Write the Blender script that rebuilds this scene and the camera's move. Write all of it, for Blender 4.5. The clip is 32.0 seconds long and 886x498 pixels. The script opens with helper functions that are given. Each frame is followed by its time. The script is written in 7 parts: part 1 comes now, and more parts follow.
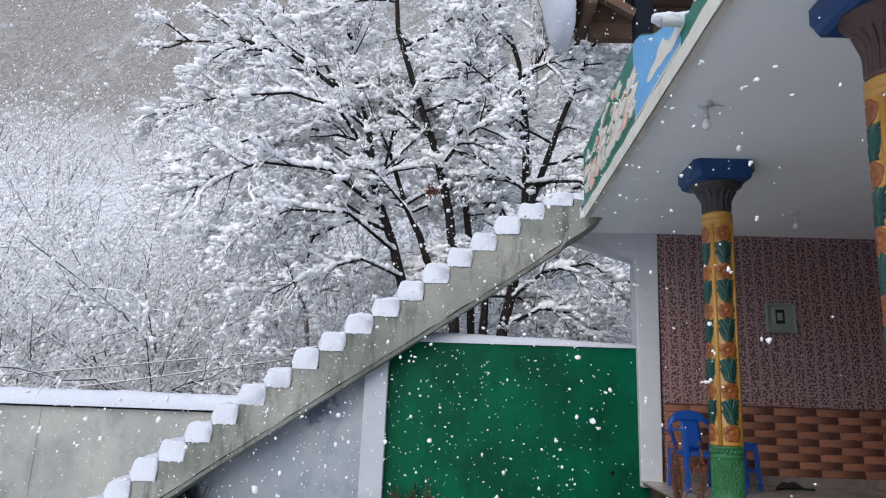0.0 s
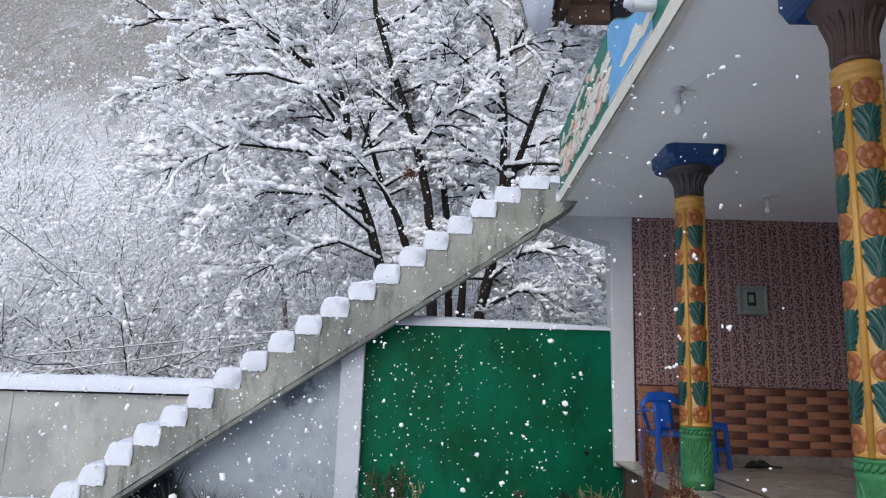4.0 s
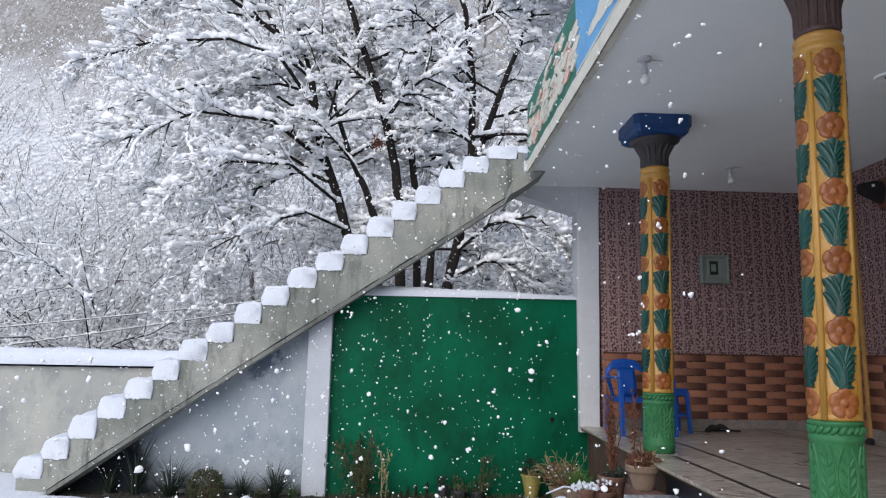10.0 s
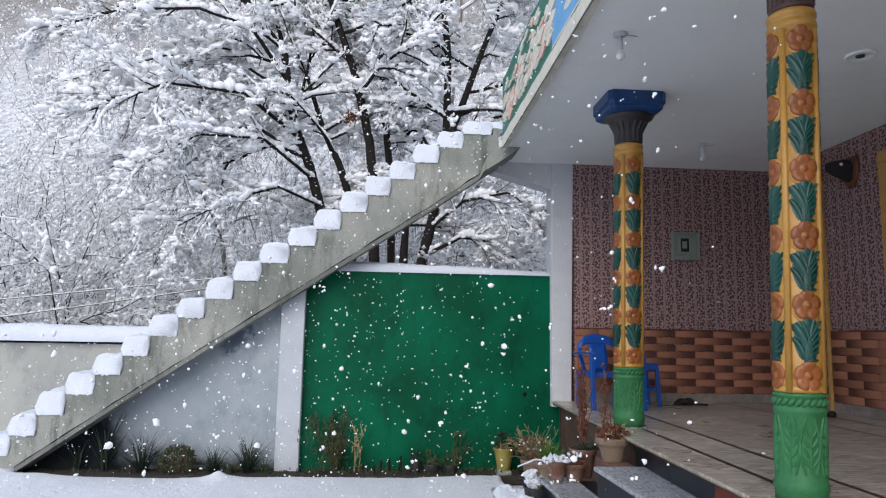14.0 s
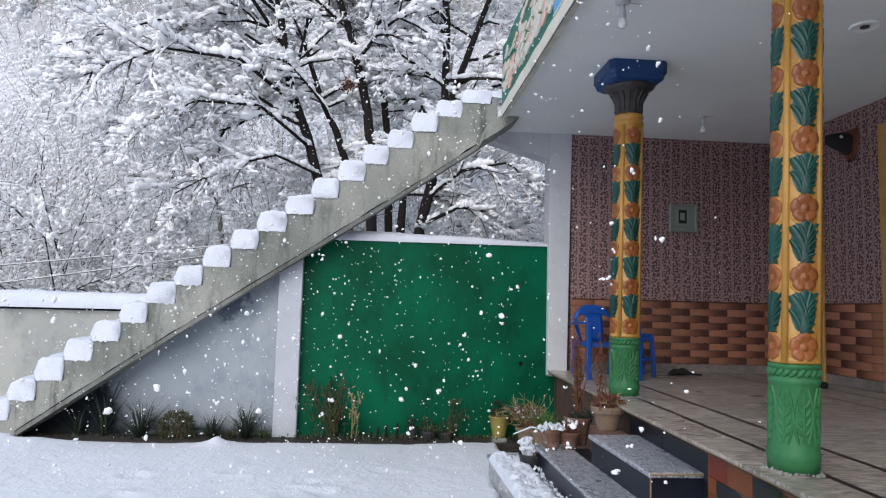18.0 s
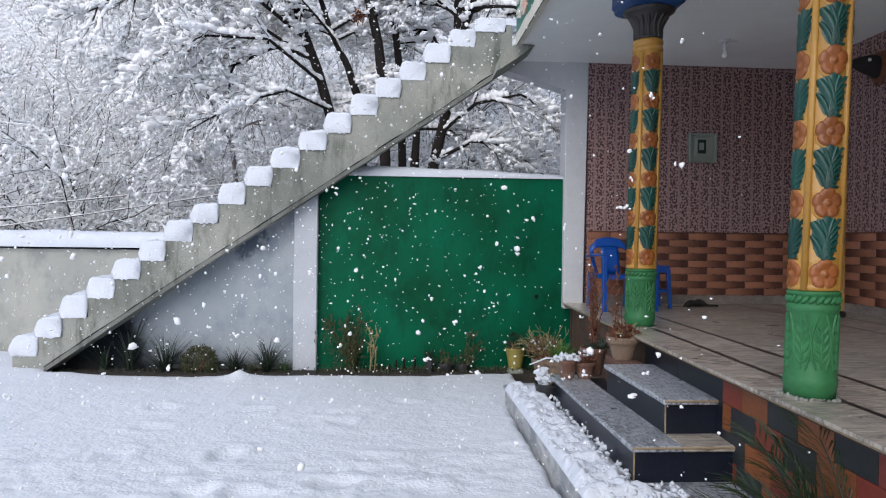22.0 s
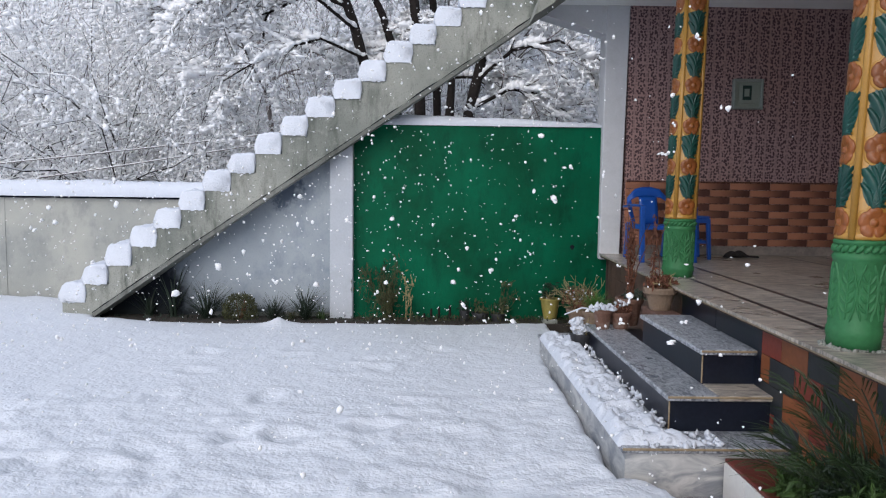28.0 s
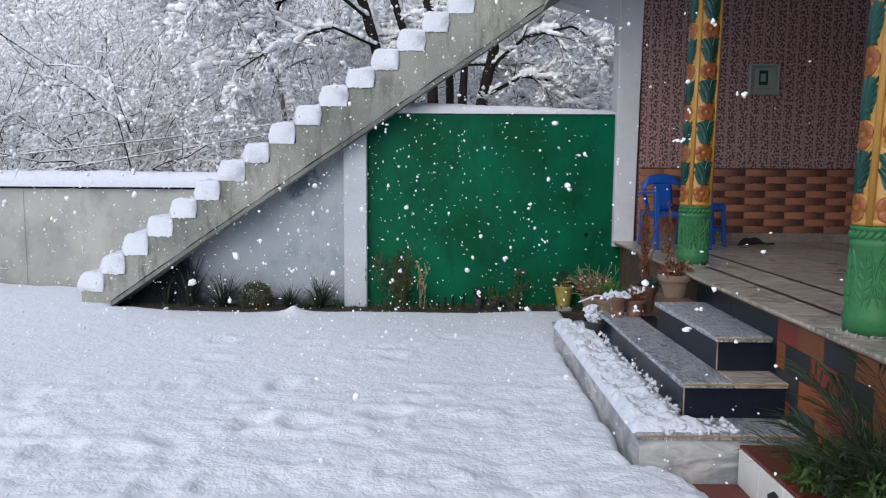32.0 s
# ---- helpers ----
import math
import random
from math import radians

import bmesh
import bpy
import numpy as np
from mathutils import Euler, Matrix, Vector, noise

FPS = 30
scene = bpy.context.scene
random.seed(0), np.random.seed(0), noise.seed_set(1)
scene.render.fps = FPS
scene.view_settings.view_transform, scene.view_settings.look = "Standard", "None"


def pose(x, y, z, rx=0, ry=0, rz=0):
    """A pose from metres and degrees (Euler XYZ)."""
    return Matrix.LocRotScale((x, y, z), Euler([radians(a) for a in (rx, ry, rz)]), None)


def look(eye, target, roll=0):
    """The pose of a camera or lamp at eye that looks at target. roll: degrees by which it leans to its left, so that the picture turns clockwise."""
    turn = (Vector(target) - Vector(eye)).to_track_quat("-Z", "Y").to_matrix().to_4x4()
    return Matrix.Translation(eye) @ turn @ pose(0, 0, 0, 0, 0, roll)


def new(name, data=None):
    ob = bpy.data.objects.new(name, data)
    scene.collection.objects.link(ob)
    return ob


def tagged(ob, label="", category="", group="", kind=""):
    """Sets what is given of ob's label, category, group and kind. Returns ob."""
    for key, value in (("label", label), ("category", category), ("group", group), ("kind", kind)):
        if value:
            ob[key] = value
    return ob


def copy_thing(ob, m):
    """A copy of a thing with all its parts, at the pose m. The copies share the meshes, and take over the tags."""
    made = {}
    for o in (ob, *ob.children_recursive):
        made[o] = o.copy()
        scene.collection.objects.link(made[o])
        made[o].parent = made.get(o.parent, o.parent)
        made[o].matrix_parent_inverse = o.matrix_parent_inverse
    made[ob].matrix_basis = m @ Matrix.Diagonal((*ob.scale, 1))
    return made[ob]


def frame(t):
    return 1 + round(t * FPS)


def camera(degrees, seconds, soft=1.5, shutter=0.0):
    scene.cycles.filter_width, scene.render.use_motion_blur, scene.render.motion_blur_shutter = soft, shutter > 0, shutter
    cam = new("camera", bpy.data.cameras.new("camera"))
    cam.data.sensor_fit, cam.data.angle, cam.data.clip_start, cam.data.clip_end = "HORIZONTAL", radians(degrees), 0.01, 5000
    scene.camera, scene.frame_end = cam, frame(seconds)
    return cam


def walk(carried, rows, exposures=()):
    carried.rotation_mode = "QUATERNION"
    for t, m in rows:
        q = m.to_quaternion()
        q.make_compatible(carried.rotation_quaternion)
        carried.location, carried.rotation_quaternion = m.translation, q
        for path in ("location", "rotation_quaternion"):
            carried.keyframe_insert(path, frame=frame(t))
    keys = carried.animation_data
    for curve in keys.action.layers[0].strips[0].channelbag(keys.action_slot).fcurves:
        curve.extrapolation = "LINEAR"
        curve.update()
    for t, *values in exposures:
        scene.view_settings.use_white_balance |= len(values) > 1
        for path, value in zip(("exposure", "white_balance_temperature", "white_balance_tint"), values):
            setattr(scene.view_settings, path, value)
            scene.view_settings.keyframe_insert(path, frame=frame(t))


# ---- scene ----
cam = camera(66.14, 32.0, soft=1.2)
EXPOSURES = ((0.0, -0.08, 6230, 12), (4.0, -0.07, 6230, 12), (8.0, -0.03, 6230, 12), (14.0, 0.04, 6230, 12), (18.0, 0.05, 6230, 12), (22.0, 0.01, 6230, 12), (25.0, -0.05, 6230, 12), (32.0, -0.09, 6230, 12))
# seconds, eye x y z, yaw, pitch, lean
ROWS = [
    (0.0, -0.018, 0.018, 1.321, 2.08, 13.24, 2.02),
    (0.5, 0.005, 0.007, 1.353, 2.03, 12.84, 1.91),
    (1.0, 0.025, 0.008, 1.350, 1.94, 12.68, 2.02),
    (1.5, 0.025, 0.007, 1.348, 1.67, 12.59, 2.04),
    (2.0, 0.029, 0.014, 1.350, 1.37, 12.52, 2.05),
    (2.5, 0.036, 0.018, 1.349, 1.11, 12.41, 2.06),
    (3.0, 0.038, 0.019, 1.347, 0.82, 12.28, 2.01),
    (3.5, 0.034, 0.017, 1.346, 0.60, 12.04, 1.82),
    (5.5, 0.027, 0.012, 1.348, -0.18, 10.57, 1.14),
    (6.0, 0.019, 0.010, 1.353, -0.56, 10.40, 1.11),
    (6.5, 0.027, 0.012, 1.350, -0.69, 10.32, 0.96),
    (7.0, 0.028, 0.013, 1.353, -0.88, 10.17, 0.91),
    (7.5, 0.033, 0.020, 1.350, -1.05, 10.07, 0.94),
    (8.0, 0.033, 0.020, 1.348, -1.33, 9.93, 0.93),
    (8.5, 0.035, 0.025, 1.347, -1.59, 9.82, 0.93),
    (9.0, 0.035, 0.024, 1.346, -1.82, 9.66, 1.01),
    (9.5, 0.037, 0.023, 1.346, -2.04, 9.48, 1.02),
    (10.0, 0.041, 0.027, 1.341, -2.31, 9.30, 1.06),
    (10.5, 0.044, 0.035, 1.341, -2.58, 9.03, 1.17),
    (11.0, 0.045, 0.040, 1.338, -2.89, 8.86, 1.14),
    (11.5, 0.047, 0.038, 1.340, -3.03, 8.61, 1.15),
    (12.0, 0.048, 0.038, 1.337, -3.25, 8.43, 1.14),
    (12.5, 0.050, 0.041, 1.336, -3.48, 8.22, 1.18),
    (13.0, 0.041, 0.036, 1.334, -3.90, 7.94, 1.14),
    (13.5, 0.045, 0.041, 1.333, -4.19, 7.69, 1.10),
    (14.0, 0.049, 0.046, 1.331, -4.49, 7.41, 1.02),
    (14.5, 0.051, 0.048, 1.331, -4.86, 7.13, 1.06),
    (16.5, 0.038, 0.048, 1.328, -5.29, 6.21, 1.19),
    (17.0, 0.039, 0.044, 1.333, -5.10, 5.77, 1.35),
    (17.5, 0.032, 0.045, 1.332, -5.03, 5.36, 1.46),
    (18.0, 0.037, 0.049, 1.328, -4.84, 4.89, 1.45),
    (18.5, 0.036, 0.052, 1.329, -4.73, 4.33, 1.34),
    (19.0, 0.042, 0.059, 1.322, -4.53, 3.59, 1.31),
    (19.5, 0.039, 0.060, 1.322, -4.41, 2.81, 1.24),
    (20.0, 0.041, 0.066, 1.317, -4.28, 2.13, 1.11),
    (20.5, 0.046, 0.069, 1.313, -4.07, 1.48, 0.96),
    (21.0, 0.039, 0.069, 1.312, -4.02, 0.67, 0.88),
    (21.5, 0.044, 0.076, 1.307, -3.81, 0.02, 0.79),
    (22.0, 0.040, 0.073, 1.307, -3.67, -0.46, 0.71),
    (22.5, 0.042, 0.078, 1.304, -3.50, -0.94, 0.64),
    (23.0, 0.044, 0.081, 1.307, -3.28, -1.42, 0.59),
    (23.5, 0.039, 0.079, 1.302, -3.16, -1.68, 0.71),
    (24.0, 0.035, 0.077, 1.301, -2.85, -2.19, 0.80),
    (24.5, 0.034, 0.081, 1.300, -2.52, -2.67, 0.74),
    (25.0, 0.038, 0.085, 1.298, -2.12, -3.07, 0.74),
    (25.5, 0.035, 0.087, 1.291, -1.80, -3.37, 0.72),
    (26.0, 0.034, 0.082, 1.298, -1.51, -3.72, 0.67),
    (26.5, 0.038, 0.087, 1.293, -1.29, -3.91, 0.70),
    (28.5, 0.030, 0.078, 1.290, -0.71, -4.75, 0.71),
    (29.0, 0.029, 0.077, 1.285, -0.57, -4.86, 0.67),
    (29.5, 0.032, 0.079, 1.283, -0.41, -5.01, 0.67),
    (30.0, 0.030, 0.076, 1.284, -0.29, -5.17, 0.63),
    (30.5, 0.024, 0.065, 1.291, -0.16, -5.36, 0.57),
    (31.0, 0.024, 0.067, 1.286, -0.04, -5.38, 0.57),
    (31.5, 0.024, 0.065, 1.286, 0.10, -5.45, 0.55),
    (32.0, 0.025, 0.066, 1.293, 0.25, -5.58, 0.38),
]


def aim(ex, ey, ez, yaw, pitch, lean):
    a, b = radians(yaw), radians(pitch)
    way = Vector((-math.sin(a) * math.cos(b), math.cos(a) * math.cos(b), math.sin(b)))
    eye = Vector((ex, ey, ez))
    return look(eye, eye + way, lean)


walk(cam, [(r[0], aim(*r[1:])) for r in ROWS], EXPOSURES)

# ---- world and light: an overcast, snowing sky ----
world = bpy.data.worlds.new("overcast_sky")
scene.world = world
world.use_nodes = True
wn = world.node_tree
for n in list(wn.nodes):
    wn.nodes.remove(n)
w_out = wn.nodes.new("ShaderNodeOutputWorld")
w_bg = wn.nodes.new("ShaderNodeBackground")
w_sky = wn.nodes.new("ShaderNodeTexSky")
w_sky.sky_type = "NISHITA"
w_sky.sun_disc = False
w_sky.sun_elevation = radians(36)
w_sky.sun_rotation = radians(200)
w_sky.dust_density = 6.0
w_sky.air_density = 1.0
w_mix = wn.nodes.new("ShaderNodeMixRGB")
w_mix.inputs[0].default_value = 0.72
w_mix.inputs[2].default_value = (7.2, 8.0, 9.5, 1)
wn.links.new(w_sky.outputs[0], w_mix.inputs[1])
wn.links.new(w_mix.outputs[0], w_bg.inputs[0])
w_bg.inputs[1].default_value = 0.135
wn.links.new(w_bg.outputs[0], w_out.inputs[0])

sun_data = bpy.data.lights.new("sun", "SUN")
sun_data.energy = 1.55
sun_data.angle = radians(50)
sun_data.color = (1.0, 0.97, 0.93)
sun_lamp = new("sun", sun_data)
sun_lamp.matrix_world = look((-7, -10, 8), (0, 4, 0))


# ---- materials ----
def mat(name, base, rough=0.7, var=0.15, scale=6.0, fine=60.0, bump=0.15, second=None, metal=0.0, spec=0.5, coat=0.0, island=0.0, stain=None, stain_amount=0.5, stain_scale=1.5):
    m = bpy.data.materials.new(name)
    m.use_nodes = True
    t = m.node_tree
    b = t.nodes["Principled BSDF"]
    b.inputs["Roughness"].default_value = rough
    b.inputs["Metallic"].default_value = metal
    b.inputs["Specular IOR Level"].default_value = spec
    b.inputs["Coat Weight"].default_value = coat
    co = t.nodes.new("ShaderNodeTexCoord")
    n1 = t.nodes.new("ShaderNodeTexNoise")
    n1.inputs["Scale"].default_value = scale
    n1.inputs["Detail"].default_value = 5
    n2 = t.nodes.new("ShaderNodeTexNoise")
    n2.inputs["Scale"].default_value = fine
    n2.inputs["Detail"].default_value = 4
    geo = t.nodes.new("ShaderNodeNewGeometry")
    for n in (n1, n2):
        t.links.new(geo.outputs["Position"], n.inputs["Vector"])
    add = t.nodes.new("ShaderNodeMath")
    add.operation = "ADD"
    t.links.new(n1.outputs[0], add.inputs[0])
    t.links.new(n2.outputs[0], add.inputs[1])
    ramp = t.nodes.new("ShaderNodeMapRange")
    ramp.inputs[1].default_value, ramp.inputs[2].default_value = 0.65, 1.35
    t.links.new(add.outputs[0], ramp.inputs[0])
    mix = t.nodes.new("ShaderNodeMixRGB")
    lo = second or tuple(c * (1 - var) for c in base)
    hi = base if second else tuple(min(1, c * (1 + var)) for c in base)
    mix.inputs[1].default_value = (*lo, 1)
    mix.inputs[2].default_value = (*hi, 1)
    t.links.new(ramp.outputs[0], mix.inputs[0])
    out = mix.outputs[0]
    if stain:
        n3 = t.nodes.new("ShaderNodeTexNoise")
        n3.inputs["Scale"].default_value = stain_scale
        n3.inputs["Detail"].default_value = 7
        n3.inputs["Roughness"].default_value = 0.65
        t.links.new(geo.outputs["Position"], n3.inputs["Vector"])
        r3 = t.nodes.new("ShaderNodeMapRange")
        r3.inputs[1].default_value, r3.inputs[2].default_value = 0.5, 0.72
        r3.inputs[4].default_value = stain_amount
        t.links.new(n3.outputs[0], r3.inputs[0])
        m3 = t.nodes.new("ShaderNodeMixRGB")
        m3.inputs[2].default_value = (*stain, 1)
        t.links.new(r3.outputs[0], m3.inputs[0])
        t.links.new(out, m3.inputs[1])
        out = m3.outputs[0]
    if island:
        oi = t.nodes.new("ShaderNodeObjectInfo")
        mr = t.nodes.new("ShaderNodeMapRange")
        mr.inputs[3].default_value, mr.inputs[4].default_value = 1 - island, 1 + island
        t.links.new(oi.outputs["Random"], mr.inputs[0])
        hs = t.nodes.new("ShaderNodeHueSaturation")
        t.links.new(mr.outputs[0], hs.inputs["Value"])
        t.links.new(out, hs.inputs["Color"])
        out = hs.outputs[0]
    t.links.new(out, b.inputs["Base Color"])
    if bump:
        bp = t.nodes.new("ShaderNodeBump")
        bp.inputs["Strength"].default_value = bump
        bp.inputs["Distance"].default_value = 0.01
        t.links.new(add.outputs[0], bp.inputs["Height"])
        t.links.new(bp.outputs[0], b.inputs["Normal"])
    return m


def weathered(name, base, dark, light, rough=0.85, streak=(2.2, 2.2, 0.5), amount=0.7, bump=0.3, patch=2.6, coarse=0.9, spec=0.5, pits=0.35):
    """Painted or raw masonry with run-down streaks, patches and pitting."""
    m = bpy.data.materials.new(name)
    m.use_nodes = True
    t = m.node_tree
    b = t.nodes["Principled BSDF"]
    geo = t.nodes.new("ShaderNodeNewGeometry")
    mp = t.nodes.new("ShaderNodeMapping")
    mp.inputs["Scale"].default_value = streak
    t.links.new(geo.outputs["Position"], mp.inputs[0])

    def noise_of(scale, detail, rough_, source):
        n = t.nodes.new("ShaderNodeTexNoise")
        n.inputs["Scale"].default_value = scale
        n.inputs["Detail"].default_value = detail
        n.inputs["Roughness"].default_value = rough_
        t.links.new(source, n.inputs["Vector"])
        return n.outputs[0]

    def ranged(source, lo, hi, top=1.0):
        r = t.nodes.new("ShaderNodeMapRange")
        r.inputs[1].default_value, r.inputs[2].default_value, r.inputs[4].default_value = lo, hi, top
        t.links.new(source, r.inputs[0])
        return r.outputs[0]

    def blend(fac, one, two):
        x = t.nodes.new("ShaderNodeMixRGB")
        t.links.new(fac, x.inputs[0])
        for k, v in ((1, one), (2, two)):
            if isinstance(v, tuple):
                x.inputs[k].default_value = (*v, 1)
            else:
                t.links.new(v, x.inputs[k])
        return x.outputs[0]

    big = noise_of(coarse, 4, 0.55, geo.outputs["Position"])
    run = noise_of(3.0, 7, 0.7, mp.outputs[0])
    spot = noise_of(patch * 4, 6, 0.7, geo.outputs["Position"])
    pit = noise_of(90, 3, 0.6, geo.outputs["Position"])
    c = blend(ranged(big, 0.38, 0.64), base, light)
    c = blend(ranged(run, 0.5, 0.72, amount), c, dark)
    c = blend(ranged(spot, 0.56, 0.74, amount * 0.8), c, light)
    c = blend(ranged(pit, 0.56, 0.8, pits), c, dark)
    t.links.new(c, b.inputs["Base Color"])
    b.inputs["Specular IOR Level"].default_value = spec
    b.inputs["Roughness"].default_value = rough
    bp = t.nodes.new("ShaderNodeBump")
    bp.inputs["Strength"].default_value = bump
    bp.inputs["Distance"].default_value = 0.008
    h = t.nodes.new("ShaderNodeMath")
    t.links.new(spot, h.inputs[0])
    t.links.new(pit, h.inputs[1])
    t.links.new(h.outputs[0], bp.inputs["Height"])
    t.links.new(bp.outputs[0], b.inputs["Normal"])
    return m


def node(t, kind, **values):
    n = t.nodes.new(kind)
    for k, v in values.items():
        n.inputs[k].default_value = v
    return n


M_SNOW = mat("snow", (0.6, 0.632, 0.69), rough=0.85, var=0.05, scale=9, fine=55, bump=0.7, spec=0.2)


def yard_snow():
    """Settled snow with a coarse granular skin."""
    m = bpy.data.materials.new("granular_yard_snow")
    m.use_nodes = True
    t = m.node_tree
    b = t.nodes["Principled BSDF"]
    b.inputs["Roughness"].default_value = 0.8
    b.inputs["Specular IOR Level"].default_value = 0.25
    geo = t.nodes.new("ShaderNodeNewGeometry")
    hs = []
    for scale, detail in ((6, 4), (17, 2.5), (42, 1.5)):
        n = t.nodes.new("ShaderNodeTexNoise")
        n.inputs["Scale"].default_value = scale
        n.inputs["Detail"].default_value = detail
        n.inputs["Roughness"].default_value = 0.65
        t.links.new(geo.outputs["Position"], n.inputs["Vector"])
        hs.append(n)
    s1 = t.nodes.new("ShaderNodeMath")
    s1.operation = "MULTIPLY_ADD"
    s1.inputs[1].default_value = 0.55
    t.links.new(hs[2].outputs[0], s1.inputs[0])
    t.links.new(hs[1].outputs[0], s1.inputs[2])
    bp = t.nodes.new("ShaderNodeBump")
    bp.inputs["Strength"].default_value = 0.85
    bp.inputs["Distance"].default_value = 0.014
    t.links.new(s1.outputs[0], bp.inputs["Height"])
    t.links.new(bp.outputs[0], b.inputs["Normal"])
    c = t.nodes.new("ShaderNodeMixRGB")
    c.inputs[1].default_value = (0.605, 0.632, 0.68, 1)
    c.inputs[2].default_value = (0.685, 0.712, 0.755, 1)
    t.links.new(hs[0].outputs[0], c.inputs[0])
    t.links.new(c.outputs[0], b.inputs["Base Color"])
    return m


M_YARD_SNOW = yard_snow()


def translucent_snow():
    """Loose snow on twigs, which lets part of the light through."""
    m = bpy.data.materials.new("loose_tree_snow")
    m.use_nodes = True
    t = m.node_tree
    out = t.nodes["Material Output"]
    t.nodes.remove(t.nodes["Principled BSDF"])
    d = t.nodes.new("ShaderNodeBsdfDiffuse")
    s = t.nodes.new("ShaderNodeBsdfTranslucent")
    geo = t.nodes.new("ShaderNodeNewGeometry")
    n = t.nodes.new("ShaderNodeTexNoise")
    n.inputs["Scale"].default_value = 9
    t.links.new(geo.outputs["Position"], n.inputs["Vector"])
    c = t.nodes.new("ShaderNodeMixRGB")
    c.inputs[1].default_value = (0.972, 0.975, 0.98, 1)
    c.inputs[2].default_value = (0.985, 0.987, 0.99, 1)
    t.links.new(n.outputs[0], c.inputs[0])
    t.links.new(c.outputs[0], d.inputs[0])
    t.links.new(c.outputs[0], s.inputs[0])
    x = t.nodes.new("ShaderNodeMixShader")
    x.inputs[0].default_value = 0.26
    t.links.new(d.outputs[0], x.inputs[1])
    t.links.new(s.outputs[0], x.inputs[2])
    t.links.new(x.outputs[0], out.inputs[0])
    return m


M_TREE_SNOW = translucent_snow()
M_CONCRETE = weathered("raw_concrete", (0.2, 0.213, 0.188), (0.08, 0.09, 0.075), (0.345, 0.35, 0.31), 0.9, amount=1.0, patch=3.2, bump=0.9, spec=0.2, pits=0.9)
M_DAMP = weathered("damp_dark_concrete", (0.12, 0.125, 0.11), (0.04, 0.042, 0.036), (0.2, 0.205, 0.185), 0.9, amount=0.9, bump=0.5)
M_PLASTER_L = weathered("weathered_plaster", (0.28, 0.29, 0.27), (0.16, 0.175, 0.175), (0.38, 0.38, 0.34), 0.9, (1.2, 1.2, 0.8), coarse=1.3, bump=0.35)
M_PANEL = weathered("pale_blue_plaster", (0.26, 0.295, 0.325), (0.1, 0.14, 0.2), (0.345, 0.378, 0.4), 0.85, (1.4, 1.4, 0.9), amount=0.55, coarse=1.1, bump=0.2, spec=0.12)


def panel_marks(m):
    """Dark colour on the panel: a black low corner with a ragged slanting limit, a dark foot, and a few blue-black
    patches.
    """
    t = m.node_tree
    b = t.nodes["Principled BSDF"]
    old = b.inputs["Base Color"].links[0].from_socket
    geo = t.nodes.new("ShaderNodeNewGeometry")

    def noise_at(scale, rough):
        n = t.nodes.new("ShaderNodeTexNoise")
        n.inputs["Scale"].default_value, n.inputs["Detail"].default_value, n.inputs["Roughness"].default_value = scale, 6, rough
        t.links.new(geo.outputs["Position"], n.inputs["Vector"])
        return n.outputs[0]

    def math_of(kind, one, two, three=0.0):
        n = t.nodes.new("ShaderNodeMath")
        n.operation = kind
        for q, v in enumerate((one, two, three)):
            if isinstance(v, (int, float)):
                n.inputs[q].default_value = v
            else:
                t.links.new(v, n.inputs[q])
        return n.outputs[0]

    def ranged(v, lo, hi, top):
        n = t.nodes.new("ShaderNodeMapRange")
        n.interpolation_type = "SMOOTHSTEP"
        n.inputs[1].default_value, n.inputs[2].default_value, n.inputs[4].default_value = lo, hi, top
        t.links.new(v, n.inputs[0])
        return n.outputs[0]

    def over(fac, below, colour):
        n = t.nodes.new("ShaderNodeMixRGB")
        t.links.new(fac, n.inputs[0])
        t.links.new(below, n.inputs[1])
        n.inputs[2].default_value = (*colour, 1)
        return n.outputs[0]

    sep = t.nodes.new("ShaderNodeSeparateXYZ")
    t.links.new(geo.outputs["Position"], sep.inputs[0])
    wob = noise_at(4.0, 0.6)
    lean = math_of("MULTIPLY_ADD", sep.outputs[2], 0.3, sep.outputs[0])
    # black towards the low left corner, with a noisy slanting limit
    corner_mask = math_of("MULTIPLY_ADD", wob, 0.5, lean)
    c = over(ranged(corner_mask, -1.9, -2.35, 0.4), old, (0.05, 0.06, 0.07))
    c = over(ranged(corner_mask, -2.12, -2.36, 0.97), c, (0.007, 0.009, 0.014))
    # darker towards the bottom, with an uneven upper limit
    foot_band = math_of("MULTIPLY_ADD", noise_at(7.0, 0.7), 0.22, sep.outputs[2])
    c = over(ranged(foot_band, 0.24, 0.13, 0.9), c, (0.02, 0.024, 0.024))
    gap = t.nodes.new("ShaderNodeVectorMath")
    gap.operation = "DISTANCE"
    gap.inputs[1].default_value = (-1.5, 7.12, 1.33)
    t.links.new(geo.outputs["Position"], gap.inputs[0])
    near = math_of("MULTIPLY_ADD", noise_at(11.0, 0.75), -0.5, gap.outputs[1])
    c = over(ranged(near, -0.02, -0.14, 0.75), c, (0.05, 0.075, 0.12))
    t.links.new(c, b.inputs["Base Color"])


panel_marks(M_PANEL)
M_WHITE = mat("white_wall_paint", (0.54, 0.55, 0.565), rough=0.75, var=0.05, scale=2.5, fine=60, bump=0.12, stain=(0.36, 0.37, 0.37), stain_amount=0.4, stain_scale=3)
M_POST = mat("bluish_limewash", (0.43, 0.455, 0.49), rough=0.85, var=0.08, scale=3, fine=50, bump=0.25, stain=(0.3, 0.32, 0.33), stain_amount=0.45, stain_scale=4)
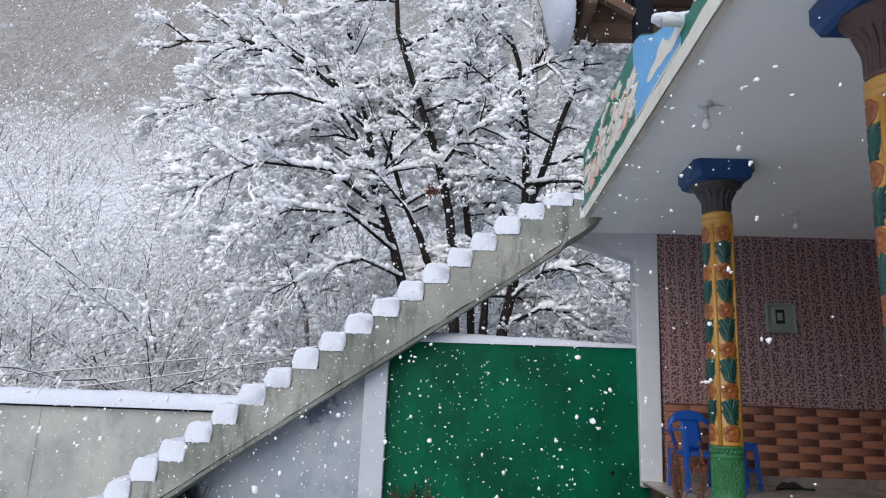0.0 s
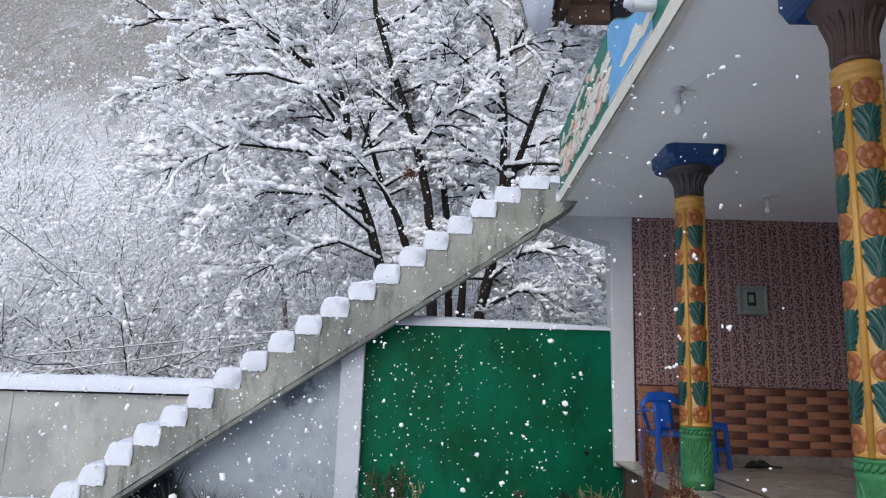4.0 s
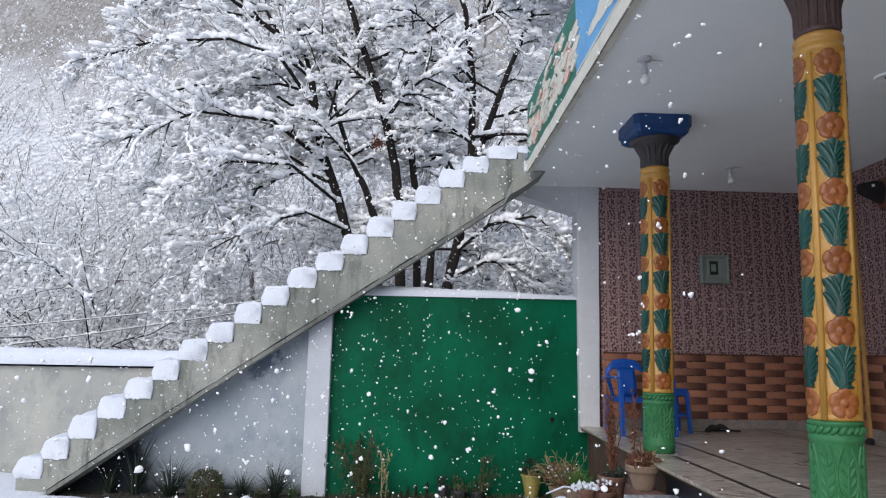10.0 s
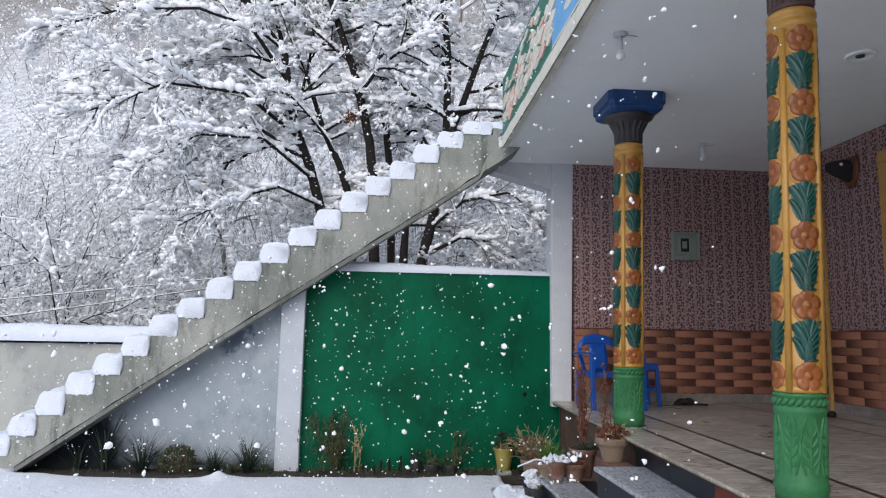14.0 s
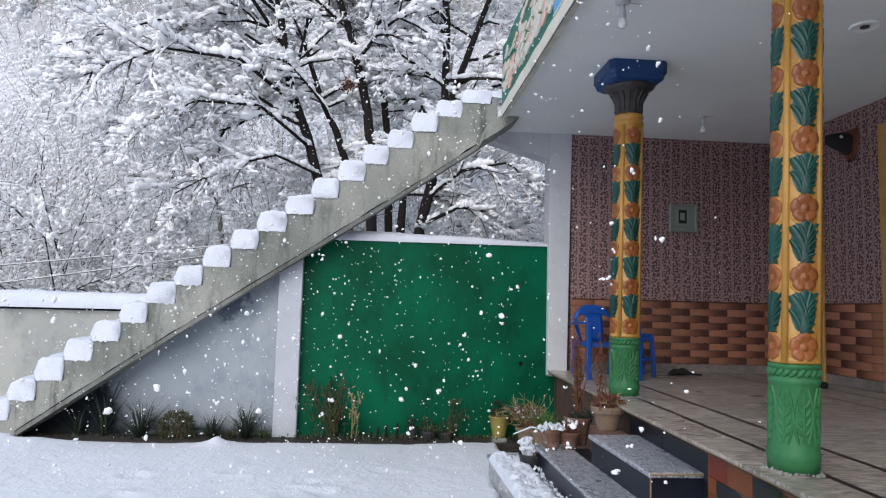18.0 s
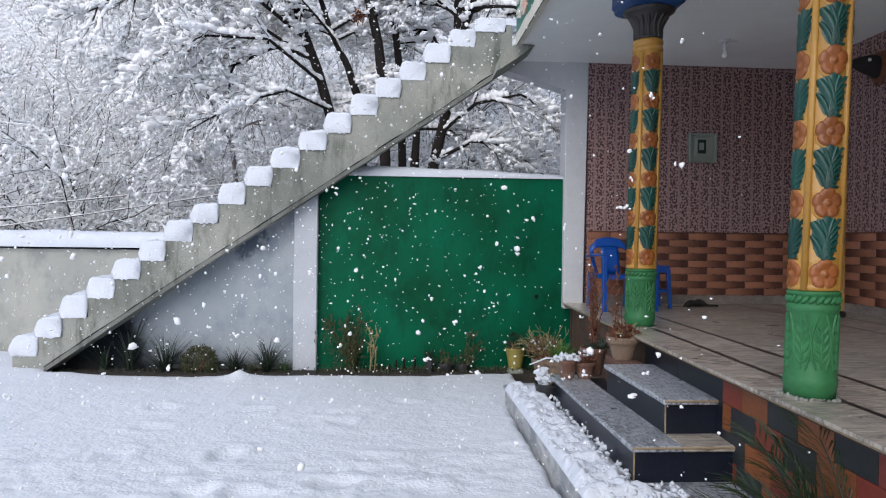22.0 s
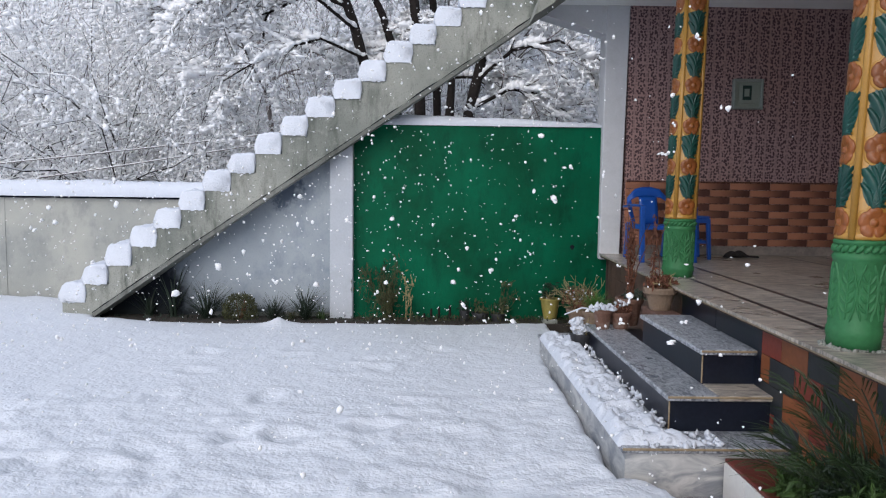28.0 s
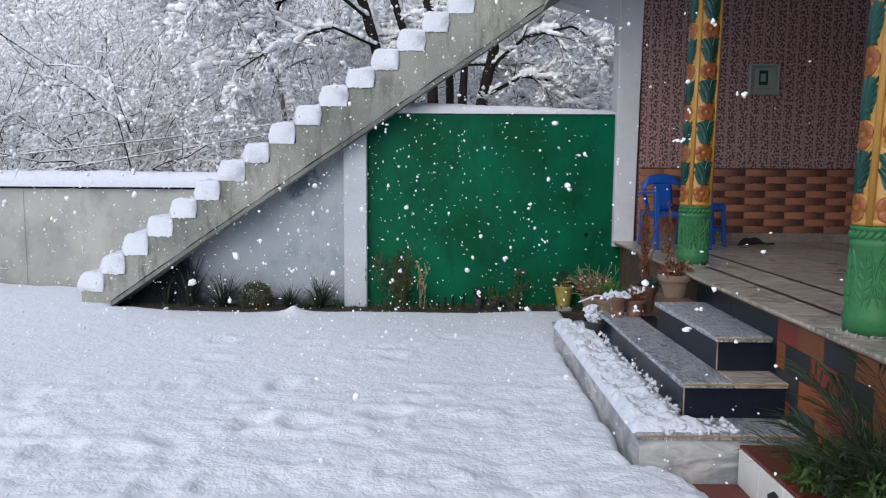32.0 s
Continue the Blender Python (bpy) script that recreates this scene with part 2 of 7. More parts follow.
M_CEIL = mat("ceiling_paint", (0.85, 0.87, 0.86), rough=0.6, var=0.03, scale=1.2, fine=50, bump=0.1, stain=(0.6, 0.61, 0.62), stain_amount=0.3, stain_scale=1.1)
# plain near-black, also used for painted shadow lines
M_NEAR_BLACK = mat("near_black_matte", (0.007, 0.009, 0.014), spec=0.12, rough=0.8, var=0.4, scale=5, fine=30, bump=0.4)
M_GREEN_WALL = weathered("green_gloss_paint", (0.0, 0.06, 0.026), (0.0, 0.022, 0.012), (0.0, 0.102, 0.048), 0.5, (2.2, 2.2, 0.9), amount=0.6, coarse=1.4, bump=0.4, spec=0.1)
M_BLACK_TILE = mat("black_marble_tile", (0.01, 0.013, 0.022), rough=0.28, var=0.3, scale=5, fine=60, bump=0.03, spec=0.3)
M_DARK_LINE = mat("black_inlay_strip", (0.012, 0.012, 0.013), rough=0.3, bump=0.02)
M_SOIL = mat("wet_soil", (0.03, 0.024, 0.018), rough=0.95, var=0.4, scale=12, fine=90, bump=0.8)
M_BARK = mat("wet_bark", (0.02, 0.0168, 0.0155), spec=0.1, rough=0.9, var=0.4, scale=20, fine=120, bump=0.6)
M_BRUSH = mat("twig_bark", (0.17, 0.15, 0.142), rough=0.9, var=0.3, scale=10, fine=60, bump=0.0)


# ---- helpers for meshes ----
def obj(name, bm, material, parent=None, label="", smooth=False):
    me = bpy.data.meshes.new(name)
    if isinstance(bm, bmesh.types.BMesh):
        bm.to_mesh(me)
        bm.free()
    else:
        me.from_pydata([tuple(v) for v in bm[0]], [], [tuple(f) for f in bm[1]])
    me.materials.append(material)
    if smooth:
        me.polygons.foreach_set("use_smooth", [True] * len(me.polygons))
    me.update()
    ob = new(name, me)
    if parent:
        ob.parent = parent
        ob.matrix_parent_inverse = parent.matrix_world.inverted()
    if label:
        ob["label"] = label
    return ob


def part(name, bm, material, parent, label="", smooth=False):
    return obj(name, bm, material, parent, label, smooth)


def thing(name, at=(0, 0, 0), label="", category="", group="", kind="", turn=0):
    e = new(name)
    e.empty_display_size = 0.05
    e.matrix_world = pose(*at, 0, 0, turn)
    bpy.context.view_layer.update()
    return tagged(e, label, category, group, kind)


def box(x0, x1, y0, y1, z0, z1, bevel=0.0, segs=1):
    bm = bmesh.new()
    bmesh.ops.create_cube(bm, size=1)
    bmesh.ops.scale(bm, vec=(x1 - x0, y1 - y0, z1 - z0), verts=bm.verts)
    bmesh.ops.translate(bm, vec=((x0 + x1) / 2, (y0 + y1) / 2, (z0 + z1) / 2), verts=bm.verts)
    if bevel:
        bmesh.ops.bevel(bm, geom=bm.edges[:], offset=bevel, segments=segs, affect="EDGES")
    return bm


def prism(outline, axis, a, b, bevel=0.0):
    """An outline in the plane across the axis, pushed from a to b."""
    bm = bmesh.new()
    put = {"x": lambda u, v, w: (w, u, v), "y": lambda u, v, w: (u, w, v), "z": lambda u, v, w: (u, v, w)}[axis]
    lo = [bm.verts.new(put(u, v, a)) for u, v in outline]
    hi = [bm.verts.new(put(u, v, b)) for u, v in outline]
    n = len(outline)
    bm.faces.new(lo)
    bm.faces.new(hi[::-1])
    for i in range(n):
        bm.faces.new((lo[i], hi[i], hi[(i + 1) % n], lo[(i + 1) % n]))
    bmesh.ops.recalc_face_normals(bm, faces=bm.faces[:])
    if bevel:
        bmesh.ops.bevel(bm, geom=bm.edges[:], offset=bevel, segments=1, affect="EDGES")
    return bm


def lathe(profile, segs=24, cap=True):
    """Turns (radius, height) pairs round the z axis."""
    vs, fs = [], []
    for r, z in profile:
        for k in range(segs):
            a = 2 * math.pi * k / segs
            vs.append((r * math.cos(a), r * math.sin(a), z))
    for i in range(len(profile) - 1):
        for k in range(segs):
            a, b = i * segs + k, i * segs + (k + 1) % segs
            fs.append((a, b, b + segs, a + segs))
    if cap:
        fs.append(tuple(range(segs))[::-1])
        fs.append(tuple(range((len(profile) - 1) * segs, len(profile) * segs)))
    return vs, fs


def tubes(p0, p1, r0, r1, sides=4):
    """Tapered sticks between pairs of points, as plain lists of corners and faces."""
    p0, p1 = np.asarray(p0, float), np.asarray(p1, float)
    r0, r1 = np.asarray(r0, float), np.asarray(r1, float)
    d = p1 - p0
    d /= np.maximum(np.linalg.norm(d, axis=1, keepdims=True), 1e-9)
    ref = np.where(np.abs(d[:, 2:3]) > 0.9, np.array([[1.0, 0, 0]]), np.array([[0, 0, 1.0]]))
    u = np.cross(d, ref)
    u /= np.linalg.norm(u, axis=1, keepdims=True)
    v = np.cross(d, u)
    ang = np.arange(sides) * 2 * np.pi / sides
    ring = np.cos(ang)[None, :, None] * u[:, None] + np.sin(ang)[None, :, None] * v[:, None]
    lo = p0[:, None] + ring * r0[:, None, None]
    hi = p1[:, None] + ring * r1[:, None, None]
    verts = np.concatenate([lo, hi], 1).reshape(-1, 3)
    base = (np.arange(len(p0)) * 2 * sides)[:, None, None]
    k = np.arange(sides)
    quad = np.stack([k, (k + 1) % sides, (k + 1) % sides + sides, k + sides], 1)
    return verts, (base + quad[None]).reshape(-1, 4)


def fast_mesh(name, verts, faces, material, parent=None, smooth=True, label=""):
    me = bpy.data.meshes.new(name)
    verts, faces = np.asarray(verts, np.float32), np.asarray(faces, np.int32)
    n = faces.shape[1]
    me.vertices.add(len(verts))
    me.vertices.foreach_set("co", verts.ravel())
    me.loops.add(faces.size)
    me.loops.foreach_set("vertex_index", faces.ravel())
    me.polygons.add(len(faces))
    me.polygons.foreach_set("loop_start", np.arange(0, faces.size, n, dtype=np.int32))
    me.polygons.foreach_set("loop_total", np.full(len(faces), n, np.int32))
    me.polygons.foreach_set("use_smooth", np.full(len(faces), smooth))
    me.materials.append(material)
    me.update(calc_edges=True)
    ob = new(name, me)
    if parent:
        ob.parent = parent
        ob.matrix_parent_inverse = parent.matrix_world.inverted()
    if label:
        ob["label"] = label
    return ob


ICO = bmesh.new()
bmesh.ops.create_icosphere(ICO, subdivisions=1, radius=1)
ICO_V = np.array([v.co[:] for v in ICO.verts])
ICO_F = np.array([[v.index for v in f.verts] for f in ICO.faces])
ICO.free()
ICO = bmesh.new()
bmesh.ops.create_icosphere(ICO, subdivisions=2, radius=1)
ICO2_V = np.array([v.co[:] for v in ICO.verts])
ICO2_F = np.array([[v.index for v in f.verts] for f in ICO.faces])
ICO.free()


def blobs(centres, scales, rng, lumpy=0.25, fine=False):
    """Lumps with an uneven outline: one per centre, each with its own three half-sizes."""
    V, F = (ICO2_V, ICO2_F) if fine else (ICO_V, ICO_F)
    c, s = np.asarray(centres, float), np.asarray(scales, float)
    a = rng.uniform(0, 2 * np.pi, len(c))
    ca, sa = np.cos(a), np.sin(a)
    jit = 1 + rng.normal(0, lumpy, (len(c), len(V), 1))
    v = V[None] * np.clip(jit, 0.5, 1.6) * s[:, None, :]
    x = v[..., 0] * ca[:, None] - v[..., 1] * sa[:, None]
    y = v[..., 0] * sa[:, None] + v[..., 1] * ca[:, None]
    out = np.stack([x, y, v[..., 2]], -1) + c[:, None]
    f = F[None] + (np.arange(len(c)) * len(V))[:, None, None]
    return out.reshape(-1, 3), f.reshape(-1, 3)

# ---- more materials ----
M_OCHRE = mat("ochre_enamel", (0.41, 0.215, 0.04), rough=0.38, var=0.12, scale=8, fine=60, bump=0.15)
M_FLOWER = mat("orange_enamel", (0.235, 0.072, 0.015), rough=0.38, var=0.18, scale=12, fine=60, bump=0.15, island=0.12)
M_LEAF = mat("teal_enamel", (0.004, 0.05, 0.038), rough=0.36, var=0.2, scale=12, fine=60, bump=0.15, island=0.15)
M_TUFT = mat("fresh_green_fronds", (0.06, 0.15, 0.02), rough=0.6, var=0.4, scale=15, fine=80, bump=0.1)
M_EDGE = mat("yellowed_stone_edge", (0.27, 0.21, 0.13), rough=0.6, var=0.3, scale=9, fine=60, bump=0.1, stain=(0.16, 0.09, 0.04), stain_amount=0.7, stain_scale=14)
M_BASE_GREEN = mat("green_enamel", (0.035, 0.155, 0.058), spec=0.25, rough=0.5, var=0.15, scale=8, fine=50, bump=0.15)
M_CAPITAL = mat("black_enamel", (0.035, 0.03, 0.03), rough=0.5, var=0.3, scale=8, fine=60, bump=0.2)
M_CAPITAL_BROWN = mat("brown_enamel", (0.06, 0.03, 0.024), rough=0.5, var=0.3, scale=8, fine=60, bump=0.2)
M_ABACUS = mat("blue_enamel", (0.004, 0.042, 0.15), rough=0.4, var=0.2, scale=8, fine=50, bump=0.1)
M_BRICK_DARK = mat("dark_brick_tile", (0.11, 0.04, 0.025), rough=0.4, var=0.25, scale=14, fine=70, bump=0.2, island=0.25)
M_GROUT = mat("grout", (0.06, 0.035, 0.028), rough=0.9, var=0.2)
M_SKIRT = mat("skirting_stone", (0.2, 0.17, 0.15), rough=0.5, var=0.3, scale=6, fine=30)
M_TILE_RED = mat("red_tile", (0.17, 0.03, 0.018), rough=0.5, var=0.2, scale=7, fine=40, bump=0.1, island=0.2)
M_TILE_ORANGE = mat("orange_tile", (0.22, 0.07, 0.024), rough=0.5, var=0.2, scale=7, fine=40, bump=0.1, island=0.2)
M_TILE_BLACK = mat("slate_tile", (0.022, 0.025, 0.028), rough=0.5, var=0.3, scale=7, fine=40, bump=0.1, island=0.25)
M_TILE_WORN = mat("worn_brown_tile", (0.11, 0.06, 0.045), rough=0.55, var=0.45, scale=9, fine=50, bump=0.2, island=0.35, stain=(0.03, 0.026, 0.025), stain_amount=0.8, stain_scale=9)
M_WHITE_TILE = mat("white_glazed_tile", (0.7, 0.7, 0.66), rough=0.3, var=0.06, scale=6, fine=40, bump=0.05, stain=(0.4, 0.36, 0.28), stain_amount=0.4)
M_RED_FLOOR = mat("red_floor_tile", (0.13, 0.025, 0.018), rough=0.35, var=0.25, scale=6, fine=40, bump=0.1)
M_BLUE_PLASTIC = mat("blue_plastic", (0.004, 0.06, 0.3), rough=0.4, var=0.08, scale=6, fine=60, bump=0.03)
M_TERRACOTTA = mat("terracotta", (0.125, 0.062, 0.042), rough=0.85, var=0.25, scale=9, fine=60, bump=0.3, stain=(0.33, 0.3, 0.26), stain_amount=0.5, stain_scale=9)
M_CLAY_GREY = mat("weathered_clay", (0.18, 0.125, 0.085), rough=0.9, var=0.25, scale=9, fine=60, bump=0.3, stain=(0.12, 0.1, 0.08), stain_amount=0.5, stain_scale=9)
M_YELLOW_TIN = mat("yellow_tin", (0.23, 0.19, 0.045), rough=0.5, var=0.2, scale=9, fine=50, bump=0.1, stain=(0.25, 0.18, 0.06), stain_amount=0.5, stain_scale=12)
M_BLACK_PLASTIC = mat("black_plastic", (0.02, 0.02, 0.022), rough=0.5, var=0.2)
M_DRY = mat("dry_stems", (0.12, 0.045, 0.024), rough=0.9, var=0.35, scale=20, fine=90, bump=0.1)
M_STRAW = mat("straw_leaves", (0.3, 0.24, 0.12), rough=0.9, var=0.35, scale=20, fine=90, bump=0.1)
M_LEAF_GREEN = mat("leaf_green", (0.04, 0.082, 0.018), rough=0.6, var=0.4, scale=15, fine=80, bump=0.1)
M_LEAF_DARK = mat("leaf_dark", (0.012, 0.024, 0.013), rough=0.6, var=0.4, scale=15, fine=80, bump=0.1)
M_PALM = mat("palm_green", (0.022, 0.045, 0.014), rough=0.45, var=0.45, scale=12, fine=70, bump=0.1)
M_LEAF_OLIVE = mat("leaf_olive", (0.05, 0.055, 0.018), rough=0.7, var=0.4, scale=20, fine=80, bump=0.1)
M_WOOD = mat("ochre_wood_trim", (0.42, 0.23, 0.06), rough=0.5, var=0.2, scale=9, fine=60, bump=0.15)
M_DARK_WOOD = mat("old_brown_wood", (0.09, 0.05, 0.03), rough=0.85, var=0.4, scale=7, fine=50, bump=0.4)
M_PLAQUE = mat("varnished_plaque_wood", (0.13, 0.045, 0.02), rough=0.4, var=0.3, scale=9, fine=50, bump=0.1)
M_BOX_GREEN = mat("grey_green_metal", (0.2, 0.225, 0.19), rough=0.5, var=0.1, scale=9, fine=60, bump=0.05)
M_BOX_PALE = mat("worn_pale_metal", (0.19, 0.215, 0.19), rough=0.5, var=0.15, scale=9, fine=60, bump=0.05)
M_GLASS_DARK = mat("dark_meter_glass", (0.02, 0.035, 0.03), rough=0.08, var=0.2, bump=0.0)
M_SIGN_GREEN = mat("sign_green_paint", (0.006, 0.13, 0.085), rough=0.5, var=0.15, scale=6, fine=40, bump=0.1)
M_SIGN_WHITE = mat("sign_white_paint", (0.6, 0.575, 0.49), rough=0.6, var=0.1, scale=6, fine=40, bump=0.1, stain=(0.3, 0.33, 0.25), stain_amount=0.6, stain_scale=5)
M_SIGN_BLUE = mat("sign_blue_paint", (0.11, 0.33, 0.58), rough=0.5, var=0.15, scale=6, fine=40, bump=0.1)
M_SIGN_PINK = mat("sign_pink_paint", (0.62, 0.4, 0.32), rough=0.6, var=0.2, scale=12, fine=40, bump=0.1)
M_WIRE = mat("grey_cable", (0.16, 0.15, 0.145), rough=0.7, var=0.2)
M_BULB = mat("milky_glass", (0.75, 0.75, 0.72), rough=0.2, var=0.03, bump=0.0)
M_SHOE = mat("black_cloth", (0.015, 0.012, 0.012), rough=0.9, var=0.3)


def wallpaper():
    """Mauve paper with columns of small dark sprigs between plain stripes."""
    m = bpy.data.materials.new("sprigged_wallpaper")
    m.use_nodes = True
    t = m.node_tree
    b = t.nodes["Principled BSDF"]
    b.inputs["Roughness"].default_value = 0.65
    geo = t.nodes.new("ShaderNodeNewGeometry")
    sep = t.nodes.new("ShaderNodeSeparateXYZ")
    t.links.new(geo.outputs["Position"], sep.inputs[0])
    along = node(t, "ShaderNodeMath")
    along.operation = "ADD"
    t.links.new(sep.outputs[0], along.inputs[0])
    t.links.new(sep.outputs[1], along.inputs[1])
    com = t.nodes.new("ShaderNodeCombineXYZ")
    t.links.new(along.outputs[0], com.inputs[0])
    t.links.new(sep.outputs[2], com.inputs[1])
    sc = node(t, "ShaderNodeVectorMath")
    sc.operation = "MULTIPLY"
    sc.inputs[1].default_value = (40, 34, 1)
    t.links.new(com.outputs[0], sc.inputs[0])
    wob = node(t, "ShaderNodeTexNoise", Scale=1.6, Detail=2.0)
    t.links.new(sc.outputs[0], wob.inputs["Vector"])
    off = node(t, "ShaderNodeVectorMath")
    off.operation = "MULTIPLY_ADD"
    off.inputs[1].default_value = (0.7, 0.7, 0)
    t.links.new(wob.outputs[1], off.inputs[0])
    t.links.new(sc.outputs[0], off.inputs[2])
    vor = node(t, "ShaderNodeTexVoronoi", Scale=1.0, Randomness=0.75)
    vor.voronoi_dimensions = "2D"
    t.links.new(off.outputs[0], vor.inputs["Vector"])
    dot = t.nodes.new("ShaderNodeValToRGB")
    for pos, val in ((0.05, 0.5), (0.12, 1.0), (0.36, 1.0), (0.42, 0.0)):
        el = dot.color_ramp.elements.new(pos)
        el.color = (val, val, val, 1)
    dot.color_ramp.elements.remove(dot.color_ramp.elements[-1])
    dot.color_ramp.elements.remove(dot.color_ramp.elements[0])
    t.links.new(vor.outputs["Distance"], dot.inputs[0])
    st = node(t, "ShaderNodeMath")
    st.operation = "MULTIPLY"
    st.inputs[1].default_value = 2 * math.pi / 0.112
    t.links.new(along.outputs[0], st.inputs[0])
    sn = node(t, "ShaderNodeMath")
    sn.operation = "SINE"
    t.links.new(st.outputs[0], sn.inputs[0])
    band = node(t, "ShaderNodeMapRange")
    band.inputs[1].default_value, band.inputs[2].default_value = -0.9, -0.6
    band.inputs[3].default_value = 0.3
    t.links.new(sn.outputs[0], band.inputs[0])
    mul = node(t, "ShaderNodeMath")
    mul.operation = "MULTIPLY"
    t.links.new(dot.outputs[0], mul.inputs[0])
    t.links.new(band.outputs[0], mul.inputs[1])
    fade = node(t, "ShaderNodeTexNoise", Scale=0.7, Detail=2.0)
    t.links.new(geo.outputs["Position"], fade.inputs["Vector"])
    base = t.nodes.new("ShaderNodeMixRGB")
    base.inputs[1].default_value = (0.31, 0.175, 0.138, 1)
    base.inputs[2].default_value = (0.3, 0.212, 0.222, 1)
    t.links.new(fade.outputs[0], base.inputs[0])
    mix = t.nodes.new("ShaderNodeMixRGB")
    mix.inputs[2].default_value = (0.045, 0.018, 0.024, 1)
    t.links.new(mul.outputs[0], mix.inputs[0])
    t.links.new(base.outputs[0], mix.inputs[1])
    t.links.new(mix.outputs[0], b.inputs["Base Color"])
    return m


def marble(name, light, dark, rough, vein=5.0, skew=(1.0, 3.0, 3.0)):
    m = bpy.data.materials.new(name)
    m.use_nodes = True
    t = m.node_tree
    b = t.nodes["Principled BSDF"]
    b.inputs["Roughness"].default_value = rough
    geo = t.nodes.new("ShaderNodeNewGeometry")
    mp = t.nodes.new("ShaderNodeMapping")
    mp.inputs["Scale"].default_value = skew
    mp.inputs["Rotation"].default_value = (0.1, 0.15, 0.35)
    t.links.new(geo.outputs["Position"], mp.inputs[0])
    n = node(t, "ShaderNodeTexNoise", Scale=vein, Detail=8.0, Roughness=0.62, Distortion=1.1)
    t.links.new(mp.outputs[0], n.inputs["Vector"])
    oi = t.nodes.new("ShaderNodeObjectInfo")
    ramp = t.nodes.new("ShaderNodeValToRGB")
    e = ramp.color_ramp.elements
    e[0].position, e[0].color = 0.38, (*dark, 1)
    e[1].position, e[1].color = 0.6, (*light, 1)
    t.links.new(n.outputs[0], ramp.inputs[0])
    hs = t.nodes.new("ShaderNodeHueSaturation")
    mr = t.nodes.new("ShaderNodeMapRange")
    mr.inputs[3].default_value, mr.inputs[4].default_value = 0.85, 1.12
    t.links.new(oi.outputs["Random"], mr.inputs[0])
    t.links.new(mr.outputs[0], hs.inputs["Value"])
    t.links.new(ramp.outputs[0], hs.inputs["Color"])
    t.links.new(hs.outputs[0], b.inputs["Base Color"])
    wet = node(t, "ShaderNodeTexNoise", Scale=2.2, Detail=4.0)
    t.links.new(geo.outputs["Position"], wet.inputs["Vector"])
    wr = t.nodes.new("ShaderNodeMapRange")
    wr.inputs[3].default_value, wr.inputs[4].default_value = rough * 0.5, rough * 1.7
    t.links.new(wet.outputs[0], wr.inputs[0])
    t.links.new(wr.outputs[0], b.inputs["Roughness"])
    return m



def brick_tile():
    """Printed brick tile: pale at one end, running to dark at the other."""
    m = bpy.data.materials.new("shaded_brick_tile")
    m.use_nodes = True
    t = m.node_tree
    b = t.nodes["Principled BSDF"]
    b.inputs["Roughness"].default_value = 0.4
    co = t.nodes.new("ShaderNodeTexCoord")
    sep = t.nodes.new("ShaderNodeSeparateXYZ")
    t.links.new(co.outputs["Object"], sep.inputs[0])
    along = t.nodes.new("ShaderNodeMath")
    along.operation = "ADD"
    t.links.new(sep.outputs[0], along.inputs[0])
    t.links.new(sep.outputs[1], along.inputs[1])
    n = node(t, "ShaderNodeTexNoise", Scale=14.0, Detail=5.0)
    geo = t.nodes.new("ShaderNodeNewGeometry")
    t.links.new(geo.outputs["Position"], n.inputs["Vector"])
    wob = t.nodes.new("ShaderNodeMath")
    wob.operation = "MULTIPLY_ADD"
    wob.inputs[1].default_value = 0.06
    t.links.new(n.outputs[0], wob.inputs[0])
    t.links.new(along.outputs[0], wob.inputs[2])
    r = t.nodes.new("ShaderNodeMapRange")
    r.inputs[1].default_value, r.inputs[2].default_value = 0.12, 0.36
    t.links.new(wob.outputs[0], r.inputs[0])
    c = t.nodes.new("ShaderNodeMixRGB")
    c.inputs[1].default_value = (0.33, 0.14, 0.08, 1)
    c.inputs[2].default_value = (0.07, 0.023, 0.015, 1)
    t.links.new(r.outputs[0], c.inputs[0])
    oi = t.nodes.new("ShaderNodeObjectInfo")
    v = t.nodes.new("ShaderNodeMapRange")
    v.inputs[3].default_value, v.inputs[4].default_value = 0.8, 1.2
    t.links.new(oi.outputs["Random"], v.inputs[0])
    hs = t.nodes.new("ShaderNodeHueSaturation")
    t.links.new(v.outputs[0], hs.inputs["Value"])
    t.links.new(c.outputs[0], hs.inputs["Color"])
    t.links.new(hs.outputs[0], b.inputs["Base Color"])
    bp = t.nodes.new("ShaderNodeBump")
    bp.inputs["Strength"].default_value = 0.2
    bp.inputs["Distance"].default_value = 0.006
    t.links.new(n.outputs[0], bp.inputs["Height"])
    t.links.new(bp.outputs[0], b.inputs["Normal"])
    return m


M_BRICK = brick_tile()
M_PAPER = wallpaper()
M_MARBLE_FLOOR = marble("veined_floor_marble", (0.5, 0.44, 0.365), (0.158, 0.143, 0.125), 0.3, 6.5, (1.2, 4.5, 2.0))
M_MARBLE_STEP = marble("veined_step_marble", (0.45, 0.47, 0.5), (0.1, 0.11, 0.13), 0.3, 15.0, (3.0, 1.3, 2.0))
M_MARBLE_WHITE = marble("white_plinth_marble", (0.5, 0.5, 0.485), (0.2, 0.215, 0.235), 0.4, 4.0, (1.0, 1.0, 2.2))

# ---- the plan ----
WALL_Y, GREEN_Y, STAIR_Y = 7.0, 7.08, 6.84
PORCH_Z, CEIL_Z, SIDE_X = 0.71, 3.19, 4.2

OVERHANG = 0.1


def porch_edge(y):
    return 1.415 + 0.045 * y


# ---- setting: ground, walls, porch ----
_foot = random.Random(12)
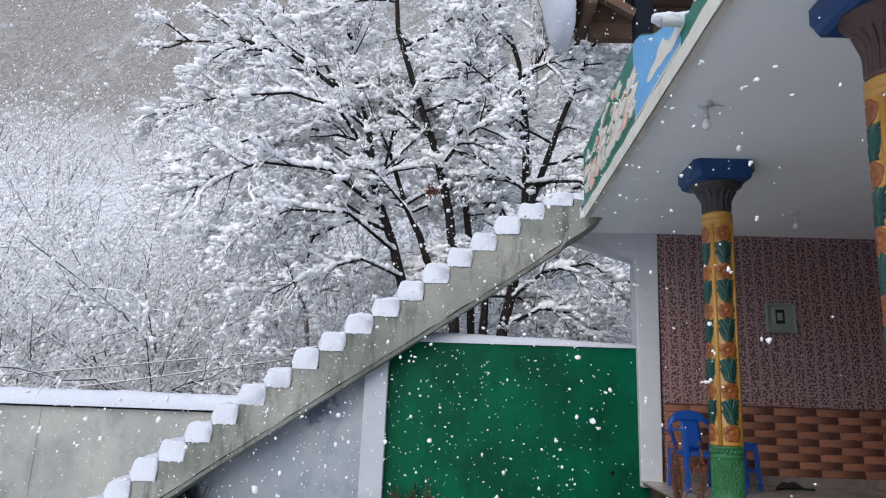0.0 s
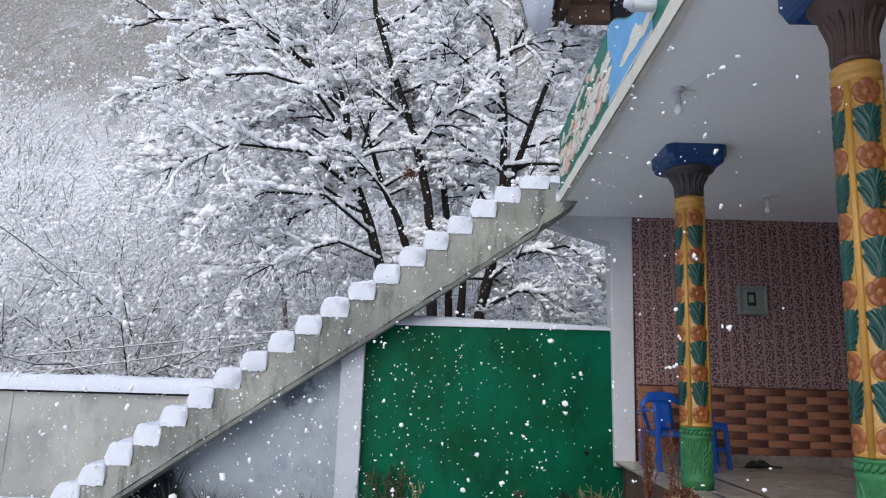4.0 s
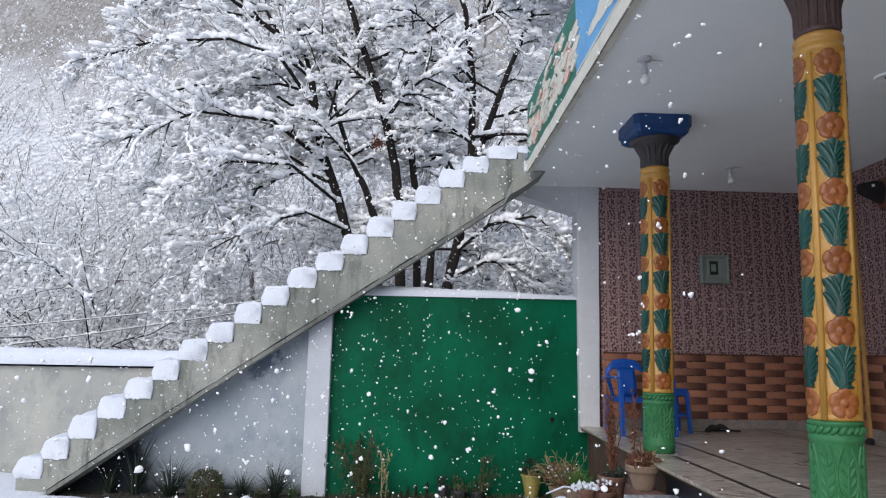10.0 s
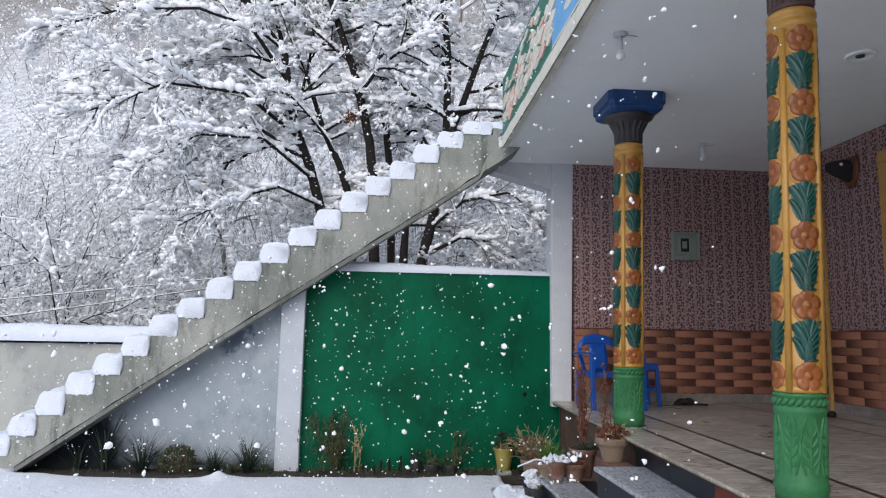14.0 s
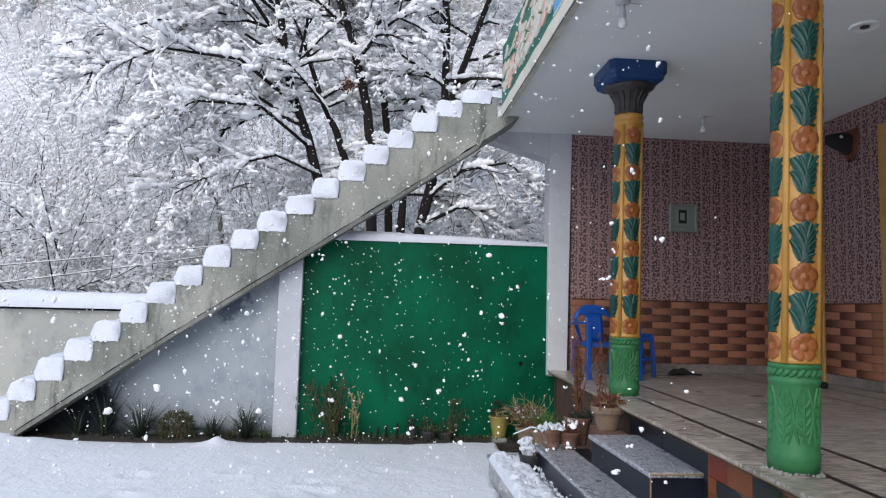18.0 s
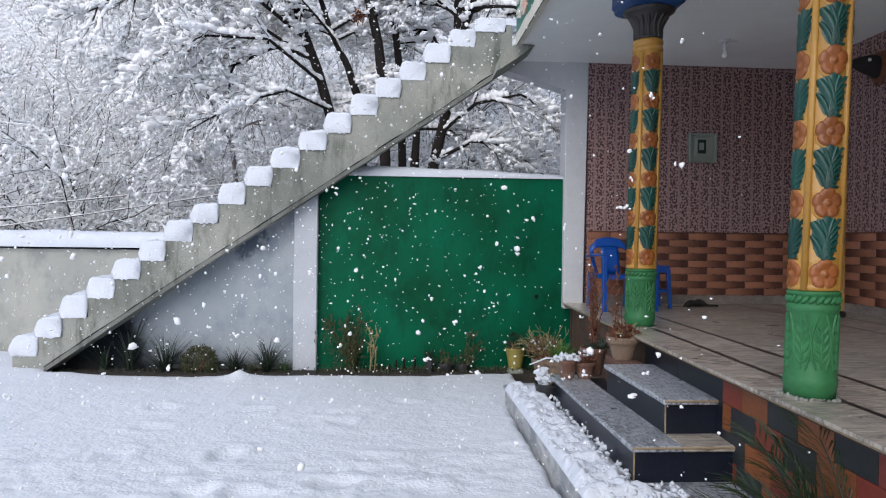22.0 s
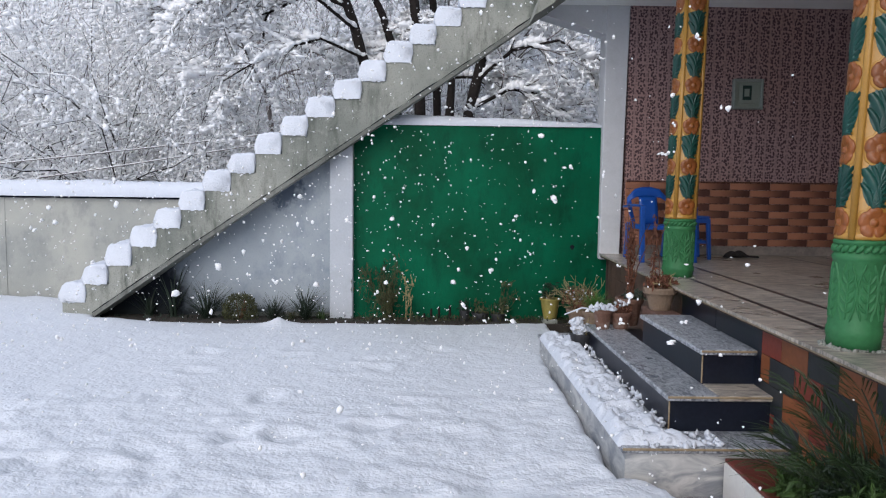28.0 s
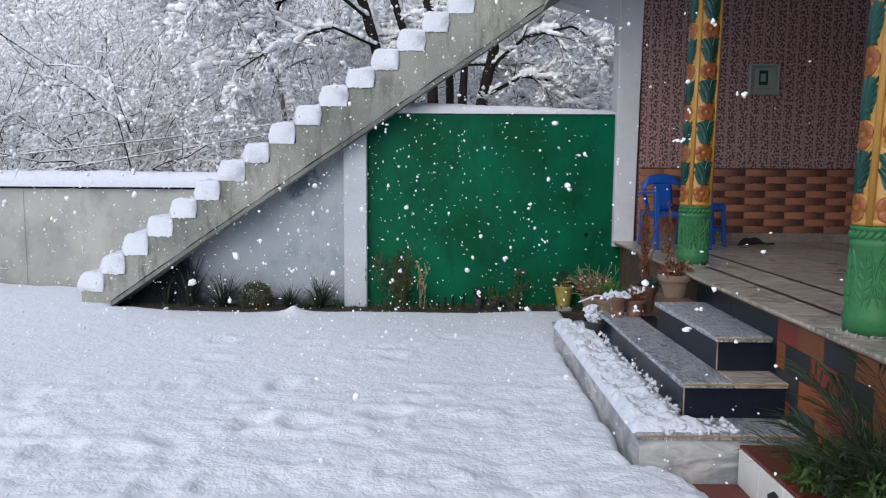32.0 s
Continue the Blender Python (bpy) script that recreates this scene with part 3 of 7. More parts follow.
FOOTPRINTS = [(_foot.uniform(-2.6, 0.75), _foot.uniform(2.3, 4.4), _foot.uniform(0, 3.1), _foot.uniform(0.006, 0.02)) for _ in range(34)]
FOOTPRINTS += [(_foot.uniform(-2.8, 0.4), _foot.uniform(4.4, 6.0), _foot.uniform(0, 3.1), _foot.uniform(0.006, 0.015)) for _ in range(10)]


def snow_height(x, y):
    n = noise.noise
    h = 0.02 * n((x * 0.7, y * 0.7, 1.0)) + 0.007 * n((x * 2.6, y * 2.6, 4.0)) + 0.035 * max(0.0, min(1.0, (x - 0.3) / 0.5)) + 0.005 * n((x * 8, y * 8, 2.0)) + 0.003 * n((x * 24, y * 24, 6.0))
    # trodden, lumpy snow close to the viewer
    near = max(0.0, min(1.0, (4.7 - y) / 0.8))
    k = n((x * 3.4 + 5, y * 3.4, 7.0))
    for fx, fy, turn, deep in FOOTPRINTS:
        dx, dy = x - fx, y - fy
        if abs(dx) < 0.4 and abs(dy) < 0.4:
            u, v = dx * math.cos(turn) + dy * math.sin(turn), (dy * math.cos(turn) - dx * math.sin(turn)) * 1.6
            d = math.hypot(u, v) * (1 + 0.25 * n((x * 9, y * 9, 3.0)))
            h += deep * (0.45 * math.exp(-((d - 0.2) / 0.06) ** 2) - math.exp(-(d / 0.12) ** 4))
    h += near * (0.014 * k - 0.03 * max(0.0, n((x * 2.1, y * 2.6, 11.0)) - 0.15) + 0.018 * abs(n((x * 5.0, y * 5.0, 3.0))) + 0.008 * n((x * 11, y * 11, 8.0)) + 0.02 * max(0.0, min(1.0, (3.5 - y) / 0.5)) * abs(n((x * 8, y * 8, 5.0))))
    # a little cone of snow shed from the stair
    h += 0.075 * math.exp(-math.hypot((x + 1.47) / 0.07, (y - 6.68) / 0.07)) + 0.03 * math.exp(-math.hypot((x + 1.5) / 0.16, (y - 6.66) / 0.1))
    # a drift rising towards the foot of the stair and the far wall
    h += 0.10 * max(0.0, min(1.0, (-2.6 - x) / 1.6)) + 0.0
    h += 0.06 * max(0.0, min(1.0, (-4.6 - x) / 1.0)) * max(0.0, min(1.0, (y - 6.2) / 1.2))
    return h


def snow_sheet():
    xs = np.concatenate([np.arange(-9.0, -5.0, 0.1), np.arange(-5.0, -3.2, 0.04), np.arange(-3.2, 1.36, 0.026)])
    ys = np.arange(-4.0, 7.85, 0.05)
    ys = np.concatenate([np.arange(-4.0, 2.0, 0.2), np.arange(2.0, 4.9, 0.022), np.arange(4.9, 7.84, 0.032)])
    grid, vs, fs = {}, [], []
    for j, y in enumerate(ys):
        for i, x in enumerate(xs):
            right = 0.9 + 0.012 * (y - 3.0) if y > 3.0 else 1.05 + 0.36 * (3.0 - y) * (1 if y > 2.6 else 0) + (0.144 if y <= 2.6 else 0)
            right += 0.24 * max(0.0, min(1.0, (y - 5.45) / 0.2))
            right += 0.03 * noise.noise((x * 2, y * 5, 9.0))
            back = 6.86 if x > -3.35 else 7.83
            back += 0.02 * noise.noise((x * 4, 0.0, 3.0))
            if x > right + 0.05 or y > back + 0.04:
                continue
            edge = max(0.0, min(1.0, (right - x) / 0.055, (back - y) / 0.12))
            z = snow_height(x, y) * edge - 0.05 * (1 - edge) ** 2
            grid[i, j] = len(vs)
            vs.append((min(x, right), min(y, back), z))
    for j in range(len(ys) - 1):
        for i in range(len(xs) - 1):
            k = [grid.get(q) for q in ((i, j), (i + 1, j), (i + 1, j + 1), (i, j + 1))]
            if None not in k:
                fs.append(k)
    return vs, fs


def build_ground():
    tagged(obj("ground", ([(-70, -30, -0.075), (60, -30, -0.075), (60, 9.0, -0.075), (-70, 9.0, -0.075)], [(0, 1, 2, 3)]), M_SNOW), "snow-covered ground of the yard", "ground", kind="structure")
    tagged(obj("snow_cover", snow_sheet(), M_YARD_SNOW, smooth=True), "deep fresh snow with lumps and faint footprints over the yard", "snow", kind="structure")
    tagged(obj("flower_bed_soil", box(-3.3, 1.75, 6.76, 7.2, -0.06, 0.012), M_SOIL), "bare wet soil strip at the foot of the wall", "soil", kind="structure")


def build_walls():
    w = tagged(obj("wall_green", box(-0.9, 1.9, GREEN_Y, GREEN_Y + 0.22, -0.06, 1.995, 0.006), M_GREEN_WALL), "tall masonry yard wall painted glossy green", "wall", kind="structure")
    hole = [(1.471 + 0.022 * math.cos(a) * (1 + 0.25 * math.sin(3 * a)), 0.764 + 0.026 * math.sin(a)) for a in np.arange(12) * math.pi / 6]
    part("patch", prism(hole, "y", GREEN_Y - 0.003, GREEN_Y + 0.02), M_NEAR_BLACK, w, "small dark chipped hole")
    tagged(obj("wall_yard", box(-12, -0.9, 7.8, 8.0, -0.06, 1.225, 0.008), M_PLASTER_L), "weathered grey plastered yard wall", "wall", kind="structure")
    # black strip stands in for the shadow line below the snow cushion
    obj("coping_edge", prism([(x, 1.197 + 0.006 * noise.noise((x * 6, 0.0, 5.0))) for x in np.arange(-12, -2.35, 0.06)] + [(-2.35, 1.224), (-12, 1.224)], "y", 7.786, 7.8), M_NEAR_BLACK, bpy.data.objects["wall_yard"], "black strip painted as the shadow line under the snow")
    obj("pier", box(-5.0, -4.78, 7.794, 7.8, -0.06, 1.2, 0.003), M_PLASTER_L, bpy.data.objects["wall_yard"], "narrow yellowed plaster pier")
    tagged(obj("wall_under_stair", prism([(-3.42, -0.06), (-0.95, -0.06), (-0.95, 1.8), (-2.42, 0.78), (-3.42, 0.06)], "y", 7.12, 7.3), M_PANEL), "pale blue-grey plastered panel under the stair, black in the low corner", "wall", kind="structure")
    tagged(obj("bed_kerb", box(-2.35, -0.97, 7.085, 7.118, -0.06, 0.05, 0.004), M_DAMP), "low damp concrete kerb at the foot of the panel", "kerb", kind="structure")
    tagged(obj("stair_post", box(-1.02, -0.785, WALL_Y - 0.0, WALL_Y + 0.2, -0.06, 1.9, 0.008), M_POST), "white painted post carrying the stair", "post", kind="structure")
    tagged(obj("pillar_white", prism([(1.735, 0.65), (1.938, 0.65), (1.972, CEIL_Z), (1.735, CEIL_Z)], "y", WALL_Y - 0.006, WALL_Y + 0.24, 0.008), M_WHITE), "white painted square pillar at the porch corner", "pillar", kind="structure")
    tagged(obj("beam_haunch", prism([(1.1, 3.09), (1.735, 2.91), (1.735, CEIL_Z), (1.1, CEIL_Z)], "y", WALL_Y + 0.01, WALL_Y + 0.23), M_WHITE), "white haunched beam between pillar and stair landing", "beam", kind="structure")


STEP_X = (-3.651, -3.42, -3.188, -2.951, -2.708, -2.464, -2.221, -1.966, -1.721, -1.46, -1.215, -0.947, -0.69, -0.444, -0.197, 0.034, 0.282, 0.519, 0.773, 1.08)
STEP_Z = (0.178, 0.364, 0.552, 0.745, 0.931, 1.111, 1.304, 1.483, 1.669, 1.855, 2.036, 2.217, 2.39, 2.572, 2.752, 2.927, 3.107, 3.28, 3.428)


def build_stair():
    st = thing("stair", (-3.6, STAIR_Y, 0), "raw concrete stair with snow on every step", "stair", kind="structure")
    under = [(-3.36, 0.02), (-2.4, 0.69), (-1.75, 1.128), (-0.5, 1.965), (0.44, 2.6), (0.95, 2.955), (1.14, 3.1)]
    upper = [(STEP_X[0], 0.02)]
    for k, z in enumerate(STEP_Z):
        upper += [(STEP_X[k], z), (STEP_X[k + 1], z)]
    upper += [(1.08, 3.5), (1.14, 3.5)]
    soffit = [(x, z + r) for (x, z), r in zip(under, (0.0, 0.0, 0.04, 0.13, 0.21, 0.24, 0.25))]
    part("stringer", prism([under[0]] + upper + under[:0:-1], "y", STAIR_Y, STAIR_Y + 0.12), M_CONCRETE, st, "stained raw concrete face")
    part("flight", prism([soffit[0]] + upper + soffit[:0:-1], "y", STAIR_Y + 0.12, STAIR_Y + 0.9), M_CONCRETE, st)
    part("nib", prism([(0.93, 2.93), (1.085, 3.03), (1.29, 3.185), (1.1, 3.185), (0.98, 3.1)], "y", 6.42, STAIR_Y - 0.002), M_CONCRETE, st, "plastered corner where stair and roof meet")
    # dark bands along the lower edge: blackish stain plus soffit shadow as colour
    for lo, name, hi, m, out_by in ((0.0, "drip_edge", 0.036, M_DAMP, 0.003), (0.038, "drip_groove", 0.047, M_NEAR_BLACK, 0.004)):
        low, top = [], []
        for (xa, za), (xb, zb) in zip(under[:-1], under[1:]):
            for i in range(8):
                x, z = xa + (xb - xa) * i / 8, za + (zb - za) * i / 8
                low.append((x, z + lo * 1.2 + 0.002))
                top.append((x, z + (hi + 0.014 * noise.noise((x * 8, lo * 40, 2.0))) * 1.2))
        part(name, prism(low + top[::-1], "y", STAIR_Y - out_by, STAIR_Y + 0.02), m, st, "lower edge darkened by stain and a painted shadow line")
    return st


def build_porch():
    e0, e1 = porch_edge(-4), porch_edge(WALL_Y)
    fl = tagged(obj("porch_floor", prism([(e0 + 0.02, -4), (SIDE_X + 0.3, -4), (SIDE_X + 0.3, WALL_Y + 0.1), (e1 + 0.02, WALL_Y + 0.1)], "z", 0.675, PORCH_Z - 0.006), M_GROUT), "polished grey marble porch floor with black strips", "floor", kind="structure")
    tagged(obj("porch_plinth", prism([(e0 + OVERHANG, -4), (SIDE_X + 0.3, -4), (SIDE_X + 0.3, WALL_Y + 0.1), (e1 + OVERHANG, WALL_Y + 0.1)], "z", -0.06, 0.675), M_GROUT), "raised porch plinth faced in coloured tiles", "plinth", kind="structure")
    tagged(obj("ceiling", box(1.145, SIDE_X + 0.3, -4, WALL_Y + 0.3, CEIL_Z, CEIL_Z + 0.14), M_CEIL), "smooth grey-white painted porch ceiling", "ceiling", kind="structure")
    tagged(obj("wall_porch_back", box(1.972, SIDE_X + 0.25, WALL_Y, WALL_Y + 0.2, 0.66, CEIL_Z), M_PAPER), "porch wall in mauve sprigged wallpaper above a brick-tile dado", "wall", kind="structure")
    tagged(obj("wall_porch_side", box(SIDE_X, SIDE_X + 0.2, -4, WALL_Y, 0.66, CEIL_Z), M_PAPER), "porch wall in mauve sprigged wallpaper above a brick-tile dado", "wall", kind="structure")


def build_steps():
    low = tagged(obj("step_low", box(0.905, 1.76, 3.04, 5.5, -0.06, 0.15), M_MARBLE_WHITE), "low white marble step with broken snow on it", "step", kind="structure")
    part("tread", box(0.885, 1.76, 3.02, 5.5, 0.15, 0.178, 0.005), M_MARBLE_STEP, low, "veined grey marble slab")
    part("edge_strip", box(0.887, 1.755, 3.014, 3.0195, 0.165, 0.176, 0.002), M_EDGE, low, "rust-stained yellow edge")
    mid = tagged(obj("step_middle", box(1.17, 1.76, 3.24, 5.0, 0.17, 0.328), M_BLACK_TILE), "black tiled step with a veined marble tread", "step", kind="structure")
    part("tread", box(1.15, 1.40, 3.22, 5.0, 0.328, 0.356, 0.005), M_MARBLE_STEP, mid)
    part("edge_strip", box(1.152, 1.755, 3.214, 3.2195, 0.343, 0.354, 0.002), M_EDGE, mid, "rust-stained yellow edge")
    part("edge_strip", box(1.163, 1.169, 3.234, 3.2395, 0.18, 0.327), M_EDGE, mid)
    part("tread", box(1.402, 1.76, 3.22, 3.9, 0.328, 0.355, 0.005), M_MARBLE_FLOOR, mid)
    top = tagged(obj("step_high", box(1.4, 1.76, 3.44, 4.42, 0.35, 0.506), M_BLACK_TILE), "black tiled step with a veined marble tread", "step", kind="structure")
    part("tread", box(1.38, 1.76, 3.415, 4.43, 0.506, 0.533, 0.005), M_MARBLE_STEP, top)
    part("edge_strip", box(1.382, 1.755, 3.409, 3.4145, 0.52, 0.531, 0.002), M_EDGE, top, "rust-stained yellow edge")
    part("edge_strip", box(1.393, 1.399, 3.433, 3.4395, 0.36, 0.505), M_EDGE, top)
    part("edge_strip", prism([(porch_edge(-3.9) + 0.014, -3.9), (porch_edge(-3.9) + 0.02, -3.9), (porch_edge(6.95) + 0.02, 6.95), (porch_edge(6.95) + 0.014, 6.95)], "z", 0.682, 0.6945), M_EDGE, bpy.data.objects["porch_floor"], "yellowed slab edge")


build_ground()
build_walls()
STAIR = build_stair()
build_porch()
build_steps()

# ---- snow lying on things ----
def snow_ridge(x0, x1, y0, y1, z, h, seed, step=0.04, round_ends=True, taper=None):
    """A long cushion of snow with an uneven back, lying on a flat top."""
    prof = [(-0.53, -0.02), (-0.545, 0.25), (-0.5, 0.6), (-0.38, 0.87), (-0.2, 0.98), (0.0, 1.0), (0.2, 0.98), (0.38, 0.87), (0.5, 0.6), (0.545, 0.25), (0.53, -0.02)]
    n = max(4, int((x1 - x0) / step))
    vs, fs, w, m = [], [], y1 - y0, len(prof)
    for i in range(n + 1):
        x = x0 + (x1 - x0) * i / n
        end = min(1.0, (min(x - x0, x1 - x) + 0.012) / 0.06) if round_ends else 1.0
        end = math.sqrt(max(0.0, 1 - (1 - end) ** 2))
        k = taper((x - x0) / (x1 - x0)) if taper else 1.0
        for a, b in prof:
            j = 0.1 * noise.noise((x * 7 + seed, a * 3, seed)) + 0.12 * noise.noise((x * 1.7, seed, 2.0)) + 0.05 * noise.noise((x * 22, a * 9, seed))
            vs.append((x, (y0 + y1) / 2 + a * w * (1 + 0.35 * j), z + b * h * k * end * (1 + j)))
    for i in range(n):
        for q in range(m - 1):
            a = i * m + q
            fs.append((a, a + m, a + m + 1, a + 1))
    fs.append(tuple(range(m))[::-1])
    fs.append(tuple(range(n * m, n * m + m)))
    return vs, fs


def snow_pad(x0, x1, y0, y1, z, h, seed):
    """A settled block of snow on one step: upright sides, a softly rounded outer shoulder, ragged lower rim."""
    nu, m = 12, 16
    vs, fs = [], []
    lean = 0.016 * noise.noise((seed * 5.3, 1.0, 2.0))
    for i in range(m + 1):
        v = i / m
        y = y0 + (y1 - y0) * v ** 1.6
        front = math.sqrt(max(0.0, 1 - (1 - min(1.0, i / 3.5)) ** 2))
        ring = []
        n = noise.noise
        sag = 0.045 * max(0.0, n((seed * 7, y * 6, 1.0)) - 0.05) if i < 4 else 0.0
        for k in range(nu + 1):
            u = k / nu
            x = x0 + (x1 - x0) * u
            left = math.sqrt(max(0.0, 1 - (1 - min(1.0, u / 0.24)) ** 2))
            right = math.sqrt(max(0.0, 1 - (1 - min(1.0, (1 - u) / 0.12)) ** 2))
            lump = 1 + 0.12 * n((x * 6 + seed, y * 6, seed)) + 0.07 * n((x * 19, y * 19, seed)) + 0.04 * n((x * 45, y * 45, seed))
            top = h * lump * (0.58 + 0.42 * left) * (0.93 + 0.07 * right) * (0.86 + 0.14 * front)
            ring.append((x + lean * u - 0.012 * (1 - left) * n((seed, y * 9, 4.0)), y + 0.012 * n((x * 16, seed, 5.0)) * (1 - front), z + top))
        drop = [0.03 * max(0.0, n((x0 * 3 + 11 * k / nu, seed * 2, 8.0)) - 0.12) + sag * 0.3 for k in range(nu + 1)]
        low = [(x0 + (x1 - x0) * k / nu + 0.008 * (1 - 2 * k / nu), y + (0.012 if i == 0 else 0.0), z - 0.004 - (drop[k] if i < 2 else 0.0)) for k in range(nu, -1, -1)]
        side = [((ring[-1][0] + 0.01), y, z + h * 0.5)]
        edge = [((ring[0][0] - 0.014 * (1 + n((seed, y * 7, 3.0)))), y, z + h * 0.3)]
        vs += ring + side + low + edge
    c = 2 * nu + 4
    for i in range(m):
        for k in range(c):
            a, b = i * c + k, i * c + (k + 1) % c
            fs.append((a, b, b + c, a + c))
    fs.append(tuple(range(c))[::-1])
    fs.append(tuple(range(m * c, m * c + c)))
    return vs, fs


def build_snow_caps():
    rng = np.random.default_rng(3)
    for k, z in enumerate(STEP_Z):
        h = (STEP_Z[k + 1] - z if k < len(STEP_Z) - 1 else 0.13) * rng.uniform(1.0, 1.14)
        obj("step_snow", snow_pad(STEP_X[k] - 0.012 + rng.uniform(-0.008, 0.006), STEP_X[k + 1] + rng.uniform(-0.012, 0.004), STAIR_Y - 0.02 + rng.uniform(-0.008, 0.008), STAIR_Y + 0.88, z, h, k + 1.7), M_SNOW, STAIR, smooth=True)
    obj("step_snow", snow_pad(1.06, 1.2, STAIR_Y - 0.01, STAIR_Y + 0.5, 3.498, 0.07, 31.0), M_SNOW, STAIR, smooth=True)
    w = bpy.data.objects["wall_yard"]
    part("wall_snow", snow_ridge(-12, -2.2, 7.74, 8.06, 1.222, 0.175, 4.0, round_ends=False), M_SNOW, w, "thick cushion of snow", True)
    g = bpy.data.objects["wall_green"]
    part("wall_snow", snow_ridge(-0.6, 1.74, GREEN_Y - 0.012, GREEN_Y + 0.24, 1.992, 0.13, 8.0, taper=lambda u: 1.0 - 0.62 * u), M_SNOW, g, "cushion of snow thinning to one end", True)
    s = bpy.data.objects["step_low"]
    part("step_snow", snow_ridge_y(0.885, 1.14, 3.045, 5.35, 0.177, 0.05), M_SNOW, s, "broken crust of snow", True)
    c = np.stack([0.89 + 0.3 * rng.uniform(0, 1, 420) ** 0.8, rng.uniform(3.06, 5.3, 420), rng.uniform(0.18, 0.215, 420)], 1)
    c = np.concatenate([c, np.stack([rng.uniform(1.0, 1.36, 60), rng.uniform(3.03, 3.2, 60), rng.uniform(0.178, 0.186, 60)], 1)])
    v, f = blobs(c, rng.uniform(0.006, 0.022, (480, 3)), rng, 0.25)
    tagged(fast_mesh("snow_crumbs", v, f, M_SNOW, s), kind="stuff")


def snow_ridge_y(x0, x1, y0, y1, z, h):
    vs, fs = [], []
    n, m = 120, 22
    for i in range(n + 1):
        y = y0 + (y1 - y0) * i / n
        wide = 0.262 + 0.03 * noise.noise((y * 3, 0, 1)) + 0.04 * noise.noise((y * 11, 0, 5))
        if i < 8:
            wide += 0.16 * (1 - i / 8)
        for j in range(m + 1):
            u = j / m
            x = x0 - 0.012 + wide * u
            edge = min(1.0, u / 0.12, (1 - u) / 0.15, i / 3, (n - i) / 3)
            bumpy = 1 + 0.45 * noise.noise((x * 9, y * 9, 3)) + 0.45 * noise.noise((x * 19, y * 19, 5)) + 0.35 * noise.noise((x * 33, y * 33, 7))
            vs.append((x, y, z - 0.004 + h * math.sqrt(max(0.0, edge)) * bumpy))
    for i in range(n):
        for j in range(m):
            a = i * (m + 1) + j
            fs.append((a, a + 1, a + m + 2, a + m + 1))
    return vs, fs

build_snow_caps()


# ---- porch columns ----
def wrap(flat, r, a0, z0):
    """Bends (u, v, h) round a column of radius r."""
    return [((r + h) * math.cos(a0 + u / r), (r + h) * math.sin(a0 + u / r), z0 + v) for u, v, h in flat]


def flower_flat(size):
    vs, fs, n = [(0, 0, 0.012)], [], 40
    rings = ((0.18, 0.011), (0.26, 0.001), (0.36, 0.004), (0.7, 0.009), (0.95, 0.012), (1.03, 0.006), (1.08, -0.004))
    for f, h in rings:
        for k in range(n):
            a = 2 * math.pi * k / n
            lobe = abs(math.cos(2.5 * a))
            rad = size * f * (1 if f < 0.4 else 0.86 + 0.14 * lobe ** 0.6)
            vs.append((rad * math.sin(a), rad * math.cos(a), h * (1 if f < 0.4 else 0.35 + 0.65 * min(1.0, lobe * 1.8) ** 0.6)))
    for k in range(n):
        fs.append((0, 1 + k, 1 + (k + 1) % n))
    for i in range(len(rings) - 1):
        for k in range(n):
            a, b = 1 + i * n + k, 1 + i * n + (k + 1) % n
            fs.append((a, a + n, b + n, b))
    return vs, fs


def blade_flat(u0, v0, u1, v1, bend, width, n=7):
    """A ribbed leaf blade from (u0, v0) to (u1, v1), bowed sideways."""
    vs, fs = [], []
    dx, dy = u1 - u0, v1 - v0
    ln = math.hypot(dx, dy)
    px, py = -dy / ln, dx / ln
    for i in range(n + 1):
        s = i / n
        off = bend * math.sin(math.pi * s * 0.9)
        w = width * (math.sin(math.pi * min(1, 0.12 + s * 0.86)) ** 0.6) * 0.5 + 0.0008
        cx, cy = u0 + dx * s + px * off, v0 + dy * s + py * off
        for side, h in ((-1, -0.003), (-0.35, 0.008), (0.0, 0.013), (0.35, 0.008), (1, -0.003)):
            vs.append((cx + px * w * side, cy + py * w * side, h))
    for i in range(n):
        for q in range(4):
            a = i * 5 + q
            fs.append((a, a + 1, a + 6, a + 5))
    return vs, fs


def joined(pieces):
    vs, fs = [], []
    for v, f in pieces:
        o = len(vs)
        vs += list(v)
        fs += [tuple(i + o for i in q) for q in f]
    return vs, fs


def leaf_flat():
    v, f = blade_flat(0.0, 0.082, 0.0, -0.084, 0.0, 0.105)
    b = [([(p[0], p[1], p[2] * 0.35 + 0.002) for p in v], f), blade_flat(-0.052, 0.06, 0.006, -0.078, 0.016, 0.06), blade_flat(-0.022, 0.068, 0.008, -0.07, 0.012, 0.036)]
    b += [blade_flat(0.056 - 0.004 * i, 0.07 - 0.028 * i, -0.01, -0.08, -0.022 + 0.003 * i, 0.026) for i in range(6)]
    b += [blade_flat(-0.054, 0.01, -0.016, -0.08, 0.012, 0.034), blade_flat(0.022, 0.074, -0.004, -0.07, -0.006, 0.026)]
    return joined(b)


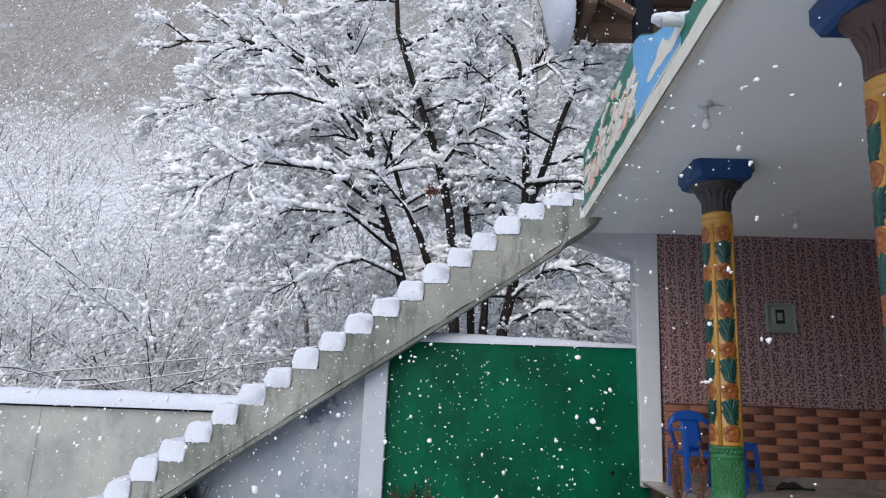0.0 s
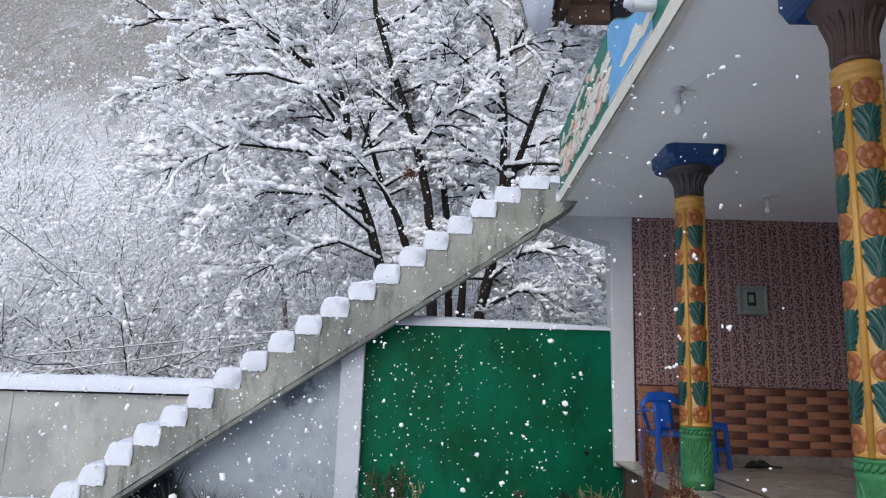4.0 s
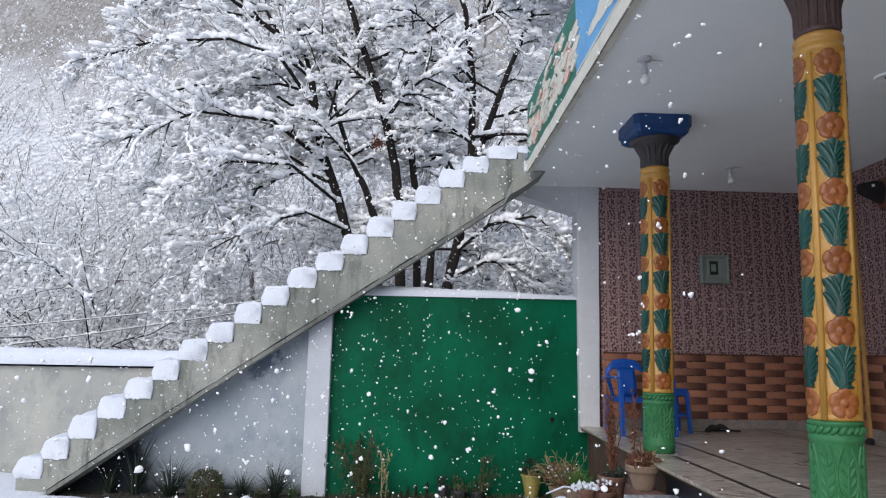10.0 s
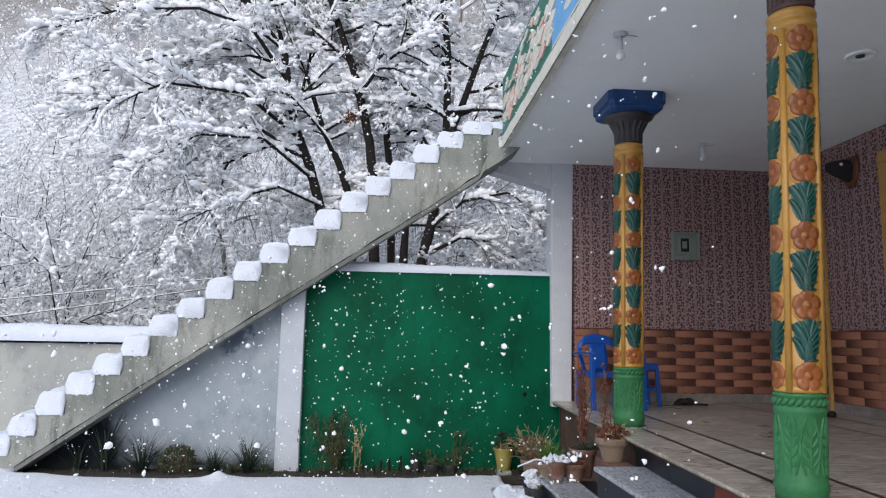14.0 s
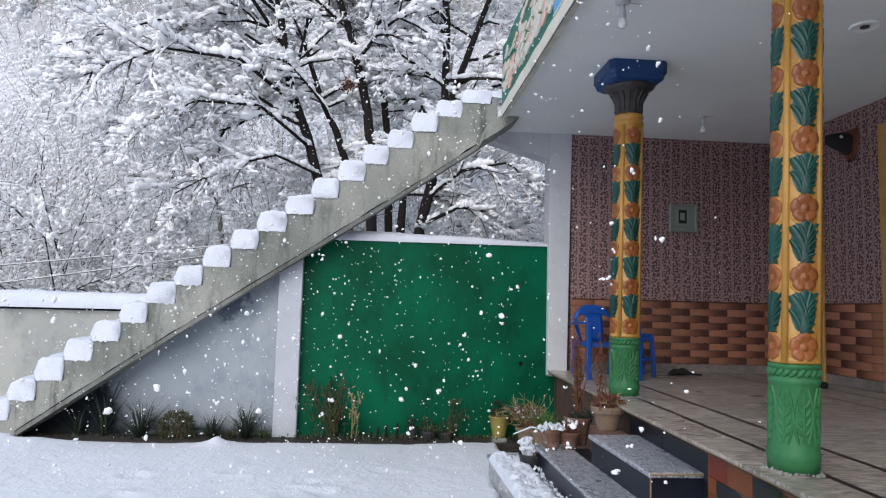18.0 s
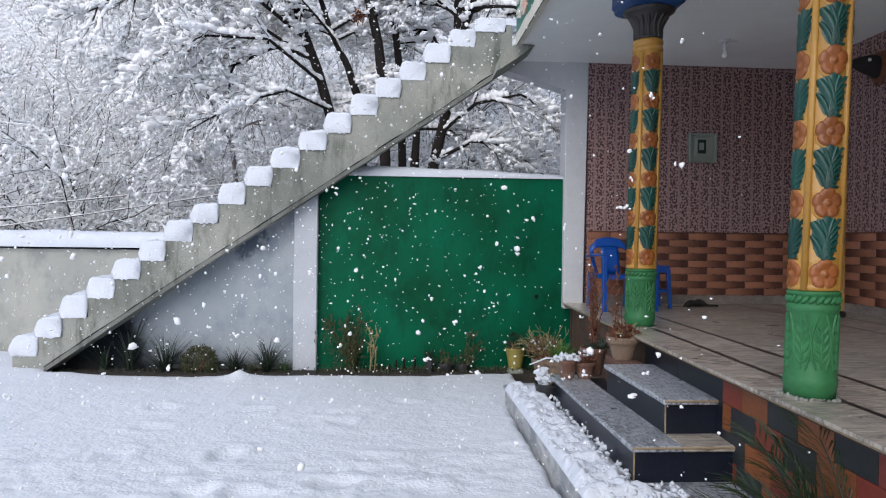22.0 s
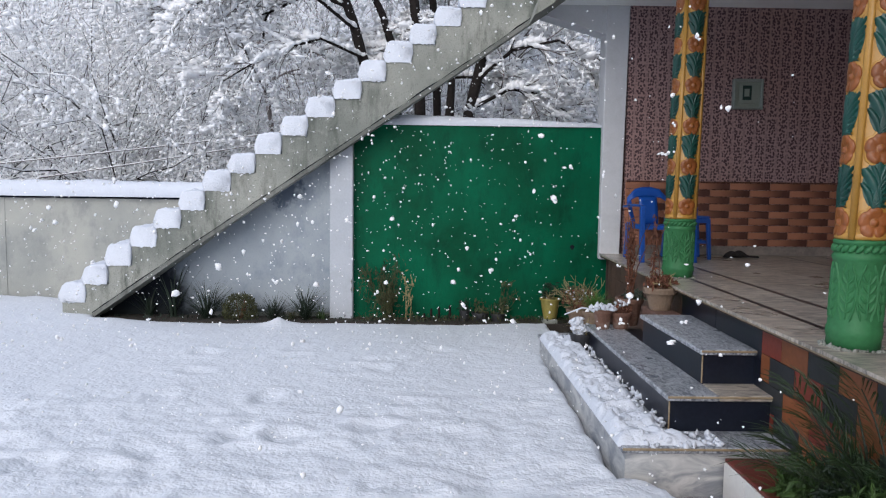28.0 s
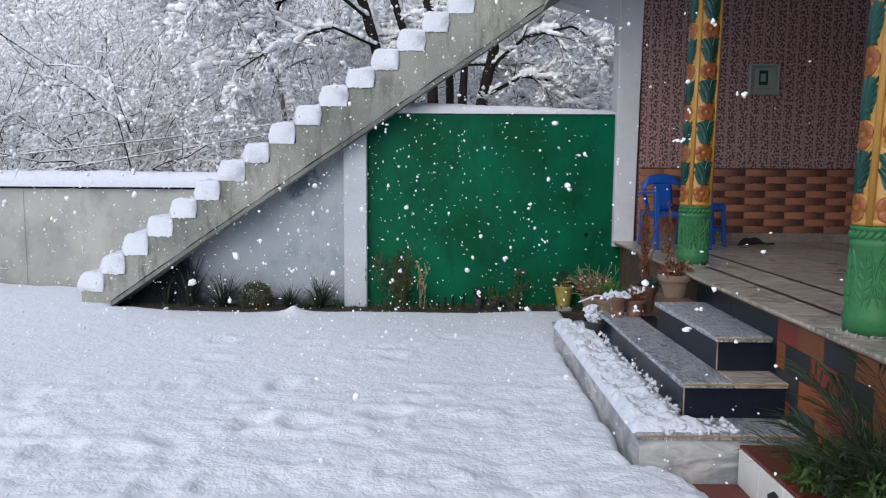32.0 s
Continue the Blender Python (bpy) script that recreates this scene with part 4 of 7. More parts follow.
def acanthus_flat(h, w):
    """A palmette in relief: a raised oval rim curling in at the top, a midrib and slanting side lobes."""
    b = [blade_flat(0, -h * 0.48, 0, h * 0.4, 0.0, w * 0.2)]
    for s in (-1, 1):
        pts = [(s * w * 0.5 * math.sin(math.pi * (0.12 + 0.8 * q)) ** 0.7, -h * 0.48 + h * 0.96 * q) for q in np.arange(9) / 8]
        for (u0, v0), (u1, v1) in zip(pts[:-1], pts[1:]):
            b.append(blade_flat(u0, v0 - 0.006, u1, v1 + 0.006, 0.0, 0.014, 3))
        for i in range(4):
            v = -h * 0.36 + i * h * 0.17
            b.append(blade_flat(s * 0.003, v, s * w * (0.36 - 0.03 * i), v + h * 0.17, -s * 0.006, 0.017, 4))
    return joined(b)


def build_column(cx, cy, brown, lean, neck, turn, girth, first, gap):
    r = 0.0948
    c = thing("porch_column", (cx, cy, PORCH_Z), "carved porch column painted with orange flowers and teal leaves", "column", "porch columns")
    at = Matrix.Translation((cx, cy, 0)) @ Matrix(((1, 0, lean, -lean * PORCH_Z), (0, 1, 0, 0), (0, 0, 1, 0), (0, 0, 0, 1)))
    spin = Matrix.Rotation(radians(turn), 3, "Z") @ Matrix.Diagonal((girth, girth, 1))

    def level(z):
        if z < 1.138:
            return z
        if z < 2.72:
            return 1.138 + (z - 1.138) * (neck - 1.138) / 1.582
        return neck + (z - 2.72) * (3.04 - neck) / 0.32 if z < 3.04 else z

    def put(name, data, m, parent=c, label="", smooth=True):
        vs, fs = data
        vs = [spin @ Vector((v[0], v[1], level(v[2]))) if v[2] < 3.041 else v for v in vs]
        return part(name, ([at @ Vector(v) for v in vs], fs), m, parent, label, smooth)

    base = put("base", lathe([(0.102, 0.711), (0.1025, 0.75), (0.106, 0.76), (0.1075, 0.775), (0.106, 0.79), (0.1025, 0.798), (0.1016, 0.82), (0.0979, 0.83), (0.0979, 1.05), (0.1025, 1.058), (0.1071, 1.07), (0.1025, 1.082), (0.0970, 1.088), (0.0970, 1.118), (0.1052, 1.124), (0.1061, 1.134), (0.0970, 1.138)], 40), M_BASE_GREEN, c, "green carved base")
    rope = [(0.099 * math.cos(a), 0.099 * math.sin(a), 1.103) for a in np.arange(22) * 2 * math.pi / 22]
    rng = np.random.default_rng(1)
    vs, fs = [], []
    for i, p in enumerate(rope):
        a = i * 2 * math.pi / 22
        m = Matrix.Translation(p) @ Matrix.Rotation(a, 4, "Z") @ Matrix.Rotation(0.75, 4, "X")
        o = len(vs)
        vs += [m @ Vector((v[0] * 0.012, v[1] * 0.022, v[2] * 0.0115)) for v in ICO2_V]
        fs += [tuple(int(k) + o for k in f) for f in ICO2_F]
    put("rope_moulding", (vs, fs), M_BASE_GREEN, base)
    for k in range(4):
        a = k * math.pi / 2
        for off, hh, ww, z in ((0.0, 0.215, 0.08, 0.938), (0.785, 0.22, 0.068, 0.935)):
            v, f = acanthus_flat(hh, ww)
            put("carved_leaf", (wrap([(p[0], p[1], p[2] * 0.55) for p in v], 0.0975, a + off, z), f), M_BASE_GREEN, base)
    crumbs = blobs([(0.112 * math.cos(a) * (1 + 0.1 * math.sin(5 * a)), 0.112 * math.sin(a) * (1 + 0.1 * math.sin(5 * a)), 0.713) for a in np.arange(40) * 2 * math.pi / 40], rng.uniform(0.004, 0.016, (40, 3)), rng)
    put("foot_crust", (crumbs[0].tolist(), crumbs[1].tolist()), M_CONCRETE, base, "crumbled cement at the foot")
    sh = put("shaft", lathe([(r, 1.138), (r + 0.006, 1.142), (r + 0.008, 1.152), (r + 0.004, 1.162), (r, 1.166), (r, 2.63), (r + 0.009, 2.636), (r + 0.0125, 2.65), (r + 0.009, 2.664), (r + 0.004, 2.67), (r + 0.004, 2.685), (r + 0.01, 2.69), (r + 0.011, 2.705), (r + 0.006, 2.715), (r - 0.003, 2.72)], 40), M_OCHRE, c, "ochre painted shaft")
    for k in range(4):
        a = math.pi / 4 + k * math.pi / 2
        v = []
        for z in (1.14, 2.628):
            for u, h in ((-0.013, -0.004), (-0.0125, 0.009), (-0.007, 0.0145), (0.007, 0.0145), (0.0125, 0.009), (0.013, -0.004)):
                v.append((u, z, h))
        f = [(i, i + 1, i + 7, i + 6) for i in range(5)] + [(5, 4, 3, 2, 1, 0), (6, 7, 8, 9, 10, 11)]
        put("rib", (wrap(v, r, a, 0), f), M_OCHRE, sh)
    fl, lf, rim = flower_flat(0.058), leaf_flat(), flower_flat(0.067)
    meshes = {}
    for k in range(4):
        a = k * math.pi / 2
        for i in range(6):
            z = first + i * gap
            put("flower", (wrap(fl[0], r, a, z), fl[1]), M_FLOWER, sh)
            put("flower_rim", (wrap([(p[0], p[1], p[2] * 0.45 - 0.001) for p in rim[0]], r, a, z), rim[1]), M_OCHRE, sh)
            if i < 5:
                put("leaf", (wrap([(p[0] * 1.05, p[1] * 1.08, p[2]) for p in lf[0]], r, a, z + gap / 2), lf[1]), M_LEAF, sh)
    mc = M_CAPITAL_BROWN if brown else M_CAPITAL
    cap = put("capital", lathe([(0.09, 2.72), (0.098, 2.735), (0.092, 2.75), (0.092, 2.85), (0.098, 2.9), (0.118, 2.95), (0.15, 3.0), (0.18, 3.03), (0.18, 3.05)], 32), mc, c, "dark fluted capital")
    for k in range(16):
        a = k * math.pi / 8
        v, f = blade_flat(0, 0.0, 0, 0.22, 0.0, 0.028)
        out = []
        for u, w, h in v:
            rr = 0.088 + (0.0 if w < 0.1 else 0.5 * (w - 0.1) ** 1.2) + h
            out.append((rr * math.cos(a + u / 0.1), rr * math.sin(a + u / 0.1), 2.745 + w))
        put("flute", (out, f), mc, cap)
    s, q = 0.222, 0.035

    def octo(k, z):
        return [(x * k, y * k, z) for x, y in ((-s, -s + q), (-s + q, -s), (s - q, -s), (s, -s + q), (s, s - q), (s - q, s), (-s + q, s), (-s, s - q))]

    vs, fs = [], []
    for k, z in ((0.76, 3.042), (0.9, 3.06), (0.93, 3.075), (0.93, 3.088), (1.0, 3.112), (1.0, 3.189)):
        vs += octo(k, z)
    for i in range(5):
        for j in range(8):
            fs.append((i * 8 + j, i * 8 + (j + 1) % 8, i * 8 + 8 + (j + 1) % 8, i * 8 + 8 + j))
    fs += [tuple(range(8))[::-1], tuple(range(40, 48))]
    put("abacus", (vs, fs), M_ABACUS, c, "deep blue stepped abacus", False)
    return c


build_column(1.826, 5.02, False, 0.016, 2.825, 4, 1.05, 1.222, 0.267)
build_column(1.698, 2.715, True, 0.028, 2.745, -9, 0.935, 1.204, 0.2745)


# ---- porch walls: trims, meter box, wall trophy ----
def build_porch_fittings():
    back, side = bpy.data.objects["wall_porch_back"], bpy.data.objects["wall_porch_side"]
    part("skirting", box(1.974, SIDE_X, WALL_Y - 0.012, WALL_Y, 0.71, 0.8, 0.003), M_SKIRT, back)
    part("skirting", box(SIDE_X - 0.012, SIDE_X, -4, WALL_Y - 0.012, 0.71, 0.8, 0.003), M_SKIRT, side)
    part("trim", box(SIDE_X - 0.03, SIDE_X, 6.165, 6.205, 0.72, CEIL_Z, 0.004), M_WOOD, side, "ochre painted wooden batten")
    d = tagged(obj("door_frame", box(SIDE_X - 0.05, SIDE_X, 5.27, 5.37, 0.71, 2.86, 0.006), M_WOOD), "ochre painted wooden door frame in the porch wall", "door frame", kind="structure")
    part("head", box(SIDE_X - 0.05, SIDE_X, 4.3, 5.37, 2.862, 2.96, 0.006), M_WOOD, d)
    part("jamb", box(SIDE_X - 0.05, SIDE_X, 4.2, 4.3, 0.71, 2.96, 0.006), M_WOOD, d)
    part("door_leaf", box(SIDE_X - 0.02, SIDE_X - 0.001, 4.3, 5.27, 0.72, 2.86), M_SIGN_GREEN, d, "green painted door leaf")
    for z0, z1 in ((0.85, 1.6), (1.75, 2.7)):
        part("door_panel", box(SIDE_X - 0.032, SIDE_X - 0.02, 4.45, 5.12, z0, z1, 0.008), M_SIGN_GREEN, d)

    m = thing("meter_box", (3.17, WALL_Y, 2.334), "grey-green metal meter box with a small dark window on the wall", "meter box")
    for x0, x1, z0, z1 in ((3.022, 3.046, 2.184, 2.484), (3.298, 3.322, 2.184, 2.484), (3.046, 3.298, 2.46, 2.484), (3.046, 3.298, 2.184, 2.208)):
        part("frame_bar", box(x0, x1, WALL_Y - 0.055, WALL_Y, z0, z1, 0.005), M_BOX_PALE, m, "pale worn frame")
    part("cover", box(3.046, 3.298, WALL_Y - 0.03, WALL_Y, 2.208, 2.46), M_BOX_GREEN, m)
    part("panel", box(3.08, 3.262, WALL_Y - 0.042, WALL_Y - 0.03, 2.24, 2.435, 0.006), M_BOX_GREEN, m, "raised inner panel")
    part("window", box(3.115, 3.205, WALL_Y - 0.047, WALL_Y - 0.042, 2.275, 2.418, 0.003), M_GLASS_DARK, m, "dark glass window")
    part("dial", box(3.13, 3.18, WALL_Y - 0.05, WALL_Y - 0.047, 2.31, 2.385), M_BOX_GREEN, m, "pale dial plate")

    t = thing("wall_trophy", (SIDE_X, 5.75, 2.85), "black carved trophy on a varnished wooden shield", "trophy")
    outline = [(5.6, 3.03), (5.9, 3.03), (5.93, 2.85), (5.86, 2.68), (5.8, 2.6), (5.74, 2.62), (5.69, 2.58), (5.62, 2.7), (5.57, 2.86)]
    def small(q):
        return (SIDE_X + (q[0] - SIDE_X) * 0.75, 5.77 + (q[1] - 5.77) * 0.66, 2.92 + (q[2] - 2.88) * 0.66)

    outline = [small((SIDE_X, u, v))[1:] for u, v in outline]
    part("shield", prism(outline, "x", SIDE_X - 0.025, SIDE_X, 0.005), M_PLAQUE, t, "varnished wooden shield")
    vs, fs = [], []
    rings = [(SIDE_X - 0.02, 5.77, 2.86, 0.11, 0.13), (SIDE_X - 0.1, 5.77, 2.88, 0.1, 0.12), (SIDE_X - 0.18, 5.77, 2.89, 0.085, 0.09), (SIDE_X - 0.26, 5.78, 2.9, 0.05, 0.06), (SIDE_X - 0.31, 5.78, 2.905, 0.02, 0.03)]
    for x, y, z, a, b in rings:
        for k in range(14):
            th = 2 * math.pi * k / 14
            vs.append((x, y + a * math.cos(th), z + b * math.sin(th) - (0.05 if math.sin(th) < -0.5 else 0)))
    for i in range(len(rings) - 1):
        for k in range(14):
            a, b = i * 14 + k, i * 14 + (k + 1) % 14
            fs.append((a, b, b + 14, a + 14))
    fs.append(tuple(range(14 * 4, 14 * 5)))
    part("boss", ([small(q) for q in vs], fs), M_SHOE, t, "black tapering boss", True)
    v, f = lathe([(0.001, 0.0), (0.02, 0.0), (0.022, 0.006), (0.014, 0.01), (0.001, 0.011)], 14, False)
    part("stud", ([small((SIDE_X - 0.17 + p[0], 5.685 - p[2], 2.91 + p[1])) for p in v], f), M_BULB, t, "pale round stud", True)


def build_lamps():
    for x, y in ((1.412, 3.9), (2.975, 6.1)):
        l = thing("ceiling_lamp", (x, y, CEIL_Z), "white ceiling lamp holder with a bare bulb", "lamp", "ceiling lamps")
        part("rose", ([(x + v[0], y + v[1], v[2]) for v in lathe([(0.045, CEIL_Z), (0.045, CEIL_Z - 0.012), (0.03, CEIL_Z - 0.02), (0.018, CEIL_Z - 0.022)], 20)[0]], lathe([(0, 0)] * 4, 20)[1]), M_WHITE, l, smooth=True)
        part("holder", ([(x + v[0], y + v[1], v[2]) for v in lathe([(0.014, CEIL_Z - 0.02), (0.016, CEIL_Z - 0.05), (0.02, CEIL_Z - 0.07), (0.02, CEIL_Z - 0.1), (0.015, CEIL_Z - 0.104)], 16)[0]], lathe([(0, 0)] * 5, 16)[1]), M_WHITE, l, smooth=True)
        part("bulb", ([(x + v[0], y + v[1], v[2]) for v in lathe([(0.012, CEIL_Z - 0.1), (0.018, CEIL_Z - 0.115), (0.028, CEIL_Z - 0.135), (0.027, CEIL_Z - 0.152), (0.016, CEIL_Z - 0.165), (0.002, CEIL_Z - 0.168)], 18)[0]], lathe([(0, 0)] * 6, 18)[1]), M_BULB, l, smooth=True)
        tv, tf = tubes([(x + 0.03, y, CEIL_Z - 0.006)], [(x + 0.12, y + 0.02, CEIL_Z - 0.003)], [0.003], [0.003], 5)
        part("wire", (tv, tf.tolist()), M_WHITE, l)
    x, y = 3.045, 4.02
    d = thing("ceiling_disc", (x, y, CEIL_Z), "round plaster rosette with a hook hole in the ceiling", "rosette")
    for name, prof in (("rim", [(0.09, CEIL_Z), (0.088, CEIL_Z - 0.012), (0.08, CEIL_Z - 0.016), (0.07, CEIL_Z - 0.006), (0.02, CEIL_Z - 0.004)]), ("hub", [(0.028, CEIL_Z - 0.002), (0.026, CEIL_Z - 0.014), (0.008, CEIL_Z - 0.016)])):
        v, f = lathe(prof, 28)
        part(name, ([(x + p[0], y + p[1], p[2]) for p in v], f), M_CEIL if name == "rim" else M_CAPITAL, d, smooth=True)


# ---- the painted roof board and what lies on the roof ----
def build_fascia():
    def top(y):
        if y > 4.42:
            return 3.835 + 0.012 * math.sin(y * 9)
        if y > 3.25:
            u = (4.42 - y) / 1.17
            return 3.835 - 0.47 * u ** 1.4 + 0.03 * math.sin(u * 9)
        u = min(1.0, (3.25 - y) / 0.9)
        return 3.365 + 0.5 * u ** 1.5

    ys = np.concatenate([np.arange(-4, 2.3, 0.7), np.arange(2.3, 6.33, 0.07), [6.35]])
    b = thing("roof_board", (1.12, 6.35, CEIL_Z), "painted roof-edge board with flowers, sky and a green border", "sign board")

    def strip(lo, hi, y0, y1, xo, thick):
        yy = [y for y in ys if y0 <= y <= y1]
        return prism([(y, lo(y)) for y in yy] + [(y, hi(y)) for y in yy[::-1]], "x", xo - thick, xo)

    part("board", strip(lambda y: 3.245, top, -4, 6.35, 1.145, 0.045), M_SIGN_GREEN, b, "green painted board")
    part("white_band", strip(lambda y: 3.145 + 0.003 * math.sin(y * 17), lambda y: 3.255 + 0.006 * math.sin(y * 13), -4, 6.35, 1.1448, 0.05), M_SIGN_WHITE, b, "stained white lower band")
    part("drip_line", strip(lambda y: 3.136 + 0.003 * math.sin(y * 11), lambda y: 3.1455, -4, 6.35, 1.0985, 0.006), M_DAMP, b, "dark damp lower rim")
    part("white_line", strip(lambda y: 3.258, lambda y: 3.272, 3.3, 4.35, 1.0965, 0.004), M_SIGN_WHITE, b, "white painted border")
    part("sky_panel", strip(lambda y: 3.27, lambda y: top(y) - 0.012, 3.3, 4.35, 1.0995, 0.005), M_SIGN_BLUE, b, "painted blue sky")
    rng = np.random.default_rng(11)

    def dab(y, z, ry, rz, n=14):
        k = rng.uniform(0, 6.28)
        pts = [(y + ry * math.cos(a) * (1 + 0.3 * math.sin(3 * a + k)), z + rz * math.sin(a) * (1 + 0.3 * math.sin(2 * a + k))) for a in np.arange(n) * 2 * math.pi / n]
        return pts

    for i in range(170):
        y = rng.uniform(4.3, 6.25)
        z = min(top(y) - 0.08, 3.34 + abs(rng.normal(0, 0.18)))
        part("painted_flower", prism(dab(y, z, rng.uniform(0.03, 0.11), rng.uniform(0.012, 0.045)), "x", 1.0945 - 0.00006 * i, 1.0998), M_SIGN_PINK if i % 4 == 0 else M_SIGN_WHITE, b)
    for i, (y, z) in enumerate(((3.84, 3.39), (3.7, 3.42), (3.62, 3.37), (3.42, 3.36))):
        part("painted_cloud", prism(dab(y, z, 0.13, 0.05, 20), "x", 1.0925 - 0.0004 * i, 1.0945), M_SIGN_WHITE, b)
    for i in range(12):
        y = rng.uniform(2.3, 3.1)
        part("painted_flower", prism(dab(y, 3.34 + rng.uniform(0, 0.08), 0.05, 0.03), "x", 1.0935 - 0.0002 * i, 1.0998), M_SIGN_WHITE, b)
    tagged(obj("roof_snow", snow_ridge(1.2, 4.5, -4, 6.3, CEIL_Z + 0.14, 0.2, 2.0, step=0.2), M_SNOW, smooth=True), "snow lying on the porch roof", "snow", kind="structure")

    p = thing("drain_pipe", (1.1, 3.3, 3.36), "short white drain pipe loaded with snow at the roof edge", "pipe")
    tv, tf = tubes([(0.97, 3.28, 3.36)], [(1.2, 3.32, 3.385)], [0.03], [0.03], 14)
    part("pipe", (tv, tf.tolist()), M_WHITE, p, smooth=True)
    x = np.linspace(0.965, 1.17, 9)
    v, f = blobs(np.stack([x, np.full(9, 3.3) + rng.normal(0, 0.006, 9), 3.383 + 0.1 * (x - 0.97)], 1), np.stack([np.full(9, 0.034), rng.uniform(0.038, 0.05, 9), rng.uniform(0.03, 0.042, 9)], 1), rng, 0.08, True)
    part("snow", (v.tolist(), f.tolist()), M_SNOW, p, "snow cushion", True)


def hanging_snow(cx, cy, z0, z1, rx, ry, seed):
    """A tall drift of snow with a rounded foot, slumped over an eave."""
    vs, fs, n, m = [], [], 36, 26
    for i in range(n + 1):
        z = z0 + (z1 - z0) * i / n
        k = math.sqrt(max(0.0, 1 - (1 - min(1.0, (i + 0.4) / 10)) ** 2)) * (0.9 + 0.1 * i / n)
        for q in range(m):
            a = 2 * math.pi * q / m
            ca, sa = math.cos(a), math.sin(a)
            j = 1 + 0.26 * noise.noise((ca * 1.2, sa * 1.2 + seed, z * 2.2)) + 0.16 * noise.noise((ca * 2.5, sa * 2.5, z * 6 + seed)) + 0.06 * noise.noise((ca * 6, sa * 6, z * 16 + seed))
            vs.append((cx + rx * k * j * math.copysign(abs(ca) ** 0.7, ca) + 0.05 * math.sin(z * 2 + seed), cy + ry * k * j * math.copysign(abs(sa) ** 0.7, sa), z))
    for i in range(n):
        for q in range(m):
            a, b = i * m + q, i * m + (q + 1) % m
            fs.append((a, b, b + m, a + m))
    fs += [tuple(range(m))[::-1], tuple(range(n * m, n * m + m))]
    return vs, fs


def build_wooden_house():
    h = thing("wooden_house", (3.0, 9.4, 0), "old brown timber house eave with snow hanging off its roof", "house")
    part("wall", box(3.6, 4.6, 9.62, 9.95, -0.3, 7.56), M_DARK_WOOD, h)
    part("post", box(2.22, 2.48, 8.92, 9.15, -0.3, 7.46, 0.015), M_NEAR_BLACK, h, "blackened post")
    roof = part("roof", box(1.42, 4.6, 8.8, 10.0, 7.61, 7.68), M_DARK_WOOD, h, "plank roof")
    for i in range(4):
        y = 8.84 + i * 0.35
        part("rafter", box(1.44, 4.5, y, y + 0.1, 7.46, 7.609, 0.006), M_DARK_WOOD, roof)
    part("purlin", box(1.5, 1.66, 8.8, 10.0, 6.96, 7.14, 0.02), M_DARK_WOOD, roof, "dark log end")
    part("purlin", box(1.5, 1.66, 8.8, 10.0, 7.16, 7.32, 0.02), M_DARK_WOOD, roof)
    part("beam", box(1.66, 3.3, 9.5, 9.66, 6.82, 7.08, 0.01), M_DARK_WOOD, roof)
    part("beam", prism([(1.68, 7.14), (1.86, 7.2), (2.24, 6.94), (2.2, 6.82)], "y", 8.9, 9.02, 0.006), M_DARK_WOOD, roof)
    part("ceiling_board", box(1.66, 3.3, 9.66, 9.69, 7.08, 7.46), M_DARK_WOOD, roof)
    part("roof_snow", hanging_snow(1.22, 9.3, 6.58, 9.0, 0.22, 0.8, 2.0), M_SNOW, roof, "thick drift of snow hanging over the eave", True)
    h.matrix_world = Matrix.Translation((0.11, 0, 0.13)) @ h.matrix_world


